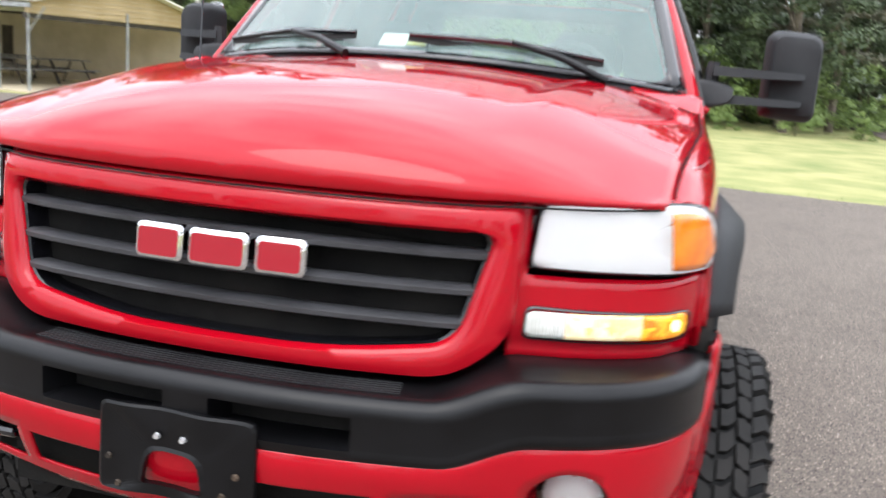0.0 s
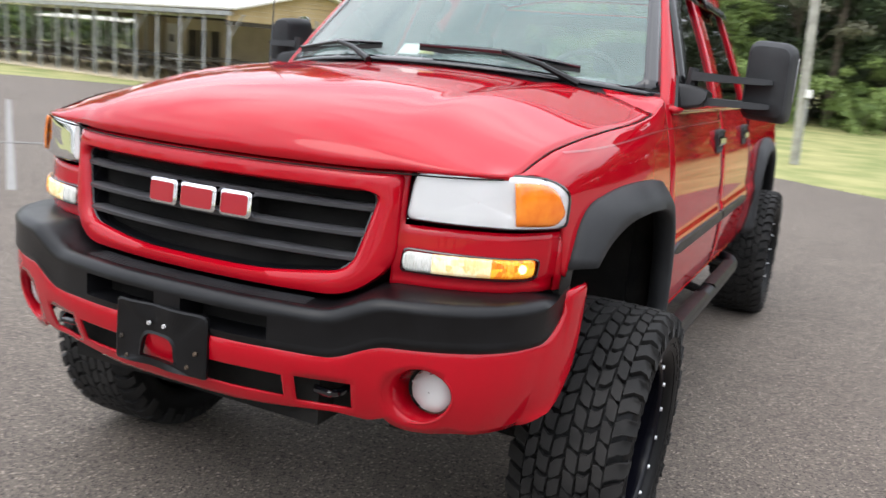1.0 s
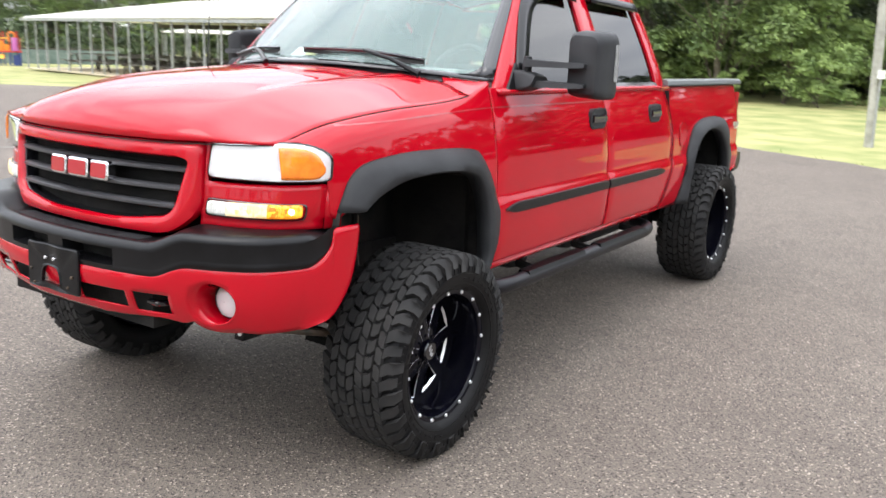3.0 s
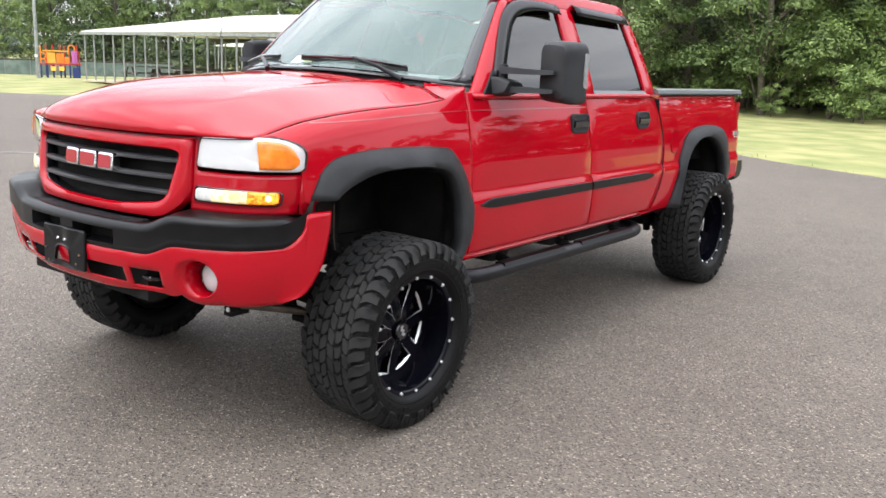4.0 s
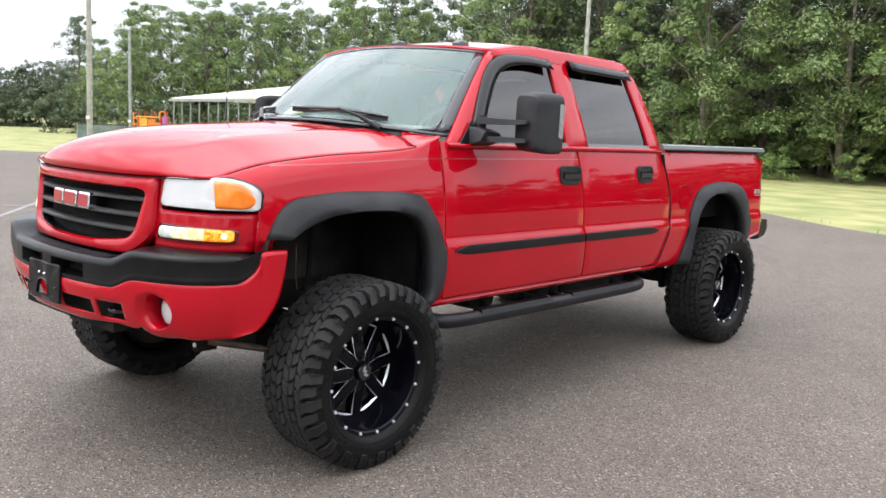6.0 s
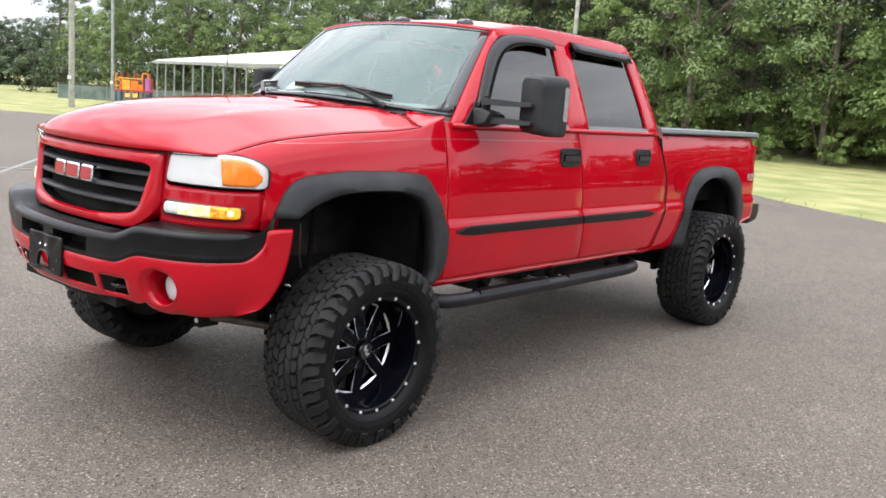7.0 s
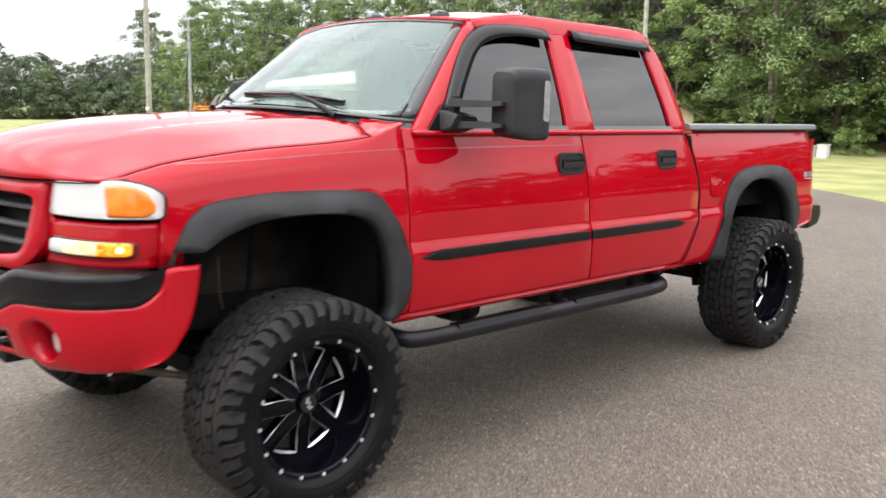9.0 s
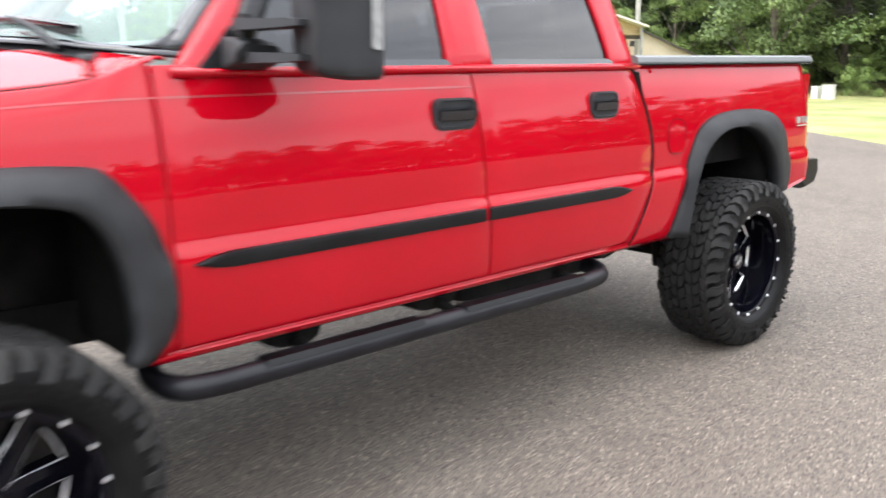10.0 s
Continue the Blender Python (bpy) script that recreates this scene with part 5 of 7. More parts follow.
# ---- side fittings ----
for s, nm in ((1, "left"), (-1, "right")):
    m = (lambda sh: sh) if s > 0 else (lambda sh: sh.mirrored())
    # body mouldings
    for y0, y1, tip in ((0.594, 1.732, 0), (1.755, 2.63, 1)):
        rings = []
        for i in range(21):
            t = i / 20
            y = y0 + (y1 - y0) * t
            k = min(1, (t / 0.09) ** 0.6) if tip == 0 else min(1, ((1 - t) / 0.12) ** 0.6)
            h = 0.026 * max(k, 0.06)
            x = 0.982
            rings.append([(x - 0.006, y, 0.948 - h), (x + 0.010, y, 0.948 - 0.85 * h), (x + 0.014, y, 0.948), (x + 0.010, y, 0.948 + 0.85 * h), (x - 0.006, y, 0.948 + h)])
        panel("side_moulding", m(Shape().loft(rings)), BLACK_PLASTIC, 40, 0)
    # door handles
    for y, w in ((1.619, 0.102), (2.470, 0.090)):
        o = dense(rounded([(y - w, 1.264), (y + w, 1.264), (y + w, 1.374), (y - w, 1.374)], 0.042, 7), 48)
        c = [(y, 1.322)] * 48
        X = lambda p, d: (side_x(9, 1.322) + d, p[0], p[1])
        base = Shape().loft([[X(p, -0.01) for p in o], [X(p, 0.014) for p in o], [X(p, 0.016) for p in between(o, c, 0.14)], [X(p, 0.011) for p in between(o, c, 0.2)], [X(p, 0.011) for p in between(o, c, 0.995)]], True, False)
        hp = panel("door_handle", m(base), FLARE_PLASTIC, 40, 0)
        grip = Shape().loft([[X((yy, zz), d) for zz, d in ((1.300, 0.008), (1.298, 0.020), (1.312, 0.027), (1.334, 0.025), (1.342, 0.012))] for yy in span(y - w * 0.82, y + w * 0.82, 7)])
        panel("grip", m(grip), GLOSS_BLACK, 40, 0, parent=hp)
    # window visors
    vis = Shape()
    path = resample([(0.79, 1.575), (0.91, 1.745), (1.04, 1.89), (1.18, 1.965), (1.40, 1.987), (1.645, 1.980)], 24)
    inn = resample([(0.855, 1.555), (0.98, 1.725), (1.10, 1.85), (1.225, 1.905), (1.42, 1.93), (1.645, 1.922)], 24)
    vis.loft([[(cab_x(a[1]) + 0.006, a[0], a[1]), (cab_x(a[1]) + 0.026, a[0] * 0.8 + b[0] * 0.2, a[1] * 0.8 + b[1] * 0.2), (cab_x(b[1]) + 0.030, b[0], b[1])] for a, b in zip(path, inn)], False, False)
    panel("window_visor", m(vis), VISOR, 50, 0.004)
    vis = Shape()
    vis.loft([[(cab_x(1.985) + 0.006, y, 1.992 - 0.022 * (y - 1.83)), (cab_x(1.975) + 0.028, y, 1.98 - 0.022 * (y - 1.83)), (cab_x(1.93) + 0.034, y, 1.932 - 0.022 * (y - 1.83))] for y in span(1.835, 2.525, 10)], False, False)
    panel("window_visor", m(vis), VISOR, 50, 0.004)
    # towing mirror
    head = Shape()
    pull = 0.0 if s > 0 else 0.14
    X0, X1, Z0, Z1 = (1.110, 1.284, 1.450, 1.764) if s > 0 else (1.03, 1.135, 1.475, 1.735)
    rings = []
    for y, k, dz in (((0.835, 0.70, 0), (0.841, 0.84, 0), (0.866, 0.94, 0), (0.94, 1.0, 0), (1.035, 1.0, 0), (1.045, 0.97, 0)) if s > 0 else ((0.800, 0.72, 0), (0.806, 0.86, 0), (0.83, 0.95, 0), (0.90, 1.0, 0), (0.985, 1.0, 0), (0.995, 0.97, 0))):
        cx, cz = (X0 + X1) / 2, (Z0 + Z1) / 2
        o = dense(rounded([(X0, Z0 + 0.01), (X1, Z0), (X1, Z1 - 0.01), (X0, Z1)], [0.03, 0.03, 0.05, 0.045], 6), 56)
        rings.append([(cx + (p[0] - cx) * k + 0.012 * (y - 0.9), y + 0.5 * pull + 0.10 * (1.2 - pull - p[0]), cz + (p[1] - cz) * k) for p in o])
    head.loft(rings, True, True)
    # the lighter plastic puts the sky's reflection into the mirror's colour
    mp = panel("mirror", m(head), FLARE_PLASTIC, 40, 0, label="extended black towing mirror")
    for zz in (1.603, 1.513):
        arm = Shape().loft([[(x, y + 0.03 * (x - 0.95), z) for y, z in ((yf, zz - 0.013 * k), (yf + 0.006, zz + 0.013 * k), (0.87, zz + 0.013 * k), (0.87, zz - 0.013 * k))] for x, yf, k in (((0.93, 0.775, 1.3), (1.10, 0.765, 1), (1.195, 0.765, 0.9), (1.225, 0.79, 0.6)) if s > 0 else ((0.93, 0.79, 1.2), (1.0, 0.79, 1), (1.08, 0.80, 1), (1.10, 0.81, 0.6)))])
        panel("arm", m(arm), FLARE_PLASTIC, 40, 0, parent=mp)
    foot = Shape().loft([[(x, y, z) for y, z in rounded([(0.745 - k * 0.2, 1.478 + k), (0.89 + k * 0.2, 1.474 + k), (0.885, 1.565 - k * 0.5), (0.765, 1.572 - k * 0.5)], 0.016, 4)] for x, k in ((0.885, 0.0), (0.935, 0.004), (0.985, 0.02), (1.0, 0.04))])
    panel("mirror_foot", m(foot), FLARE_PLASTIC, 40, 0, parent=mp)
    post = Shape().tube([(0.925, 0.82, 1.55), (0.93, 0.82, 1.632)], [0.026, 0.02], 8)
    panel("mirror_pivot", m(post), FLARE_PLASTIC, 40, 0, parent=mp)
    sail = Shape().loft([[(cab_x(z) + d, y, z) for y, z in ((0.68, 1.485), (0.90, 1.485), (0.90, 1.56), (0.80, 1.60))] for d in (-0.01, 0.012)])
    panel("mirror_sail", m(sail), BLACK_PLASTIC, None, 0, parent=mp)
    lensm = Shape().loft([[(X1 + 0.002 + d, y + 0.5 * pull + (0.055 if s > 0 else 0), z) for y, z in rounded([(0.938, 1.535), (0.972, 1.53), (0.975, 1.70), (0.942, 1.705)], 0.012, 4)] for d in (-0.02, 0.004)])
    panel("mirror_marker", m(lensm), MARKER_LENS, 40, 0, parent=mp, label="pale side marker lens")
    silver = Shape().loft([[(x, 1.0 + d + 0.5 * pull + (0.05 if s > 0 else 0) + 0.10 * (1.2 - pull - x), z) for x, z in rounded([(X0 + 0.02, 1.495), (X1 - 0.018, 1.495), (X1 - 0.018, 1.742), (X0 + 0.02, 1.748)], 0.03, 5)] for d in (-0.004, 0.003)])
    panel("mirror_glass", m(silver), CHROME, None, 0, parent=mp)
    # pinstripe
    stripe = Shape().grid(lambda y, v: (fender_x(y, 1.366 + 0.040 * step01(y, -0.55, 0.6) + 0.005 * v) + 0.0015, y, 1.366 + 0.040 * step01(y, -0.55, 0.6) + 0.005 * v), span(-0.44, 0.548, 26), [0, 1])
    panel("pinstripe", m(stripe), PINSTRIPE, None, 0)
    stripe2 = Shape().grid(lambda y, v: (side_x(9, 1.405 + 0.006 * v) + 0.0015, y, 1.405 + 0.006 * v + 0.006 * step01(y, 0.55, 2.7)), span(0.557, 1.72, 8), [0, 1])
    panel("pinstripe", m(stripe2), PINSTRIPE, None, 0)
    # fuel flap
    if s > 0:
        o = dense(rounded([(2.935, 1.075), (3.075, 1.075), (3.075, 1.235), (2.935, 1.235)], 0.055, 8), 40)
        flap = Shape().loft([[(side_x(9, p[1]) - 0.002, *p) for p in o], [(side_x(9, p[1]) + 0.0005, *p) for p in o]], True, True)
        panel("fuel_flap", flap, RED, 30, 0)
        groove = Shape()
        oi = [(3.005 + (p[0] - 3.005) * 0.96, 1.155 + (p[1] - 1.155) * 0.97) for p in o]
        groove.loft([[(side_x(9, p[1]) + 0.0012, *p) for p in o], [(side_x(9, p[1]) + 0.0012, *p) for p in oi]], True, False)
        panel("fuel_flap_gap", groove, DARK, None, 0)
    # tail badge: plain bars
    for yy, w in ((4.205, 0.045), (4.258, 0.022), (4.297, 0.030)):
        panel("tail_badge_bar", m(Shape().box((side_x(9, 1.15) - 0.002, yy, 1.172), (0.006, w * 0.8, 0.036))), MARKER_LENS, None, 0)
    panel("tail_badge_bar", m(Shape().box((side_x(9, 1.11) - 0.002, 4.248, 1.142), (0.006, 0.11, 0.006))), MILLED, None, 0)
    # step bar
    tube = Shape()
    pts = [(0.70, 0.58, 0.600), (0.84, 0.505, 0.585), (0.955, 0.52, 0.572), (1.0, 0.61, 0.568), (1.005, 0.9, 0.566), (1.005, 2.1, 0.566), (1.0, 2.34, 0.568), (0.965, 2.46, 0.572), (0.86, 2.505, 0.585), (0.70, 2.46, 0.600)]
    fine = []
    for a, b, c, d in zip([pts[0]] + pts, pts, pts[1:], pts[2:] + [pts[-1]]):
        for i in range(6):
            t = i / 6
            fine.append(tuple(0.5 * (2 * b[k] + (c[k] - a[k]) * t + (2 * a[k] - 5 * b[k] + 4 * c[k] - d[k]) * t * t + (3 * b[k] - a[k] - 3 * c[k] + d[k]) * t**3) for k in range(3)))
    fine.append(pts[-1])
    fine = [(x - 0.006, y, z + 0.024) for x, y, z in fine]
    tube.tube(fine, 0.037, 16)
    bar = panel("step_bar", m(tube), STEP_BLACK, 60, 0, label="black tubular side step")
    for y0, y1 in ((0.78, 1.40), (1.60, 2.27)):
        padd = Shape().loft([[(x, y, z) for x, z in ((0.962, 0.612), (0.970, 0.631), (1.024, 0.631), (1.032, 0.612))] for y in span(y0, y1, 5)])
        panel("step_pad", m(padd), BLACK_PLASTIC, 30, 0, parent=bar)
    for y in (0.98, 1.62, 2.30):
        br = Shape().tube([(0.64, y + 0.03, 0.66), (0.80, y + 0.02, 0.61), (0.965, y, 0.585)], [0.03, 0.026, 0.02], 8)
        panel("step_bracket", m(br), DARK, 40, 0, parent=bar)

# ---- cowl, wipers, roof lamps ----
cowl = Shape().grid(lambda u, v: Vector((0.86 * u, 0.235 + 0.20 * u * u + (0.085 + 0.14 * u * u) * v, 1.540 - 0.060 * abs(u) ** 2.2 + (0.023 + 0.012 * u * u) * v - 0.012 * math.sin(math.pi * v))), span(-0.80, 0.80, 21), [0, 0.3, 0.6, 1.0])
panel("cowl_cover", cowl, BLACK_PLASTIC, 40, 0.01)
for i in range(22):
    x = -0.66 + i * 0.063
    slot = Shape().box((x, 0.282 + 0.23 * (x / 0.86) ** 2, 1.543 - 0.050 * abs(x / 0.86) ** 2.2), (0.02, 0.035, 0.010), None)
    panel("cowl_louvre", slot, DARK, None, 0)


def wiper(base, elbow, tip_a, tip_b):
    arm = Shape().tube([base, Vector(base).lerp(elbow, 0.5) + Vector((0, 0, 0.012)), elbow], [0.014, 0.010, 0.007], 8)
    w = panel("wiper", arm, BLACK_PLASTIC, 40, 0, label="black wiper arm with rubber blade")
    a, b = Vector(tip_a), Vector(tip_b)
    blade = Shape().tube([a, a.lerp(b, 0.25) + Vector((0, 0, 0.008)), a.lerp(b, 0.5) + Vector((0, 0, 0.014)), a.lerp(b, 0.75) + Vector((0, 0, 0.008)), b], [0.006, 0.009, 0.012, 0.009, 0.006], 6)
    panel("blade", blade, GLOSS_BLACK, 40, 0, parent=w)
    strip = Shape().loft([[p + Vector((0, 0, -0.002)), p + Vector((0, -0.004, -0.02)), p + Vector((0, 0.004, -0.02))] for p in (a, a.lerp(b, 0.5), b)])
    panel("rubber", strip, RUBBER, None, 0, parent=w)


def on_screen(x, v, up=0.03):
    p = ws_point(x / (0.84 - 0.16 * v), v)
    return p + Vector((0, -0.4 * up, up))


wiper(on_screen(0.60, -0.06), on_screen(0.30, 0.09), on_screen(-0.02, 0.075), on_screen(0.58, 0.06))
wiper(on_screen(-0.20, -0.06), on_screen(-0.46, 0.09), on_screen(-0.76, 0.075), on_screen(-0.20, 0.075))
for x in (-0.46, 0.0, 0.46):
    y = 1.10 + 0.10 * (x / 0.7) ** 2
    base = Shape()
    z = roof_point(x / 0.7, 0.07)[2]
    base.loft([[(x + sx * k, y + sy * k2, z + h) for sx, sy in ((-0.028, -0.04), (0.028, -0.04), (0.028, 0.045), (-0.028, 0.045))] for k, k2, h in ((1, 1, -0.01), (1, 1, 0.006), (0.8, 0.7, 0.019), (0.5, 0.35, 0.024))])
    panel("roof_marker", base, GLOSS_BLACK, 30, 0, label="small dark roof marker lamp")
# door lock, antenna
ant = Shape().tube([(-0.775, 0.40, 1.47), (-0.785, 0.44, 1.87)], [0.0035, 0.002], 6)
panel("antenna", ant, GLOSS_BLACK, 40, 0)

# ---- cabin ----
dash = Shape().loft([[(x, y + 0.30 * (x / 0.84) ** 2 * (1 if y < 0.6 else 0.35), z - 0.03 * (x / 0.84) ** 2) for y, z in ((0.42, 1.30), (0.40, 1.50), (0.52, 1.535), (0.80, 1.515), (0.92, 1.46), (0.94, 1.25))] for x in span(-0.84, 0.84, 9)])
panel("dashboard", dash, DASH, 40, 0)
bin_ = Shape().loft([[(x, y, z) for y, z in ((0.66, 1.52), (0.70, 1.565), (0.86, 1.56), (0.93, 1.50))] for x in span(0.18, 0.62, 5)])
panel("instrument_hood", bin_, DASH, 40, 0)
ring = []
n = 28
for k in range(n + 1):
    a = 2 * math.pi * k / n
    ring.append(Vector((0.40, 1.05, 1.50)) + 0.19 * (math.cos(a) * Vector((1, 0, 0)) + math.sin(a) * Vector((0, 0.45, 0.89))))
wheel_ring = Shape().tube(ring, 0.014, 8, caps=False)
sw = panel("steering_wheel", wheel_ring, SEAT, 60, 0)
panel("steering_hub", Shape().box((0.40, 1.06, 1.49), (0.16, 0.05, 0.10), Matrix.Rotation(-0.45, 3, "X")).tube([(0.23, 1.05, 1.49), (0.57, 1.05, 1.49)], 0.014, 8), SEAT, 40, 0, parent=sw)
for sx in (-0.42, 0.42):
    for y in (1.45, 2.30):
        seat = Shape().loft([[(sx + x * k, y0, z) for x in (-0.25, 0.25)] + [(sx + x * k, y1, z) for x in (0.25, -0.25)] for z, y0, y1, k in ((0.95, y - 0.05, y + 0.22, 0.95), (1.25, y + 0.03, y + 0.22, 1.0), (1.50, y + 0.10, y + 0.23, 0.94), (1.56, y + 0.13, y + 0.22, 0.8))])
        sp = panel("seat_back", seat, SEAT, 40, 0)
        rest = Shape().loft([[(sx + x * k, y + 0.13 + d, z) for x, d in ((-0.13, 0), (0.13, 0), (0.13, 0.09), (-0.13, 0.09))] for z, k in ((1.585, 0.9), (1.61, 1.0), (1.70, 1.0), (1.735, 0.85))])
        panel("headrest", rest, SEAT, 40, 0, parent=sp)
rv = Shape().loft([[(x, y, z) for x, z in rounded([(-0.12, 1.84), (0.12, 1.84), (0.12, 1.905), (-0.12, 1.905)], 0.02, 4)] for y in (0.98, 1.01)])
rvm = panel("rear_view_mirror", rv, SEAT, 40, 0)
panel("mirror_stalk", Shape().tube([(0, 1.0, 1.90), (0, 0.95, 1.955)], 0.012, 6), SEAT, 40, 0, parent=rvm)
lining = Shape().grid(lambda u, v: Vector(roof_point(u * 0.97, v)) + Vector((0, 0.02, -0.035)), span(-1, 1, 9), span(0.03, 0.97, 8))
panel("headliner", lining, DASH, 40, 0.01)
trim = Shape().grid(lambda u, v: (u * (0.87 - 0.225 * max(0, (v - 0.5) / 0.5) ** 1.1), 2.745 - 0.075 * step01(v, 0.55, 0.63) - 0.045 * max(0, (v - 0.5) / 0.5), 0.70 + 1.22 * v), span(-1, 1, 15), span(0, 1, 17), lambda u, v: abs(u) < 0.74 and 0.66 < v < 0.93)
panel("rear_trim", trim, SEAT, 40, 0.01)
panel("cabin_floor", Shape().box((0, 1.65, 0.70), (1.78, 2.2, 0.05)), DARK, None, 0)
panel("firewall", Shape().box((0, 0.46, 1.03), (1.72, 0.03, 0.72)), DARK, None, 0)
stick = Shape().grid(lambda u, v: ws_point(u / 0.82, v, 0.006), span(-0.125, -0.035, 4), span(0.075, 0.155, 4))
st = panel("inspection_sticker", stick, WHITE, None, 0.002, label="white and yellow inspection stickers inside the glass")
stick2 = Shape().grid(lambda u, v: ws_point(u / 0.82, v, 0.006), span(-0.032, 0.03, 4), span(0.085, 0.16, 4))
panel("second_sticker", stick2, YELLOW, None, 0.002, parent=st)

# ---- under the truck ----
for s in (1, -1):
    frame_rail = Shape().loft([[(s * x, y, z) for x, z in ((0.40, 0.60 + k), (0.48, 0.60 + k), (0.48, 0.74 + k), (0.40, 0.74 + k))] for y, k in ((-0.78, 0.08), (0.5, 0.03), (2.7, 0.0), (3.3, 0.16), (4.4, 0.12))])
    panel("frame_rail", frame_rail, DARK, 40, 0)
    arm = Shape().tube([(s * 0.46, -0.14, 0.44), (s * 0.76, 0.0, 0.36)], [0.04, 0.035], 8).tube([(s * 0.46, 0.20, 0.44), (s * 0.76, 0.0, 0.36)], [0.04, 0.035], 8)
    panel("control_arm", arm, DARK, 40, 0)
    shock = Shape().tube([(s * 0.62, -0.06, 0.46), (s * 0.60, -0.02, 0.78)], 0.030, 10).tube([(s * 0.60, -0.02, 0.78), (s * 0.58, 0.02, 1.12)], 0.012, 8)
    panel("shock_absorber", shock, DARK, 40, 0)
    knuckle = Shape().box((s * 0.80, 0.0, 0.47), (0.10, 0.12, 0.36), taper=0.6)
    panel("steering_knuckle", knuckle, DARK, None, 0)
    line = Shape().tube([(s * 0.84, -0.28, 1.02), (s * 0.835, -0.275, 0.88), (s * 0.83, -0.26, 0.82)], 0.0028, 6)
    panel("brake_line", line, STEEL, 40, 0)
    rshock = Shape().tube([(s * 0.62, 3.42, 0.42), (s * 0.60, 3.30, 0.95)], 0.03, 8)
    panel("rear_shock", rshock, DARK, 40, 0)
    spring = Shape().loft([[(s * 0.56 + dx, y, z + dz) for dx, dz in ((-0.03, -0.03), (0.03, -0.03), (0.03, 0.03), (-0.03, 0.03))] for y, z in ((2.95, 0.70), (3.25, 0.56), (3.6, 0.50), (3.95, 0.58), (4.3, 0.72))])
    panel("leaf_spring", spring, DARK, 40, 0)
    hang = Shape().box((s * 0.56, 2.95, 0.66), (0.07, 0.10, 0.22)).disc((s * 0.52, 2.95, 0.58), (s, 0, 0), 0.045, 0.09, 14)
    panel("spring_hanger", hang, STEEL, 40, 0)
    for y in (1.0, 1.62):
        mount = Shape().loft([[(s * x, yy, z) for x, yy in rounded([(0.50, y - 0.12 * k), (0.84, y - 0.12 * k), (0.84, y + 0.13 * k), (0.50, y + 0.13 * k)], 0.04, 4)] for z, k in ((0.585, 0.62), (0.60, 0.85), (0.66, 1.0), (0.70, 1.0))])
        panel("body_mount", mount, DARK, 40, 0)
    dropb = Shape().box((s * 0.47, -0.50, 0.590), (0.05, 0.10, 0.16), taper=0.8).disc((s * 0.49, -0.52, 0.545), (0, -1, 0), 0.018, 0.04, 12)
    panel("drop_bracket", dropb, DARK, 40, 0)
    panel("bracket_bolt", Shape().disc((s * 0.49, -0.555, 0.545), (0, -1, 0), 0.011, 0.012, 6), RIVET, None, 0)
    panel("torsion_bar", Shape().tube([(s * 0.50, -0.50, 0.555), (s * 0.72, -0.20, 0.50)], 0.017, 8), STEEL, 40, 0)
cross = Shape().box((0, -0.18, 0.50), (0.94, 0.08, 0.08)).box((0, 0.28, 0.46), (0.98, 0.09, 0.10))
panel("crossmember", cross, DARK, None, 0)
panel("skid_bar", Shape().tube([(-0.40, -0.50, 0.555), (0.40, -0.50, 0.555)], 0.016, 8).box((0, -0.42, 0.66), (0.9, 0.34, 0.03)), DARK, None, 0)
axle = Shape().tube([(-0.80, 3.61, 0.468), (-0.2, 3.61, 0.468)], 0.05, 12).tube([(0.2, 3.61, 0.468), (0.80, 3.61, 0.468)], 0.05, 12).tube([(-0.22, 3.61, 0.468), (-0.12, 3.61, 0.468), (0.0, 3.61, 0.468), (0.12, 3.61, 0.468), (0.22, 3.61, 0.468)], [0.06, 0.13, 0.16, 0.13, 0.06], 14)
panel("rear_axle", axle, DARK, 40, 0)
panel("drive_shaft", Shape().tube([(0, 1.3, 0.62), (0, 3.45, 0.45)], 0.045, 10), DARK, 40, 0)
panel("front_differential", Shape().tube([(-0.76, 0.0, 0.45), (-0.2, 0.0, 0.5), (0.0, 0.0, 0.52), (0.2, 0.0, 0.5), (0.76, 0.0, 0.45)], [0.03, 0.04, 0.14, 0.04, 0.03], 12), DARK, 40, 0)
panel("engine_block", Shape().box((0, -0.1, 0.98), (0.80, 1.2, 0.62)), DARK, None, 0)
panel("gearbox", Shape().tube([(0, 0.45, 0.72), (0, 0.8, 0.68), (0, 1.3, 0.62)], [0.2, 0.16, 0.11], 12), DARK, 40, 0)
panel("exhaust_pipe", Shape().tube([(-0.35, 0.7, 0.60), (-0.35, 1.4, 0.58), (-0.35, 2.6, 0.60), (-0.4, 3.2, 0.76), (-0.55, 4.2, 0.62)], 0.035, 10), STEEL, 40, 0)
panel("fuel_tank", Shape().loft([[(x, y, z) for x, y in rounded([(0.52, 1.75), (0.84, 1.75), (0.84, 2.60), (0.52, 2.60)], 0.06, 4)] for z in (0.58, 0.60, 0.72)]), DARK, 40, 0)
panel("underbody", Shape().box((0, 3.63, 0.97), (1.0, 1.6, 0.05)), DARK, None, 0)


# ---- ground ----
def field_z(x):
    """The grass falls away gently to the west."""
    return -0.03 - 0.55 * min(max((-x - 25) / 75, 0.0), 1.0)


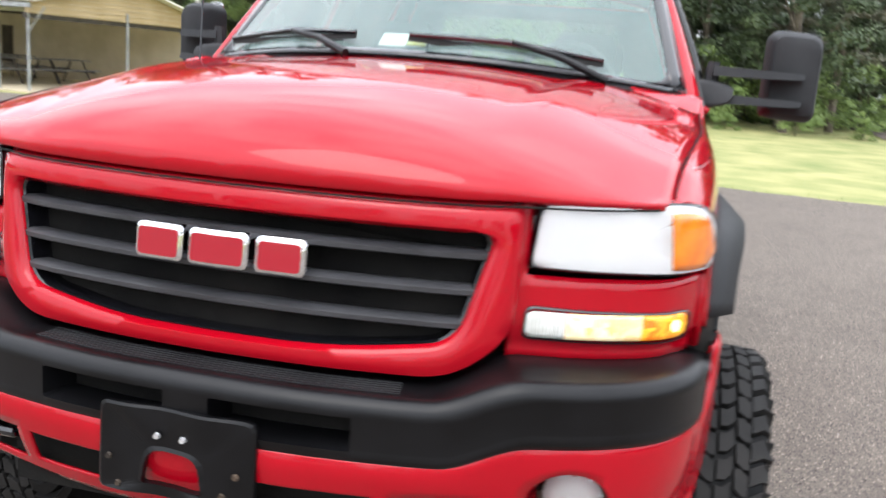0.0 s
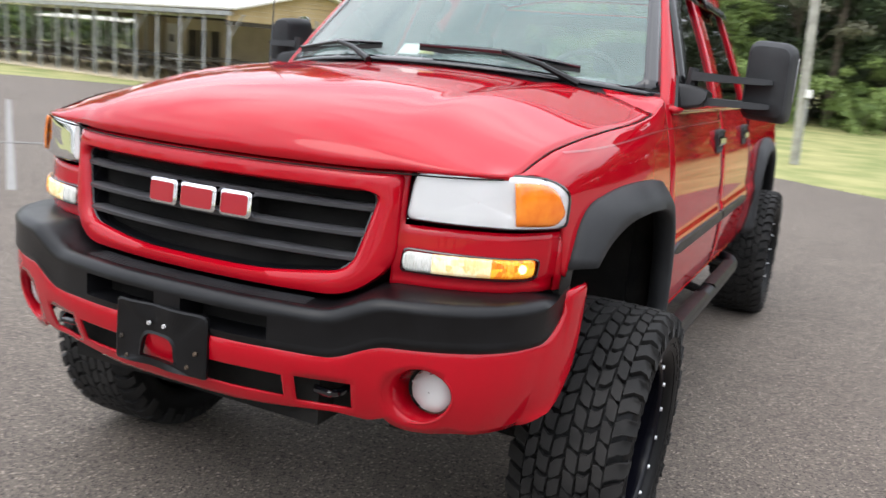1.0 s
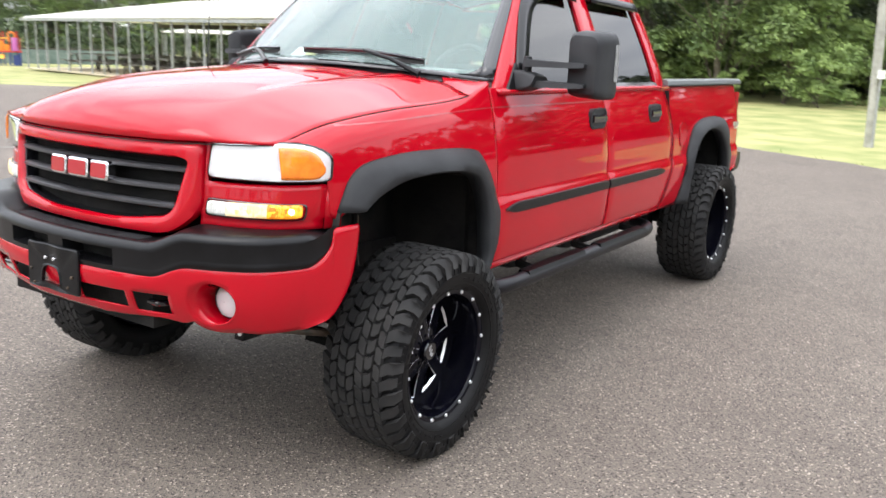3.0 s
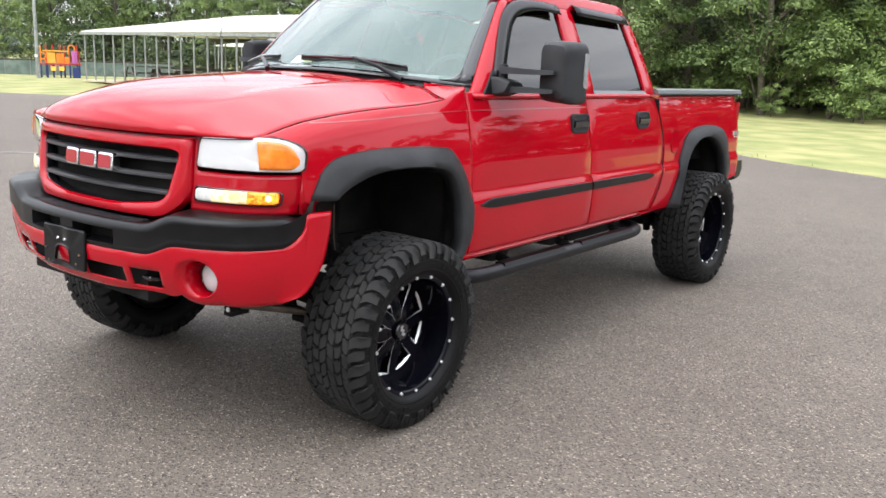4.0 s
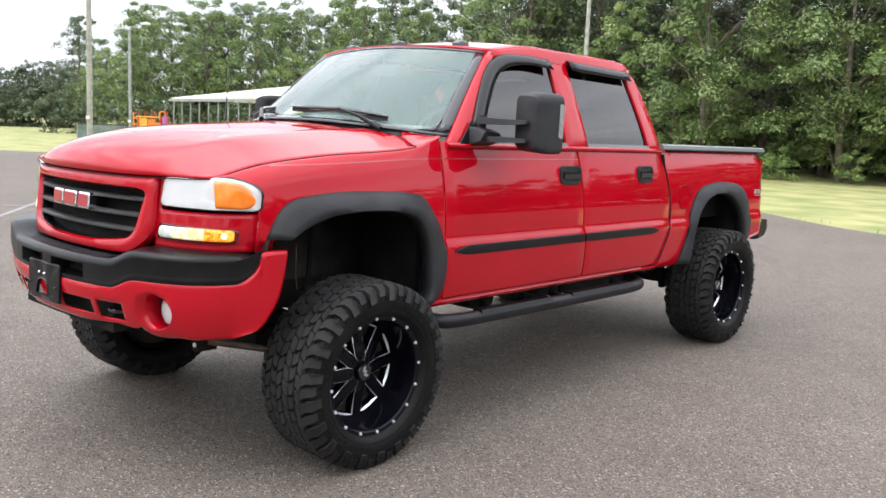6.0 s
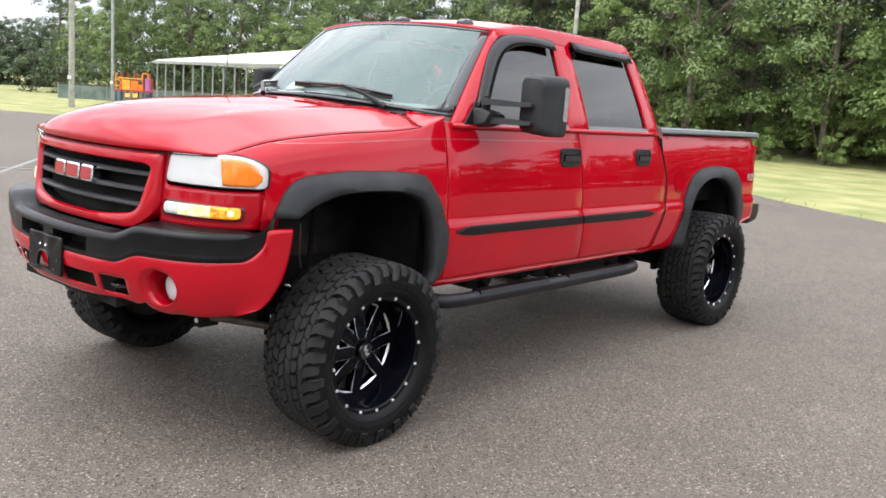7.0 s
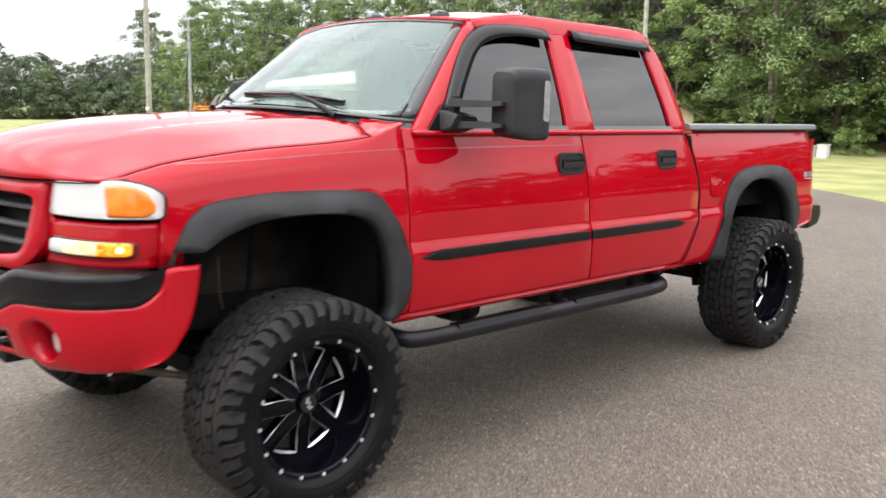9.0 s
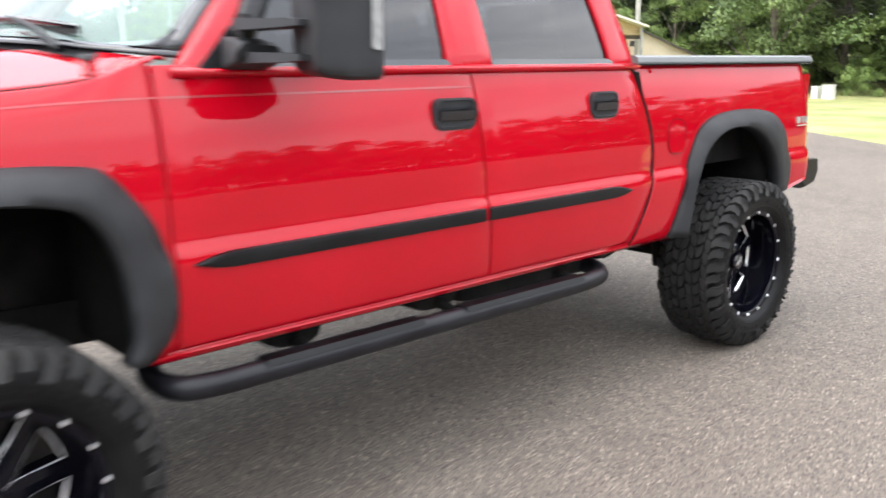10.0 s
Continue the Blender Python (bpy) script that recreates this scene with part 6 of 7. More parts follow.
turf = Shape().grid(lambda x, y: (x, y, field_z(x)), [-900, -300] + span(-104, -25, 24) + [-24, 60, 300, 900], [-900, -300, -100, 0, 100, 300, 900])
ground = part("ground", turf.mesh("ground", GRASS, 60))
tagged(ground, "mown yellow-green grass field reaching the trees", "grass", kind="structure")
rnd = random.Random(11)
edge_pts = [(-32, -60), (-31.5, 2), (-31, 9), (-25.5, 12.4), (-21, 15.2), (-16.5, 16.8), (-9, 17.2), (-4.1, 15.7), (-1.3, 13.6), (0.4, 12.8), (2.0, 11.7), (5.5, 11.4), (8, 16), (10, 43), (26, 55.5), (43, 51.5), (56, 40), (61.5, 20), (61.5, -60)]
lot_edge = []
for a, b in zip(edge_pts, edge_pts[1:]):
    n = max(2, int(math.dist(a, b) / 0.5))
    lot_edge += [(a[0] + (b[0] - a[0]) * i / n + rnd.uniform(-0.05, 0.05), a[1] + (b[1] - a[1]) * i / n + rnd.uniform(-0.05, 0.05)) for i in range(n)]
lot_edge.append(edge_pts[-1])
sheet_bm = bmesh.new()
sheet_bm.faces.new([sheet_bm.verts.new((x, y, 0)) for x, y in lot_edge])
bmesh.ops.triangulate(sheet_bm, faces=sheet_bm.faces[:])
lot_me = bpy.data.meshes.new("road")
sheet_bm.normal_update()
sheet_bm.to_mesh(lot_me)
sheet_bm.free()
lot_me.materials.append(ASPHALT)
lot_me.shade_smooth()
lot = part("road", lot_me)
tagged(lot, "grey worn asphalt car park with pale chippings", "asphalt", kind="structure")


def painted_line(a, b, w=0.085, lift=0.004):
    a, b = Vector((*a, 0)), Vector((*b, 0))
    d = (b - a).normalized()
    s = Vector((-d.y, d.x, 0)) * w / 2
    up = Vector((0, 0, lift))
    strip = Shape().grid(lambda t, k: a.lerp(b, t) + s * k + up, span(0, 1, 31), [1, -1])
    ob = part("parking_line", strip.mesh("parking_line", PAINT_LINE))
    return tagged(ob, "worn white painted parking line on asphalt", "parking line", "parking lines", "structure")


painted_line((-7.0, 0.55), (-12.2, 4.4))
painted_line((-5.7, 2.95), (-14.2, 9.5))
painted_line((-13.4, -0.2), (-7.8, 6.06), 0.085, 0.008)
painted_line((-13.0, 1.6), (-15.9, 3.9))

# loose chippings near the truck
chips = Shape()
for i in range(900):
    x, y = rnd.uniform(-3.5, 5.0), rnd.uniform(-2.4, 9.0)
    r = rnd.uniform(0.002, 0.0055)
    a = rnd.uniform(0, 6.28)
    pts = [(x + r * k * math.cos(a + t), y + r * k * math.sin(a + t), 0.0) for t, k in ((0, 1.2), (1.9, 0.9), (4.1, 1.0))]
    chips.add(pts + [(x, y, r * 0.9)], [(0, 1, 3), (1, 2, 3), (2, 0, 3)])
CHIP = varied(material("pale_chipping", (0.35, 0.33, 0.3), 0.7), (0.22, 0.20, 0.18), (0.5, 0.48, 0.44), 3.0, island=0.5)
tagged(part("loose_chippings", chips.mesh("loose_chippings", CHIP)), "pale loose stone chippings scattered on the asphalt", "chippings", kind="stuff")

# ragged grass along the lot's edge
tufts = Shape()
for k in range(3200):
    i = rnd.randrange(len(lot_edge) - 1)
    a, b = lot_edge[i], lot_edge[i + 1]
    if a[1] < -12:
        continue
    t = rnd.random()
    off = abs(rnd.gauss(0, 0.28))
    d = Vector((b[0] - a[0], b[1] - a[1], 0)).normalized()
    nrm = Vector((-d.y, d.x, 0))
    p = Vector((a[0] + (b[0] - a[0]) * t, a[1] + (b[1] - a[1]) * t, -0.03)) + nrm * (off - 0.05)
    h, w, ang = rnd.uniform(0.004, 0.024), rnd.uniform(0.006, 0.013), rnd.uniform(0, 6.28)
    side = Vector((math.cos(ang), math.sin(ang), 0)) * w
    tip = p + Vector((rnd.uniform(-0.04, 0.04), rnd.uniform(-0.04, 0.04), h + 0.03))
    tufts.add([p - side, p + side, tip], [(0, 1, 2)])
tagged(part("grass_tufts", tufts.mesh("grass_tufts", BLADE)), "ragged grass blades along the asphalt edge", "grass", kind="stuff")


# ---- poles ----
def pole(at, height, r, lean, box_z, name, label, lamp_arms=0):
    t = thing(name, label, "pole", (*at, field_z(at[0])))
    top = Vector((lean * height, 0, height))
    part("shaft", Shape().tube([(0, 0, -0.1), top * 0.33, top * 0.66, top], [r, r * 0.93, r * 0.85, r * 0.74], 14).mesh("shaft", WOOD_POLE if not lamp_arms else GALV, 40), t)
    if box_z:
        bx = part("meter_box", Shape().box((r * 0.6, -r * 0.9, box_z), (0.14, 0.12, 0.16), taper=0.9).mesh("meter_box", WHITE_PAINT), t)
        part("conduit", Shape().tube([(r * 0.6, -r * 0.9, 0), (r * 0.6, -r * 0.9, box_z)], 0.02, 8).mesh("conduit", GALV, 40), t)
    for s in range(lamp_arms):
        d = Vector(((0.75, 0.5), (-0.8, -0.45))[s]).normalized()
        arm = [top, top + Vector((d.x * 0.3, d.y * 0.3, 0.06 + 0.12 * (s == 0))), top + Vector((d.x * 0.7, d.y * 0.7, 0.06 + 0.30 * (s == 0)))]
        a = part("lamp_arm", Shape().tube(arm, [0.035, 0.03, 0.03], 8).mesh("lamp_arm", GALV, 40), t)
        part("lamp_head", Shape().tube([arm[-1], arm[-1] + Vector((d.x * 0.3, d.y * 0.3, 0.03)), arm[-1] + Vector((d.x * 0.55, d.y * 0.55, 0.0))], [0.04, 0.08, 0.045], 10).mesh("lamp_head", WHITE_PAINT, 40), a)
    return t


pole((-35.9, 16.2), 12.0, 0.135, 0.02, 1.35, "utility_pole", "weathered wooden utility pole standing on the grass")
pole((-43.5, 22.2), 6.3, 0.10, 0.0, 1.2, "street_lamp", "grey two-armed lamp post behind the grass", 2)
pole((-15.0, 25.6), 10.0, 0.09, 0.0, 0, "utility_pole", "slim pale grey pole standing behind the truck")
pole((0.318, 16.3), 9.5, 0.095, -0.035, 1.42, "utility_pole", "weathered wooden utility pole with a white box on the grass")


# ---- picnic shelter ----
SHELTER_AT = pose(-25.93, 23.15, 0, 0, 0, -9)


def by_shelter(x, y, turn=0.0):
    return SHELTER_AT @ pose(1.5 * x, 0.72 * y, 0.02, 0, 0, turn)


shelter = thing("picnic_shelter", "long open picnic shelter with white metal roof and thin posts", "shelter", SHELTER_AT)
SX0, SX1, SY0, SY1, EZ, RZ, HIP = -11.1, 11.1, -3.64, 3.64, 2.30, 3.14, 8.9


def sheet(name, quad, mat, t, parent, label=""):
    a, b, c, d = (Vector(p) for p in quad)
    n = (b - a).cross(d - a).normalized() * t
    me = mesh_of(name, [a, b, c, d, a + n, b + n, c + n, d + n], [(0, 1, 2, 3), (7, 6, 5, 4), (0, 4, 5, 1), (1, 5, 6, 2), (2, 6, 7, 3), (3, 7, 4, 0)], mat)
    return part(name, me, parent, label)


sheet("roof_slope", [(SX0, SY0, EZ), (SX1 + 0.3, SY0, EZ + 0.06), (SX1 + 0.3, 0, RZ), (SX0 + HIP, 0, RZ)], METAL_ROOF, 0.06, shelter)
sheet("roof_slope", [(SX1 + 0.3, SY1, EZ), (SX0, SY1, EZ), (SX0 + HIP, 0, RZ), (SX1 + 0.3, 0, RZ)], METAL_ROOF, 0.06, shelter)
part("roof_end", mesh_of("roof_end", [(SX0, SY1, EZ), (SX0, SY0, EZ), (SX0 + HIP, 0, RZ)], [(0, 1, 2)], METAL_ROOF), shelter)
for i in range(56):
    x = SX0 + 0.4 + i * 0.39
    v = max(0.0, (HIP - (x - SX0)) / HIP)
    top = Vector((x, SY0 * v, RZ - (RZ - EZ) * v + 0.065))
    part("roof_seam", Shape().tube([(x, SY0, EZ + 0.065), top], 0.018, 5).mesh("roof_seam", METAL_ROOF), shelter)
part("fascia", Shape().box(((SX0 + SX1) / 2, SY0 - 0.02, EZ - 0.05), (SX1 - SX0 + 0.3, 0.05, 0.12)).mesh("fascia", GALV), shelter)
part("gable", mesh_of("gable", [(SX1, SY0, EZ - 0.25), (SX1, SY1, EZ - 0.25), (SX1, SY1, EZ), (SX1, 0, RZ - 0.03), (SX1, SY0, EZ), (SX1 - 0.08, SY0, EZ - 0.25), (SX1 - 0.08, SY1, EZ - 0.25), (SX1 - 0.08, SY1, EZ), (SX1 - 0.08, 0, RZ - 0.03), (SX1 - 0.08, SY0, EZ)],
                      [(0, 1, 2, 3, 4), (9, 8, 7, 6, 5), (0, 5, 6, 1), (1, 6, 7, 2), (2, 7, 8, 3), (3, 8, 9, 4), (4, 9, 5, 0)], TAN_SIDING), shelter, "tan boarded gable end")
for k in range(9):
    z = EZ - 0.2 + 0.14 * k
    half = (SY1 - SY0) / 2 * min(1.0, (RZ - z) / (RZ - EZ))
    if half > 0.3:
        part("gable_board", Shape().box((SX1 + 0.012, -0.05, z), (0.024, 2 * half - 0.1, 0.012)).mesh("gable_board", CREAM_WALL), shelter)
post_me = Shape().tube([(0, 0, 0), (0, 0, EZ)], 0.042, 8).mesh("post", GALV, 40)
brace_me = Shape().tube([(0, 0, EZ - 0.75), (0.6, 0, EZ - 0.08)], 0.025, 6).mesh("brace", GALV, 40)
for i in range(21):
    x = SX0 + 0.12 + i * (SX1 - SX0 - 0.2) / 20
    part("post", post_me, shelter, "", (x, SY0 + 0.1, 0))
    part("post", post_me, shelter, "", (x + 0.25, SY1 - 0.2, 0))
    if i in (5, 12, 20):
        part("post", post_me, shelter, "", (x + 0.1, 0.0, 0))
for i in (16, 18, 20):
    part("brace", brace_me, shelter, "", (SX0 + 0.12 + i * (SX1 - SX0 - 0.2) / 20, SY0 + 0.1, 0))
part("tie_beam", Shape().box((0, SY1 - 0.2, EZ - 0.1), (SX1 - SX0, 0.08, 0.18)).box((SX1 - 0.1, 0, EZ - 0.3), (0.1, SY1 - SY0, 0.16)).mesh("tie_beam", DARK_TIMBER), shelter)
part("slab", Shape().box((0, 0, -0.005), (SX1 - SX0 + 0.4, SY1 - SY0, 0.05)).mesh("slab", CREAM_WALL), shelter)
kitchen = Shape().box((5.2, SY1 - 0.55, 1.1), (11.6, 0.16, 2.16)).box((-0.55, SY1 - 1.3, 1.1), (0.16, 1.4, 2.16))
part("back_wall", kitchen.mesh("back_wall", CREAM_WALL), shelter, "cream painted back wall")
part("wall_door", Shape().box((0.0, SY1 - 0.65, 1.0), (0.7, 0.06, 1.9)).mesh("wall_door", WHITE_PAINT), shelter, "white door with a small dark pane")
part("door_pane", Shape().box((0.05, SY1 - 0.69, 1.35), (0.22, 0.03, 0.3)).mesh("door_pane", DARK_TIMBER), shelter)
for x in (1.35, 2.0, 2.75):
    part("serving_hatch", Shape().box((x, SY1 - 0.65, 1.1), (0.5, 0.06, 1.3)).mesh("serving_hatch", DARK_TIMBER), shelter)


def picnic_table():
    t = thing("picnic_table", "weathered grey picnic table with benches under the shelter", "picnic table", (0, 0, 0), "tables under the shelter")
    for y in (-0.28, -0.09, 0.09, 0.28):
        part("plank", Shape().box((0, y, 0.74), (1.8, 0.17, 0.04)).mesh("plank", TABLE_WOOD), t)
    for y in (-0.72, 0.72):
        part("bench", Shape().box((0, y, 0.44), (1.8, 0.26, 0.04)).mesh("bench", TABLE_WOOD), t)
    for x in (-0.65, 0.65):
        leg = Shape().tube([(x, -0.62, 0.0), (x, -0.25, 0.72)], 0.035, 6).tube([(x, 0.62, 0.0), (x, 0.25, 0.72)], 0.035, 6).box((x, 0, 0.40), (0.05, 1.6, 0.08))
        part("leg_frame", leg.mesh("leg_frame", DARK_TIMBER, 40), t)
    return t


table = picnic_table()
spots = [(-5.4 + 1.75 * i, -2.7 + 1.9 * j + 0.2 * (i % 2)) for j in range(3) for i in range(7)]
table.matrix_basis = by_shelter(*spots[0], 90)
for i, (x, y) in enumerate(spots[1:]):
    m = by_shelter(x, y, 90 + (i % 3) * 4 - 4)
    copy_thing(table, m).matrix_basis = m

# low white shed roof behind the shelter
lean_to = thing("lean_to", "small open lean-to with a white roof on posts", "lean-to", pose(-40.5, 35.6, 0, 0, 0, 14.5))
part("lean_to_roof", Shape().box((0, 0, 2.05), (6.0, 2.2, 0.08), Matrix.Rotation(0.08, 3, "X")).mesh("lean_to_roof", METAL_ROOF), lean_to)
for x in (-2.8, -1.0, 1.0, 2.8):
    part("lean_to_post", Shape().tube([(x, -0.9, 0), (x, -0.9, 2.0)], 0.05, 8).mesh("lean_to_post", GALV, 40), lean_to)

# ---- playground ----
play = thing("playground_tower", "orange and purple playground climbing frame on blue legs by a fence", "playground", pose(-44.65, 24.1, -0.17, 0, 0, 60.5))
for x, y, top, mat in ((-0.95, -0.35, 1.75, PLAY_ORANGE), (-0.68, 0.35, 1.82, PLAY_RED), (-0.62, -0.38, 1.55, PLAY_ORANGE), (-0.32, 0.35, 1.84, PLAY_RED), (0.06, -0.38, 1.84, PLAY_RED), (0.27, 0.35, 1.82, PLAY_RED), (0.55, -0.38, 1.55, PLAY_RED), (0.95, 0.35, 1.86, PLAY_RED), (1.05, -0.38, 1.5, PLAY_RED)):
    part("upright", Shape().tube([(x, y, 0.74), (x, y, top)], 0.032, 8).mesh("upright", mat, 40), play)
    part("leg", Shape().tube([(x, y, -0.12), (x, y, 0.74)], 0.045, 8).mesh("leg", PLAY_BLUE, 40), play)
part("deck", Shape().box((0.05, 0, 0.76), (2.15, 0.85, 0.07)).mesh("deck", PLAY_RED), play)
part("side_panel", Shape().box((-0.40, -0.40, 1.10), (0.42, 0.05, 0.58)).mesh("side_panel", PLAY_YELLOW), play)
part("side_panel", Shape().box((0.05, -0.40, 1.08), (0.40, 0.05, 0.56)).mesh("side_panel", PLAY_ORANGE), play)
part("side_panel", Shape().box((0.40, -0.40, 0.98), (0.26, 0.05, 0.34)).mesh("side_panel", PLAY_ORANGE), play)
part("climber", Shape().tube([(-0.85 + 0.16 * math.cos(a), -0.5, 0.85 + 0.055 * a + 0.10 * math.sin(a)) for a in span(0, 9.5, 26)], 0.03, 6).mesh("climber", PLAY_ORANGE, 40), play)
part("canopy_rail", Shape().box((-0.18, -0.42, 1.48), (1.35, 0.06, 0.07)).mesh("canopy_rail", PLAY_YELLOW), play)
part("tube_wall", Shape().disc((0.80, -0.42, 0.80), (0, 0, 1), 0.15, 0.72, 16).mesh("tube_wall", PLAY_PURPLE, 40), play)
part("arch_rail", Shape().tube([(0.50, -0.42, 1.3)] + [(0.66 - 0.16 * math.cos(a), -0.42, 1.66 + 0.16 * math.sin(a)) for a in span(0, math.pi, 10)] + [(0.82, -0.42, 1.5)], 0.038, 8).mesh("arch_rail", PLAY_ORANGE, 40), play)
part("lower_panel", Shape().box((0.88, -0.36, 0.27), (0.40, 0.05, 0.62)).mesh("lower_panel", PLAY_BLUE), play)
for x in (-0.32, 0.10):
    part("slide_end", Shape().loft([[(x + dx, -0.45 - 0.5 * t, 0.62 - 0.22 * t + h) for dx, h in ((-0.14, 0.08), (-0.11, 0.0), (0.11, 0.0), (0.14, 0.08))] for t in span(0, 1, 5)], False, False).mesh("slide_end", PLAY_YELLOW, 40), play)

fence = thing("fence", "low green screened chain-link fence across the grass", "fence", pose(-50.5, 22.3, field_z(-50.5), 0, 0, -27.5))
for i in range(9):
    y = i * 1.4
    part("fence_post", Shape().tube([(0, y, 0), (0, y, 0.98)], 0.03, 6).mesh("fence_post", GALV, 40), fence)
    if i < 8:
        part("fence_screen", Shape().box((0.03, y + 0.70, 0.46), (0.02, 1.35, 0.84)).mesh("fence_screen", FENCE_GREEN), fence)
part("top_rail", Shape().tube([(0, 0, 0.93), (0, 11.2, 0.93)], 0.045, 6).mesh("top_rail", DARK_TIMBER, 40), fence)

# ---- far shed and boxes ----
shed = thing("shed", "small tan shed with a shallow gable roof by the trees", "shed", pose(-18.06, 28.42, 0, 0, 0, 33.9) @ Matrix.Diagonal((0.82, 0.82, 1.05, 1)))
part("shed_wall", Shape().box((0, 0, 0.65), (7.2, 3.4, 1.3)).mesh("shed_wall", CREAM_WALL), shed)
part("shed_gable", mesh_of("shed_gable", [(-3.6, -1.7, 1.3), (3.6, -1.7, 1.3), (0, -1.7, 2.62), (-3.6, 1.7, 1.3), (3.6, 1.7, 1.3), (0, 1.7, 2.62)], [(0, 1, 2), (5, 4, 3), (0, 3, 4, 1)], CREAM_WALL), shed)
sheet("shed_roof", [(3.9, -2.0, 1.19), (3.9, 2.0, 1.19), (0, 2.0, 2.64), (0, -2.0, 2.64)], DARK_TIMBER, 0.07, shed)
sheet("shed_roof", [(0, -2.0, 2.64), (0, 2.0, 2.64), (-3.9, 2.0, 1.19), (-3.9, -2.0, 1.19)], DARK_TIMBER, 0.07, shed)
part("shed_vent", Shape().box((1.0, -1.72, 1.72), (0.42, 0.04, 0.2)).mesh("shed_vent", DARK_TIMBER), shed)


def utility_box(x, y, w, h):
    t = thing("utility_box", "small white utility box on the grass by the trees", "utility box", (x, y, -0.03), "utility boxes")
    part("cabinet_body", Shape().box((0, 0, h / 2), (w, 0.3, h), taper=0.94).mesh("cabinet_body", WHITE_PAINT), t)
    part("cabinet_lid", Shape().box((0, 0, h + 0.015), (w * 1.04, 0.34, 0.03)).mesh("cabinet_lid", WHITE_PAINT), t)


utility_box(-9.05, 27.6, 0.32, 0.42)
utility_box(-9.5, 27.7, 0.20, 0.36)


# ---- trees ----
def leaves_mesh(name, clumps, per, size, mat, seed, flat_bias=0.5):
    """Small pointed leaves on the shells of clumps (x, y, z, radius, squash)."""
    g = np.random.default_rng(seed)
    c = np.repeat(np.array([k[:3] for k in clumps]), per, axis=0)
    r = np.repeat(np.array([k[3] for k in clumps]), per)
    q = np.repeat(np.array([k[4] for k in clumps]), per)
    n = len(c)
    d = g.normal(size=(n, 3))
    d /= np.linalg.norm(d, axis=1)[:, None]
    d[:, 2] = np.where(d[:, 2] < -0.35, -d[:, 2], d[:, 2])
    rad = r * g.uniform(0.45, 1.12, n)
    p = c + d * rad[:, None] * np.stack([np.ones(n), np.ones(n), q], axis=1)
    nrm = d * 1.15 + g.normal(size=(n, 3)) * 0.38 + np.array([0, 0, flat_bias])
    nrm /= np.linalg.norm(nrm, axis=1)[:, None]
    t = np.cross(nrm, g.normal(size=(n, 3)))
    t /= np.linalg.norm(t, axis=1)[:, None]
    b = np.cross(nrm, t)
    s = size * g.uniform(0.6, 1.35, n)[:, None]
    v = np.stack([p - t * s - b * s * 0.55, p - t * s * 0.8 + b * s * 0.55, p + t * s - nrm * s * 0.2], axis=1).reshape(-1, 3)
    me = bpy.data.meshes.new(name)
    f = np.arange(3 * n)
    me.vertices.add(3 * n)
    me.vertices.foreach_set("co", v.ravel())
    me.loops.add(3 * n)
    me.loops.foreach_set("vertex_index", f.ravel())
    me.polygons.add(n)
    me.polygons.foreach_set("loop_start", np.arange(0, 3 * n, 3))
    me.polygons.foreach_set("loop_total", np.full(n, 3))
    me.update(calc_edges=True)
    me.validate()
    me.materials.append(mat)
    return me


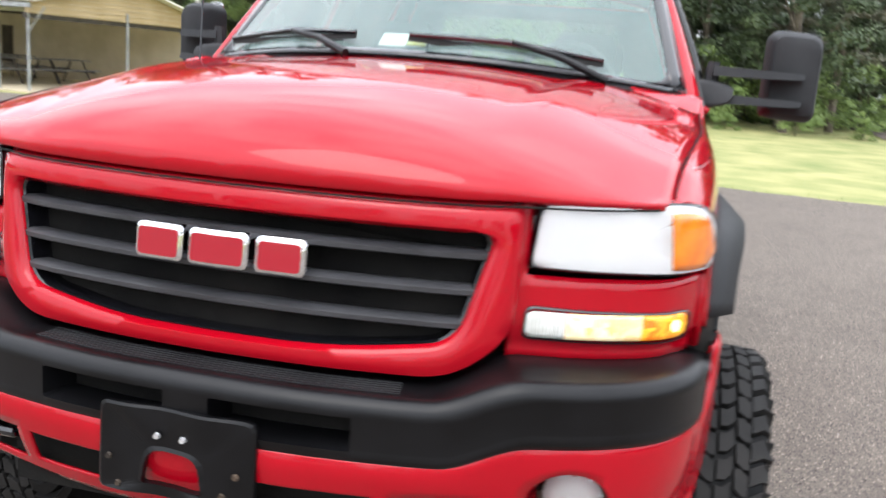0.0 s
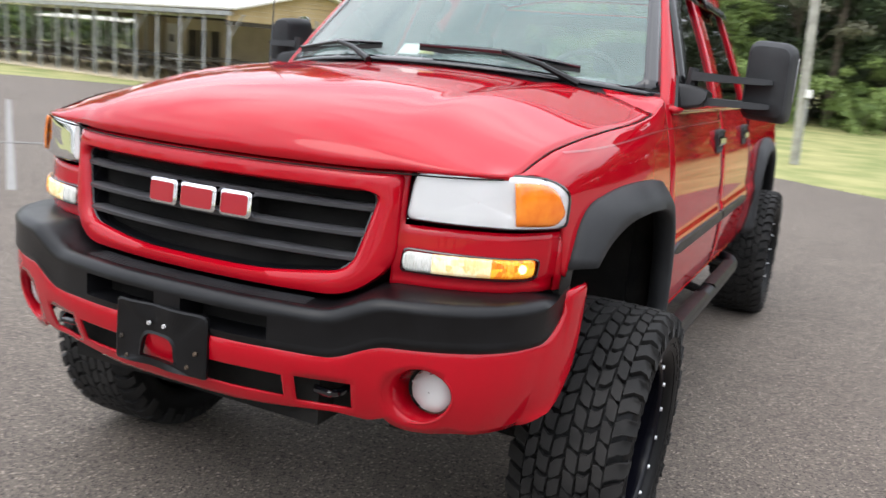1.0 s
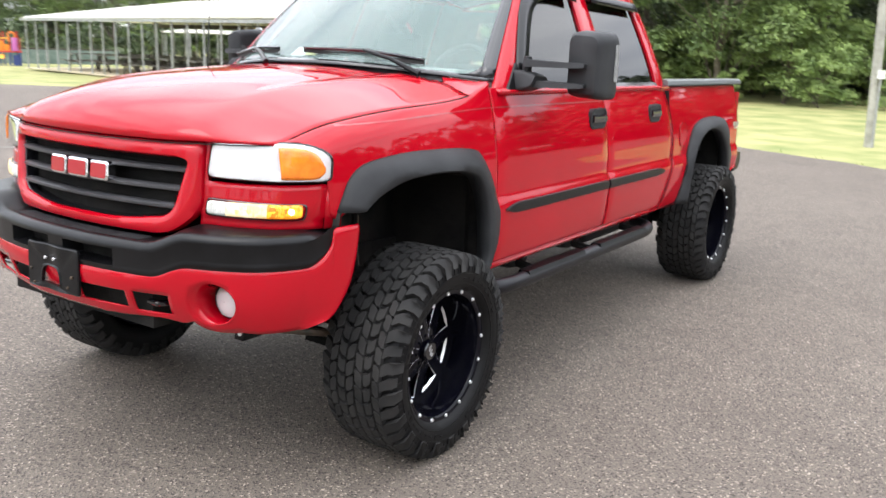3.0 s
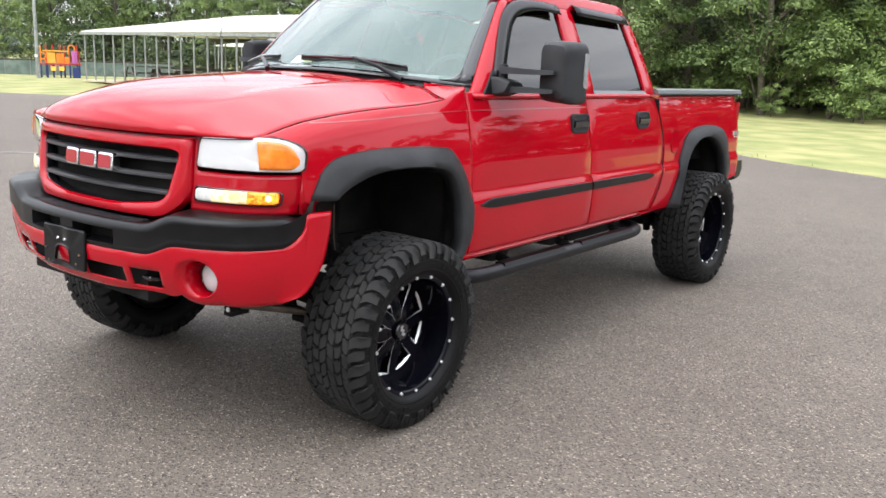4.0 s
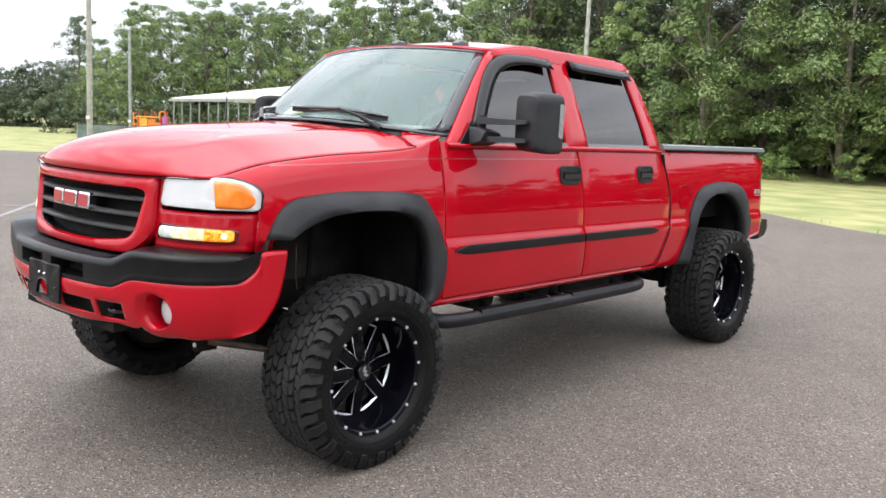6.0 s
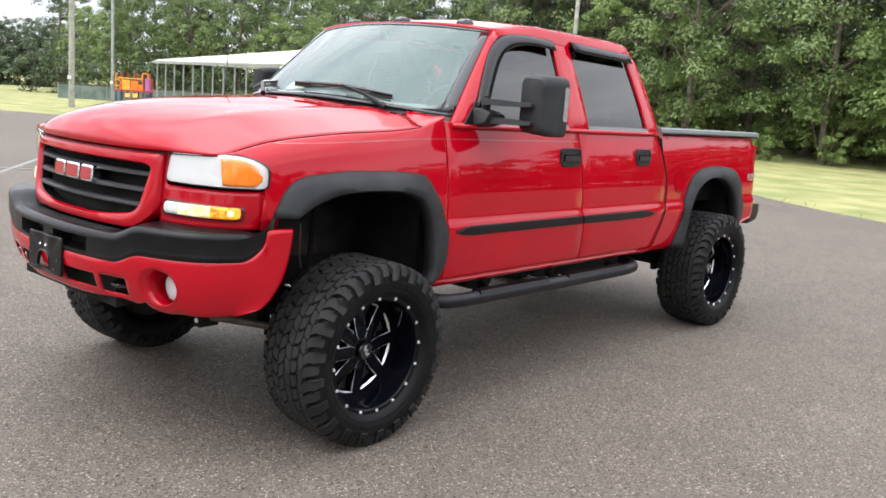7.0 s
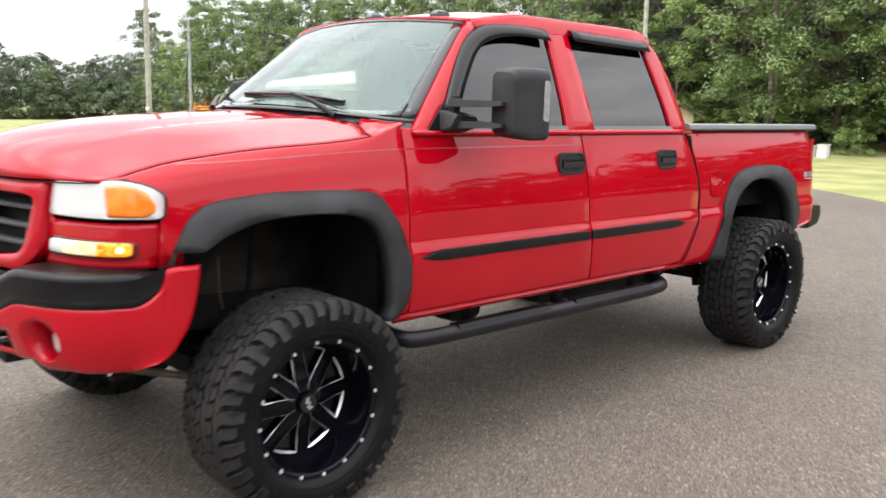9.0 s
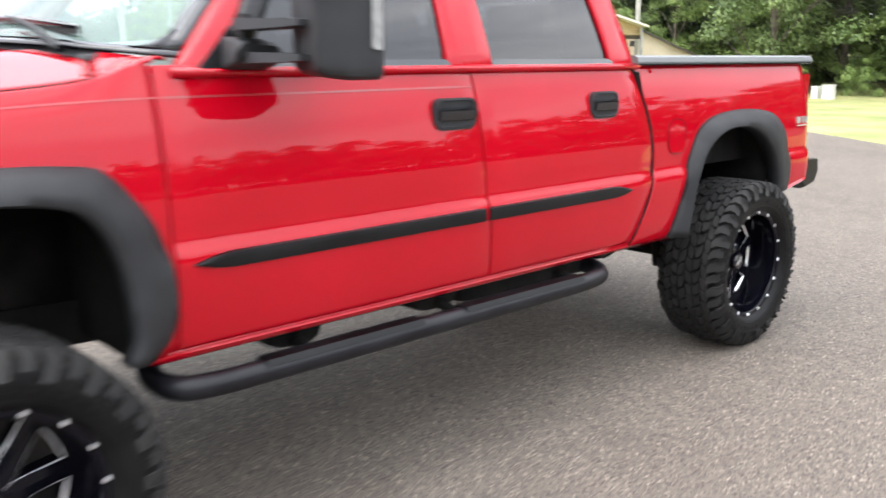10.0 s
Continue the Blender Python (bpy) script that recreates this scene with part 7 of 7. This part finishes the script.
def tree(kind, seed, label, category="tree", far=False):
    g = random.Random(seed)
    t = thing("tree" if kind != "bush" else "bush", label, category, (0, 0, 0))
    wood, clumps = Shape(), []
    if kind == "pine":
        h = g.uniform(14, 16)
        bend = g.uniform(-0.4, 0.4)
        axis = [Vector((bend * (k / 8) ** 2, 0.3 * bend * k / 8, h * k / 8)) for k in range(9)]
        wood.tube(axis, [0.17 * (1 - 0.085 * k) for k in range(9)], 8)
        for k in range(30):
            z = h * (0.22 + 0.77 * k / 29)
            reach = (2.3 - 1.5 * k / 29) * g.uniform(0.5, 1.1)
            a = g.uniform(0, 6.28)
            base = Vector((bend * (z / h) ** 2, 0, z))
            tip = base + Vector((math.cos(a) * reach, math.sin(a) * reach, g.uniform(-0.3, 0.35)))
            wood.tube([base, base.lerp(tip, 0.5) + Vector((0, 0, 0.1)), tip], [0.035, 0.022, 0.01], 5)
            for w in (0.55, 1.0):
                p = base.lerp(tip, w)
                clumps.append((p.x, p.y, p.z, g.uniform(0.35, 0.7), 0.6))
        me = leaves_mesh("crown", clumps, 230 if not far else 110, 0.075 if not far else 0.11, LEAF[2], seed, 0.2)
    else:
        h, r0, base_z, nc, cr, per, mi, size = {
            "broad": (g.uniform(11.5, 13.5), 3.1, 0.14, 66, (0.6, 1.15), 430, 0, 0.074),
            "dark": (g.uniform(12, 14), 2.9, 0.13, 62, (0.6, 1.1), 380, 1, 0.078),
            "young": (g.uniform(6.5, 8.0), 2.3, 0.14, 46, (0.45, 0.85), 400, 3, 0.064),
            "bush": (g.uniform(1.6, 2.4), 1.3, 0.10, 15, (0.35, 0.6), 230, 3, 0.062)}[kind]
        if far:
            per, size, mi = int(per * 0.45), size * 1.25, 1 if kind == "bush" else mi
        lean = Vector((g.uniform(-0.5, 0.5), g.uniform(-0.5, 0.5), 0))
        axis = [lean * (k / 6) ** 2 + Vector((g.uniform(-0.08, 0.08), g.uniform(-0.08, 0.08), h * 0.85 * k / 6)) for k in range(7)]
        tr = 0.0115 * h
        wood.tube(axis, [tr * (1.25 if k == 0 else 1 - 0.13 * k) for k in range(7)], 8)
        for k in range(nc):
            f = (k + 0.5) / nc
            z = h * (base_z + (0.97 - base_z) * f)
            belly = math.sin(math.pi * min(0.97, 0.22 + 0.72 * f)) ** 0.7
            a = k * 2.399 + g.uniform(-0.5, 0.5)
            reach = r0 * belly * g.uniform(0.35, 1.08)
            p = Vector((math.cos(a) * reach, math.sin(a) * reach, z + g.uniform(-0.4, 0.4))) + lean * f * f
            clumps.append((p.x, p.y, p.z, g.uniform(*cr) * (1 - 0.3 * f), g.uniform(0.7, 1.0)))
            if k % 3 == 0:
                i = min(5, int(6 * max(0.05, (z / h - 0.12)) / 0.85))
                wood.tube([axis[i], axis[i].lerp(p, 0.5) + Vector((0, 0, 0.25)), p], [tr * 0.38, tr * 0.24, tr * 0.08], 5)
        me = leaves_mesh("crown", clumps, per, size, LEAF[mi], seed)
    part("trunk", wood.mesh("trunk", BARK, 50), t)
    part("crown", me, t)
    return t


protos = {"broad": [tree("broad", s, "broad-leaved green tree at the edge of the woods") for s in (1, 2, 3)],
          "dark": [tree("dark", s, "tall deep-green tree in the woods") for s in (4, 5)],
          "young": [tree("young", s, "young light-green tree at the edge of the grass") for s in (6, 7, 8)],
          "pine": [tree("pine", s, "thin pine with sparse brownish-green needles") for s in (9, 10)],
          "bush": [tree("bush", s, "low leafy green bush along the tree line", "bush") for s in (12, 13)]}
for k, s in (("broad", 31), ("dark", 32), ("pine", 33), ("young", 34), ("bush", 35)):
    protos["far_" + k] = [tree(k, s + 10 * n, {"pine": "distant thin pine with sparse needles", "bush": "distant leafy bush along the tree line"}.get(k, "distant green tree at the end of the field"), "bush" if k == "bush" else "tree", True) for n in range(2)]
placed = {k: [False] * len(v) for k, v in protos.items()}
grow = random.Random(21)


def plant(kind, x, y, size=1.0):
    i = grow.randrange(len(protos[kind]))
    m = pose(x, y, field_z(x) - 0.02, 0, 0, grow.uniform(0, 360)) @ Matrix.Diagonal((size * grow.uniform(0.9, 1.1), size * grow.uniform(0.9, 1.1), size, 1))
    if not placed[kind][i]:
        placed[kind][i] = True
        protos[kind][i].matrix_basis = m
        return
    ob = copy_thing(protos[kind][i], m)
    ob.matrix_basis = m


def along(a, b, gap, kinds, jitter, size=(0.9, 1.1)):
    n = max(1, int(math.dist(a, b) / gap))
    for i in range(n + 1):
        t = i / n
        plant(grow.choice(kinds), a[0] + (b[0] - a[0]) * t + grow.uniform(-jitter, jitter), a[1] + (b[1] - a[1]) * t + grow.uniform(-jitter, jitter), grow.uniform(*size))


# woods behind the grass
for kind, x, y, size in (("broad", -12.6, 30.6, 0.95), ("broad", -7.4, 31.6, 1.0), ("young", -18.4, 33.2, 1.0), ("pine", -15.6, 34.0, 1.0), ("pine", -14.7, 34.6, 0.95), ("young", -4.0, 33.0, 1.1)):
    plant(kind, x, y, size)
along((-24, 32.6), (7, 33.1), 8.0, ["young", "broad", "dark"], 1.8, (0.7, 1.1))
along((-26, 35.5), (8, 36.6), 2.6, ["pine", "dark", "pine", "dark"], 1.0, (0.85, 1.1))
along((-28, 40.5), (9, 41.7), 3.8, ["far_dark", "far_pine", "far_dark"], 1.2, (0.75, 1.0))
along((-30, 47.0), (9, 47.8), 3.4, ["far_dark"], 1.2, (0.85, 1.05))
along((-30, 50.0), (9, 50.8), 2.0, ["far_bush"], 0.7, (2.8, 4.2))
along((-30, 43.0), (9, 43.8), 2.2, ["far_bush"], 0.7, (2.2, 3.2))
along((-22, 35), (-14.6, 31.5), 2.2, ["bush"], 0.6, (0.4, 0.8))
along((-13.4, 29.6), (-4, 30.4), 2.0, ["bush"], 0.4, (0.4, 0.8))
along((-4, 30.6), (8, 32.0), 2.2, ["bush"], 0.6, (0.4, 0.8))
along((-24, 34.2), (8, 35.0), 2.4, ["bush"], 0.7, (0.8, 1.4))
along((-26, 38.5), (9, 39.3), 2.4, ["bush"], 0.7, (1.1, 1.8))
along((-28, 44.5), (9, 45.3), 2.6, ["far_bush"], 0.7, (1.6, 2.4))
# behind the shelter and the playground
along((-28, 42), (-60, 36.5), 3.0, ["far_broad", "far_broad", "far_young"], 1.0, (0.75, 0.95))
along((-60, 36.5), (-66, 31.5), 2.6, ["far_broad", "far_young", "far_broad"], 1.0, (0.8, 0.95))
along((-30, 47), (-72, 38), 3.0, ["far_broad", "far_broad", "far_dark"], 1.2, (0.85, 1.0))
along((-72, 38), (-75, 35), 3.0, ["far_dark", "far_broad"], 1.0, (0.75, 0.9))
along((-32, 53), (-74, 46), 3.6, ["far_dark"], 1.2, (0.85, 1.0))
along((-29, 39), (-58, 34.5), 2.0, ["far_bush"], 0.6, (0.8, 1.4))
along((-58, 34), (-66, 28), 1.8, ["far_bush"], 0.6, (1.0, 1.7))
along((-29, 44), (-66, 39), 2.2, ["far_bush"], 0.6, (1.4, 2.2))
# far woods to the west
along((-98, 44), (-110, -12), 2.3, ["far_dark", "far_dark", "far_broad"], 1.5, (0.5, 0.66))
along((-102, 46), (-114, -12), 2.4, ["far_dark", "far_pine", "far_dark"], 1.5, (0.52, 0.66))
along((-76, 36), (-98, 46), 3.0, ["far_young", "far_broad"], 1.2, (0.6, 0.75))
along((-95, 43), (-107, -12), 1.8, ["far_bush"], 0.8, (1.1, 2.0))
along((-100, 46), (-112, -12), 1.9, ["far_bush"], 0.8, (1.8, 2.6))
along((-106, 46), (-118, -12), 2.2, ["far_bush"], 0.8, (2.2, 3.0))
# trees round the rest of the lot
hedge = [(11, 46), (26, 58), (44, 54), (58, 42), (64, 20), (64, -38)]
for a, b in zip(hedge, hedge[1:]):
    along(a, b, 1.7, ["far_bush"], 0.4, (3.2, 4.0))
    along((a[0] + 2.5, a[1] + 2.5), (b[0] + 2.5, b[1] + 2.5), 3.0, ["far_bush"], 0.6, (3.8, 5.0))
# unseen rows to the south, added for the truck's nose to reflect
along((44, -42), (-40, -54), 6.5, ["far_broad", "far_dark"], 1.5, (1.1, 1.4))
along((-60, -50), (-100, -15), 7.0, ["far_broad", "far_dark"], 1.5)
for kind, used in placed.items():
    for ob, u in zip(protos[kind], used):
        if not u:
            ob.matrix_basis = Matrix.Translation((70, 30, 0))
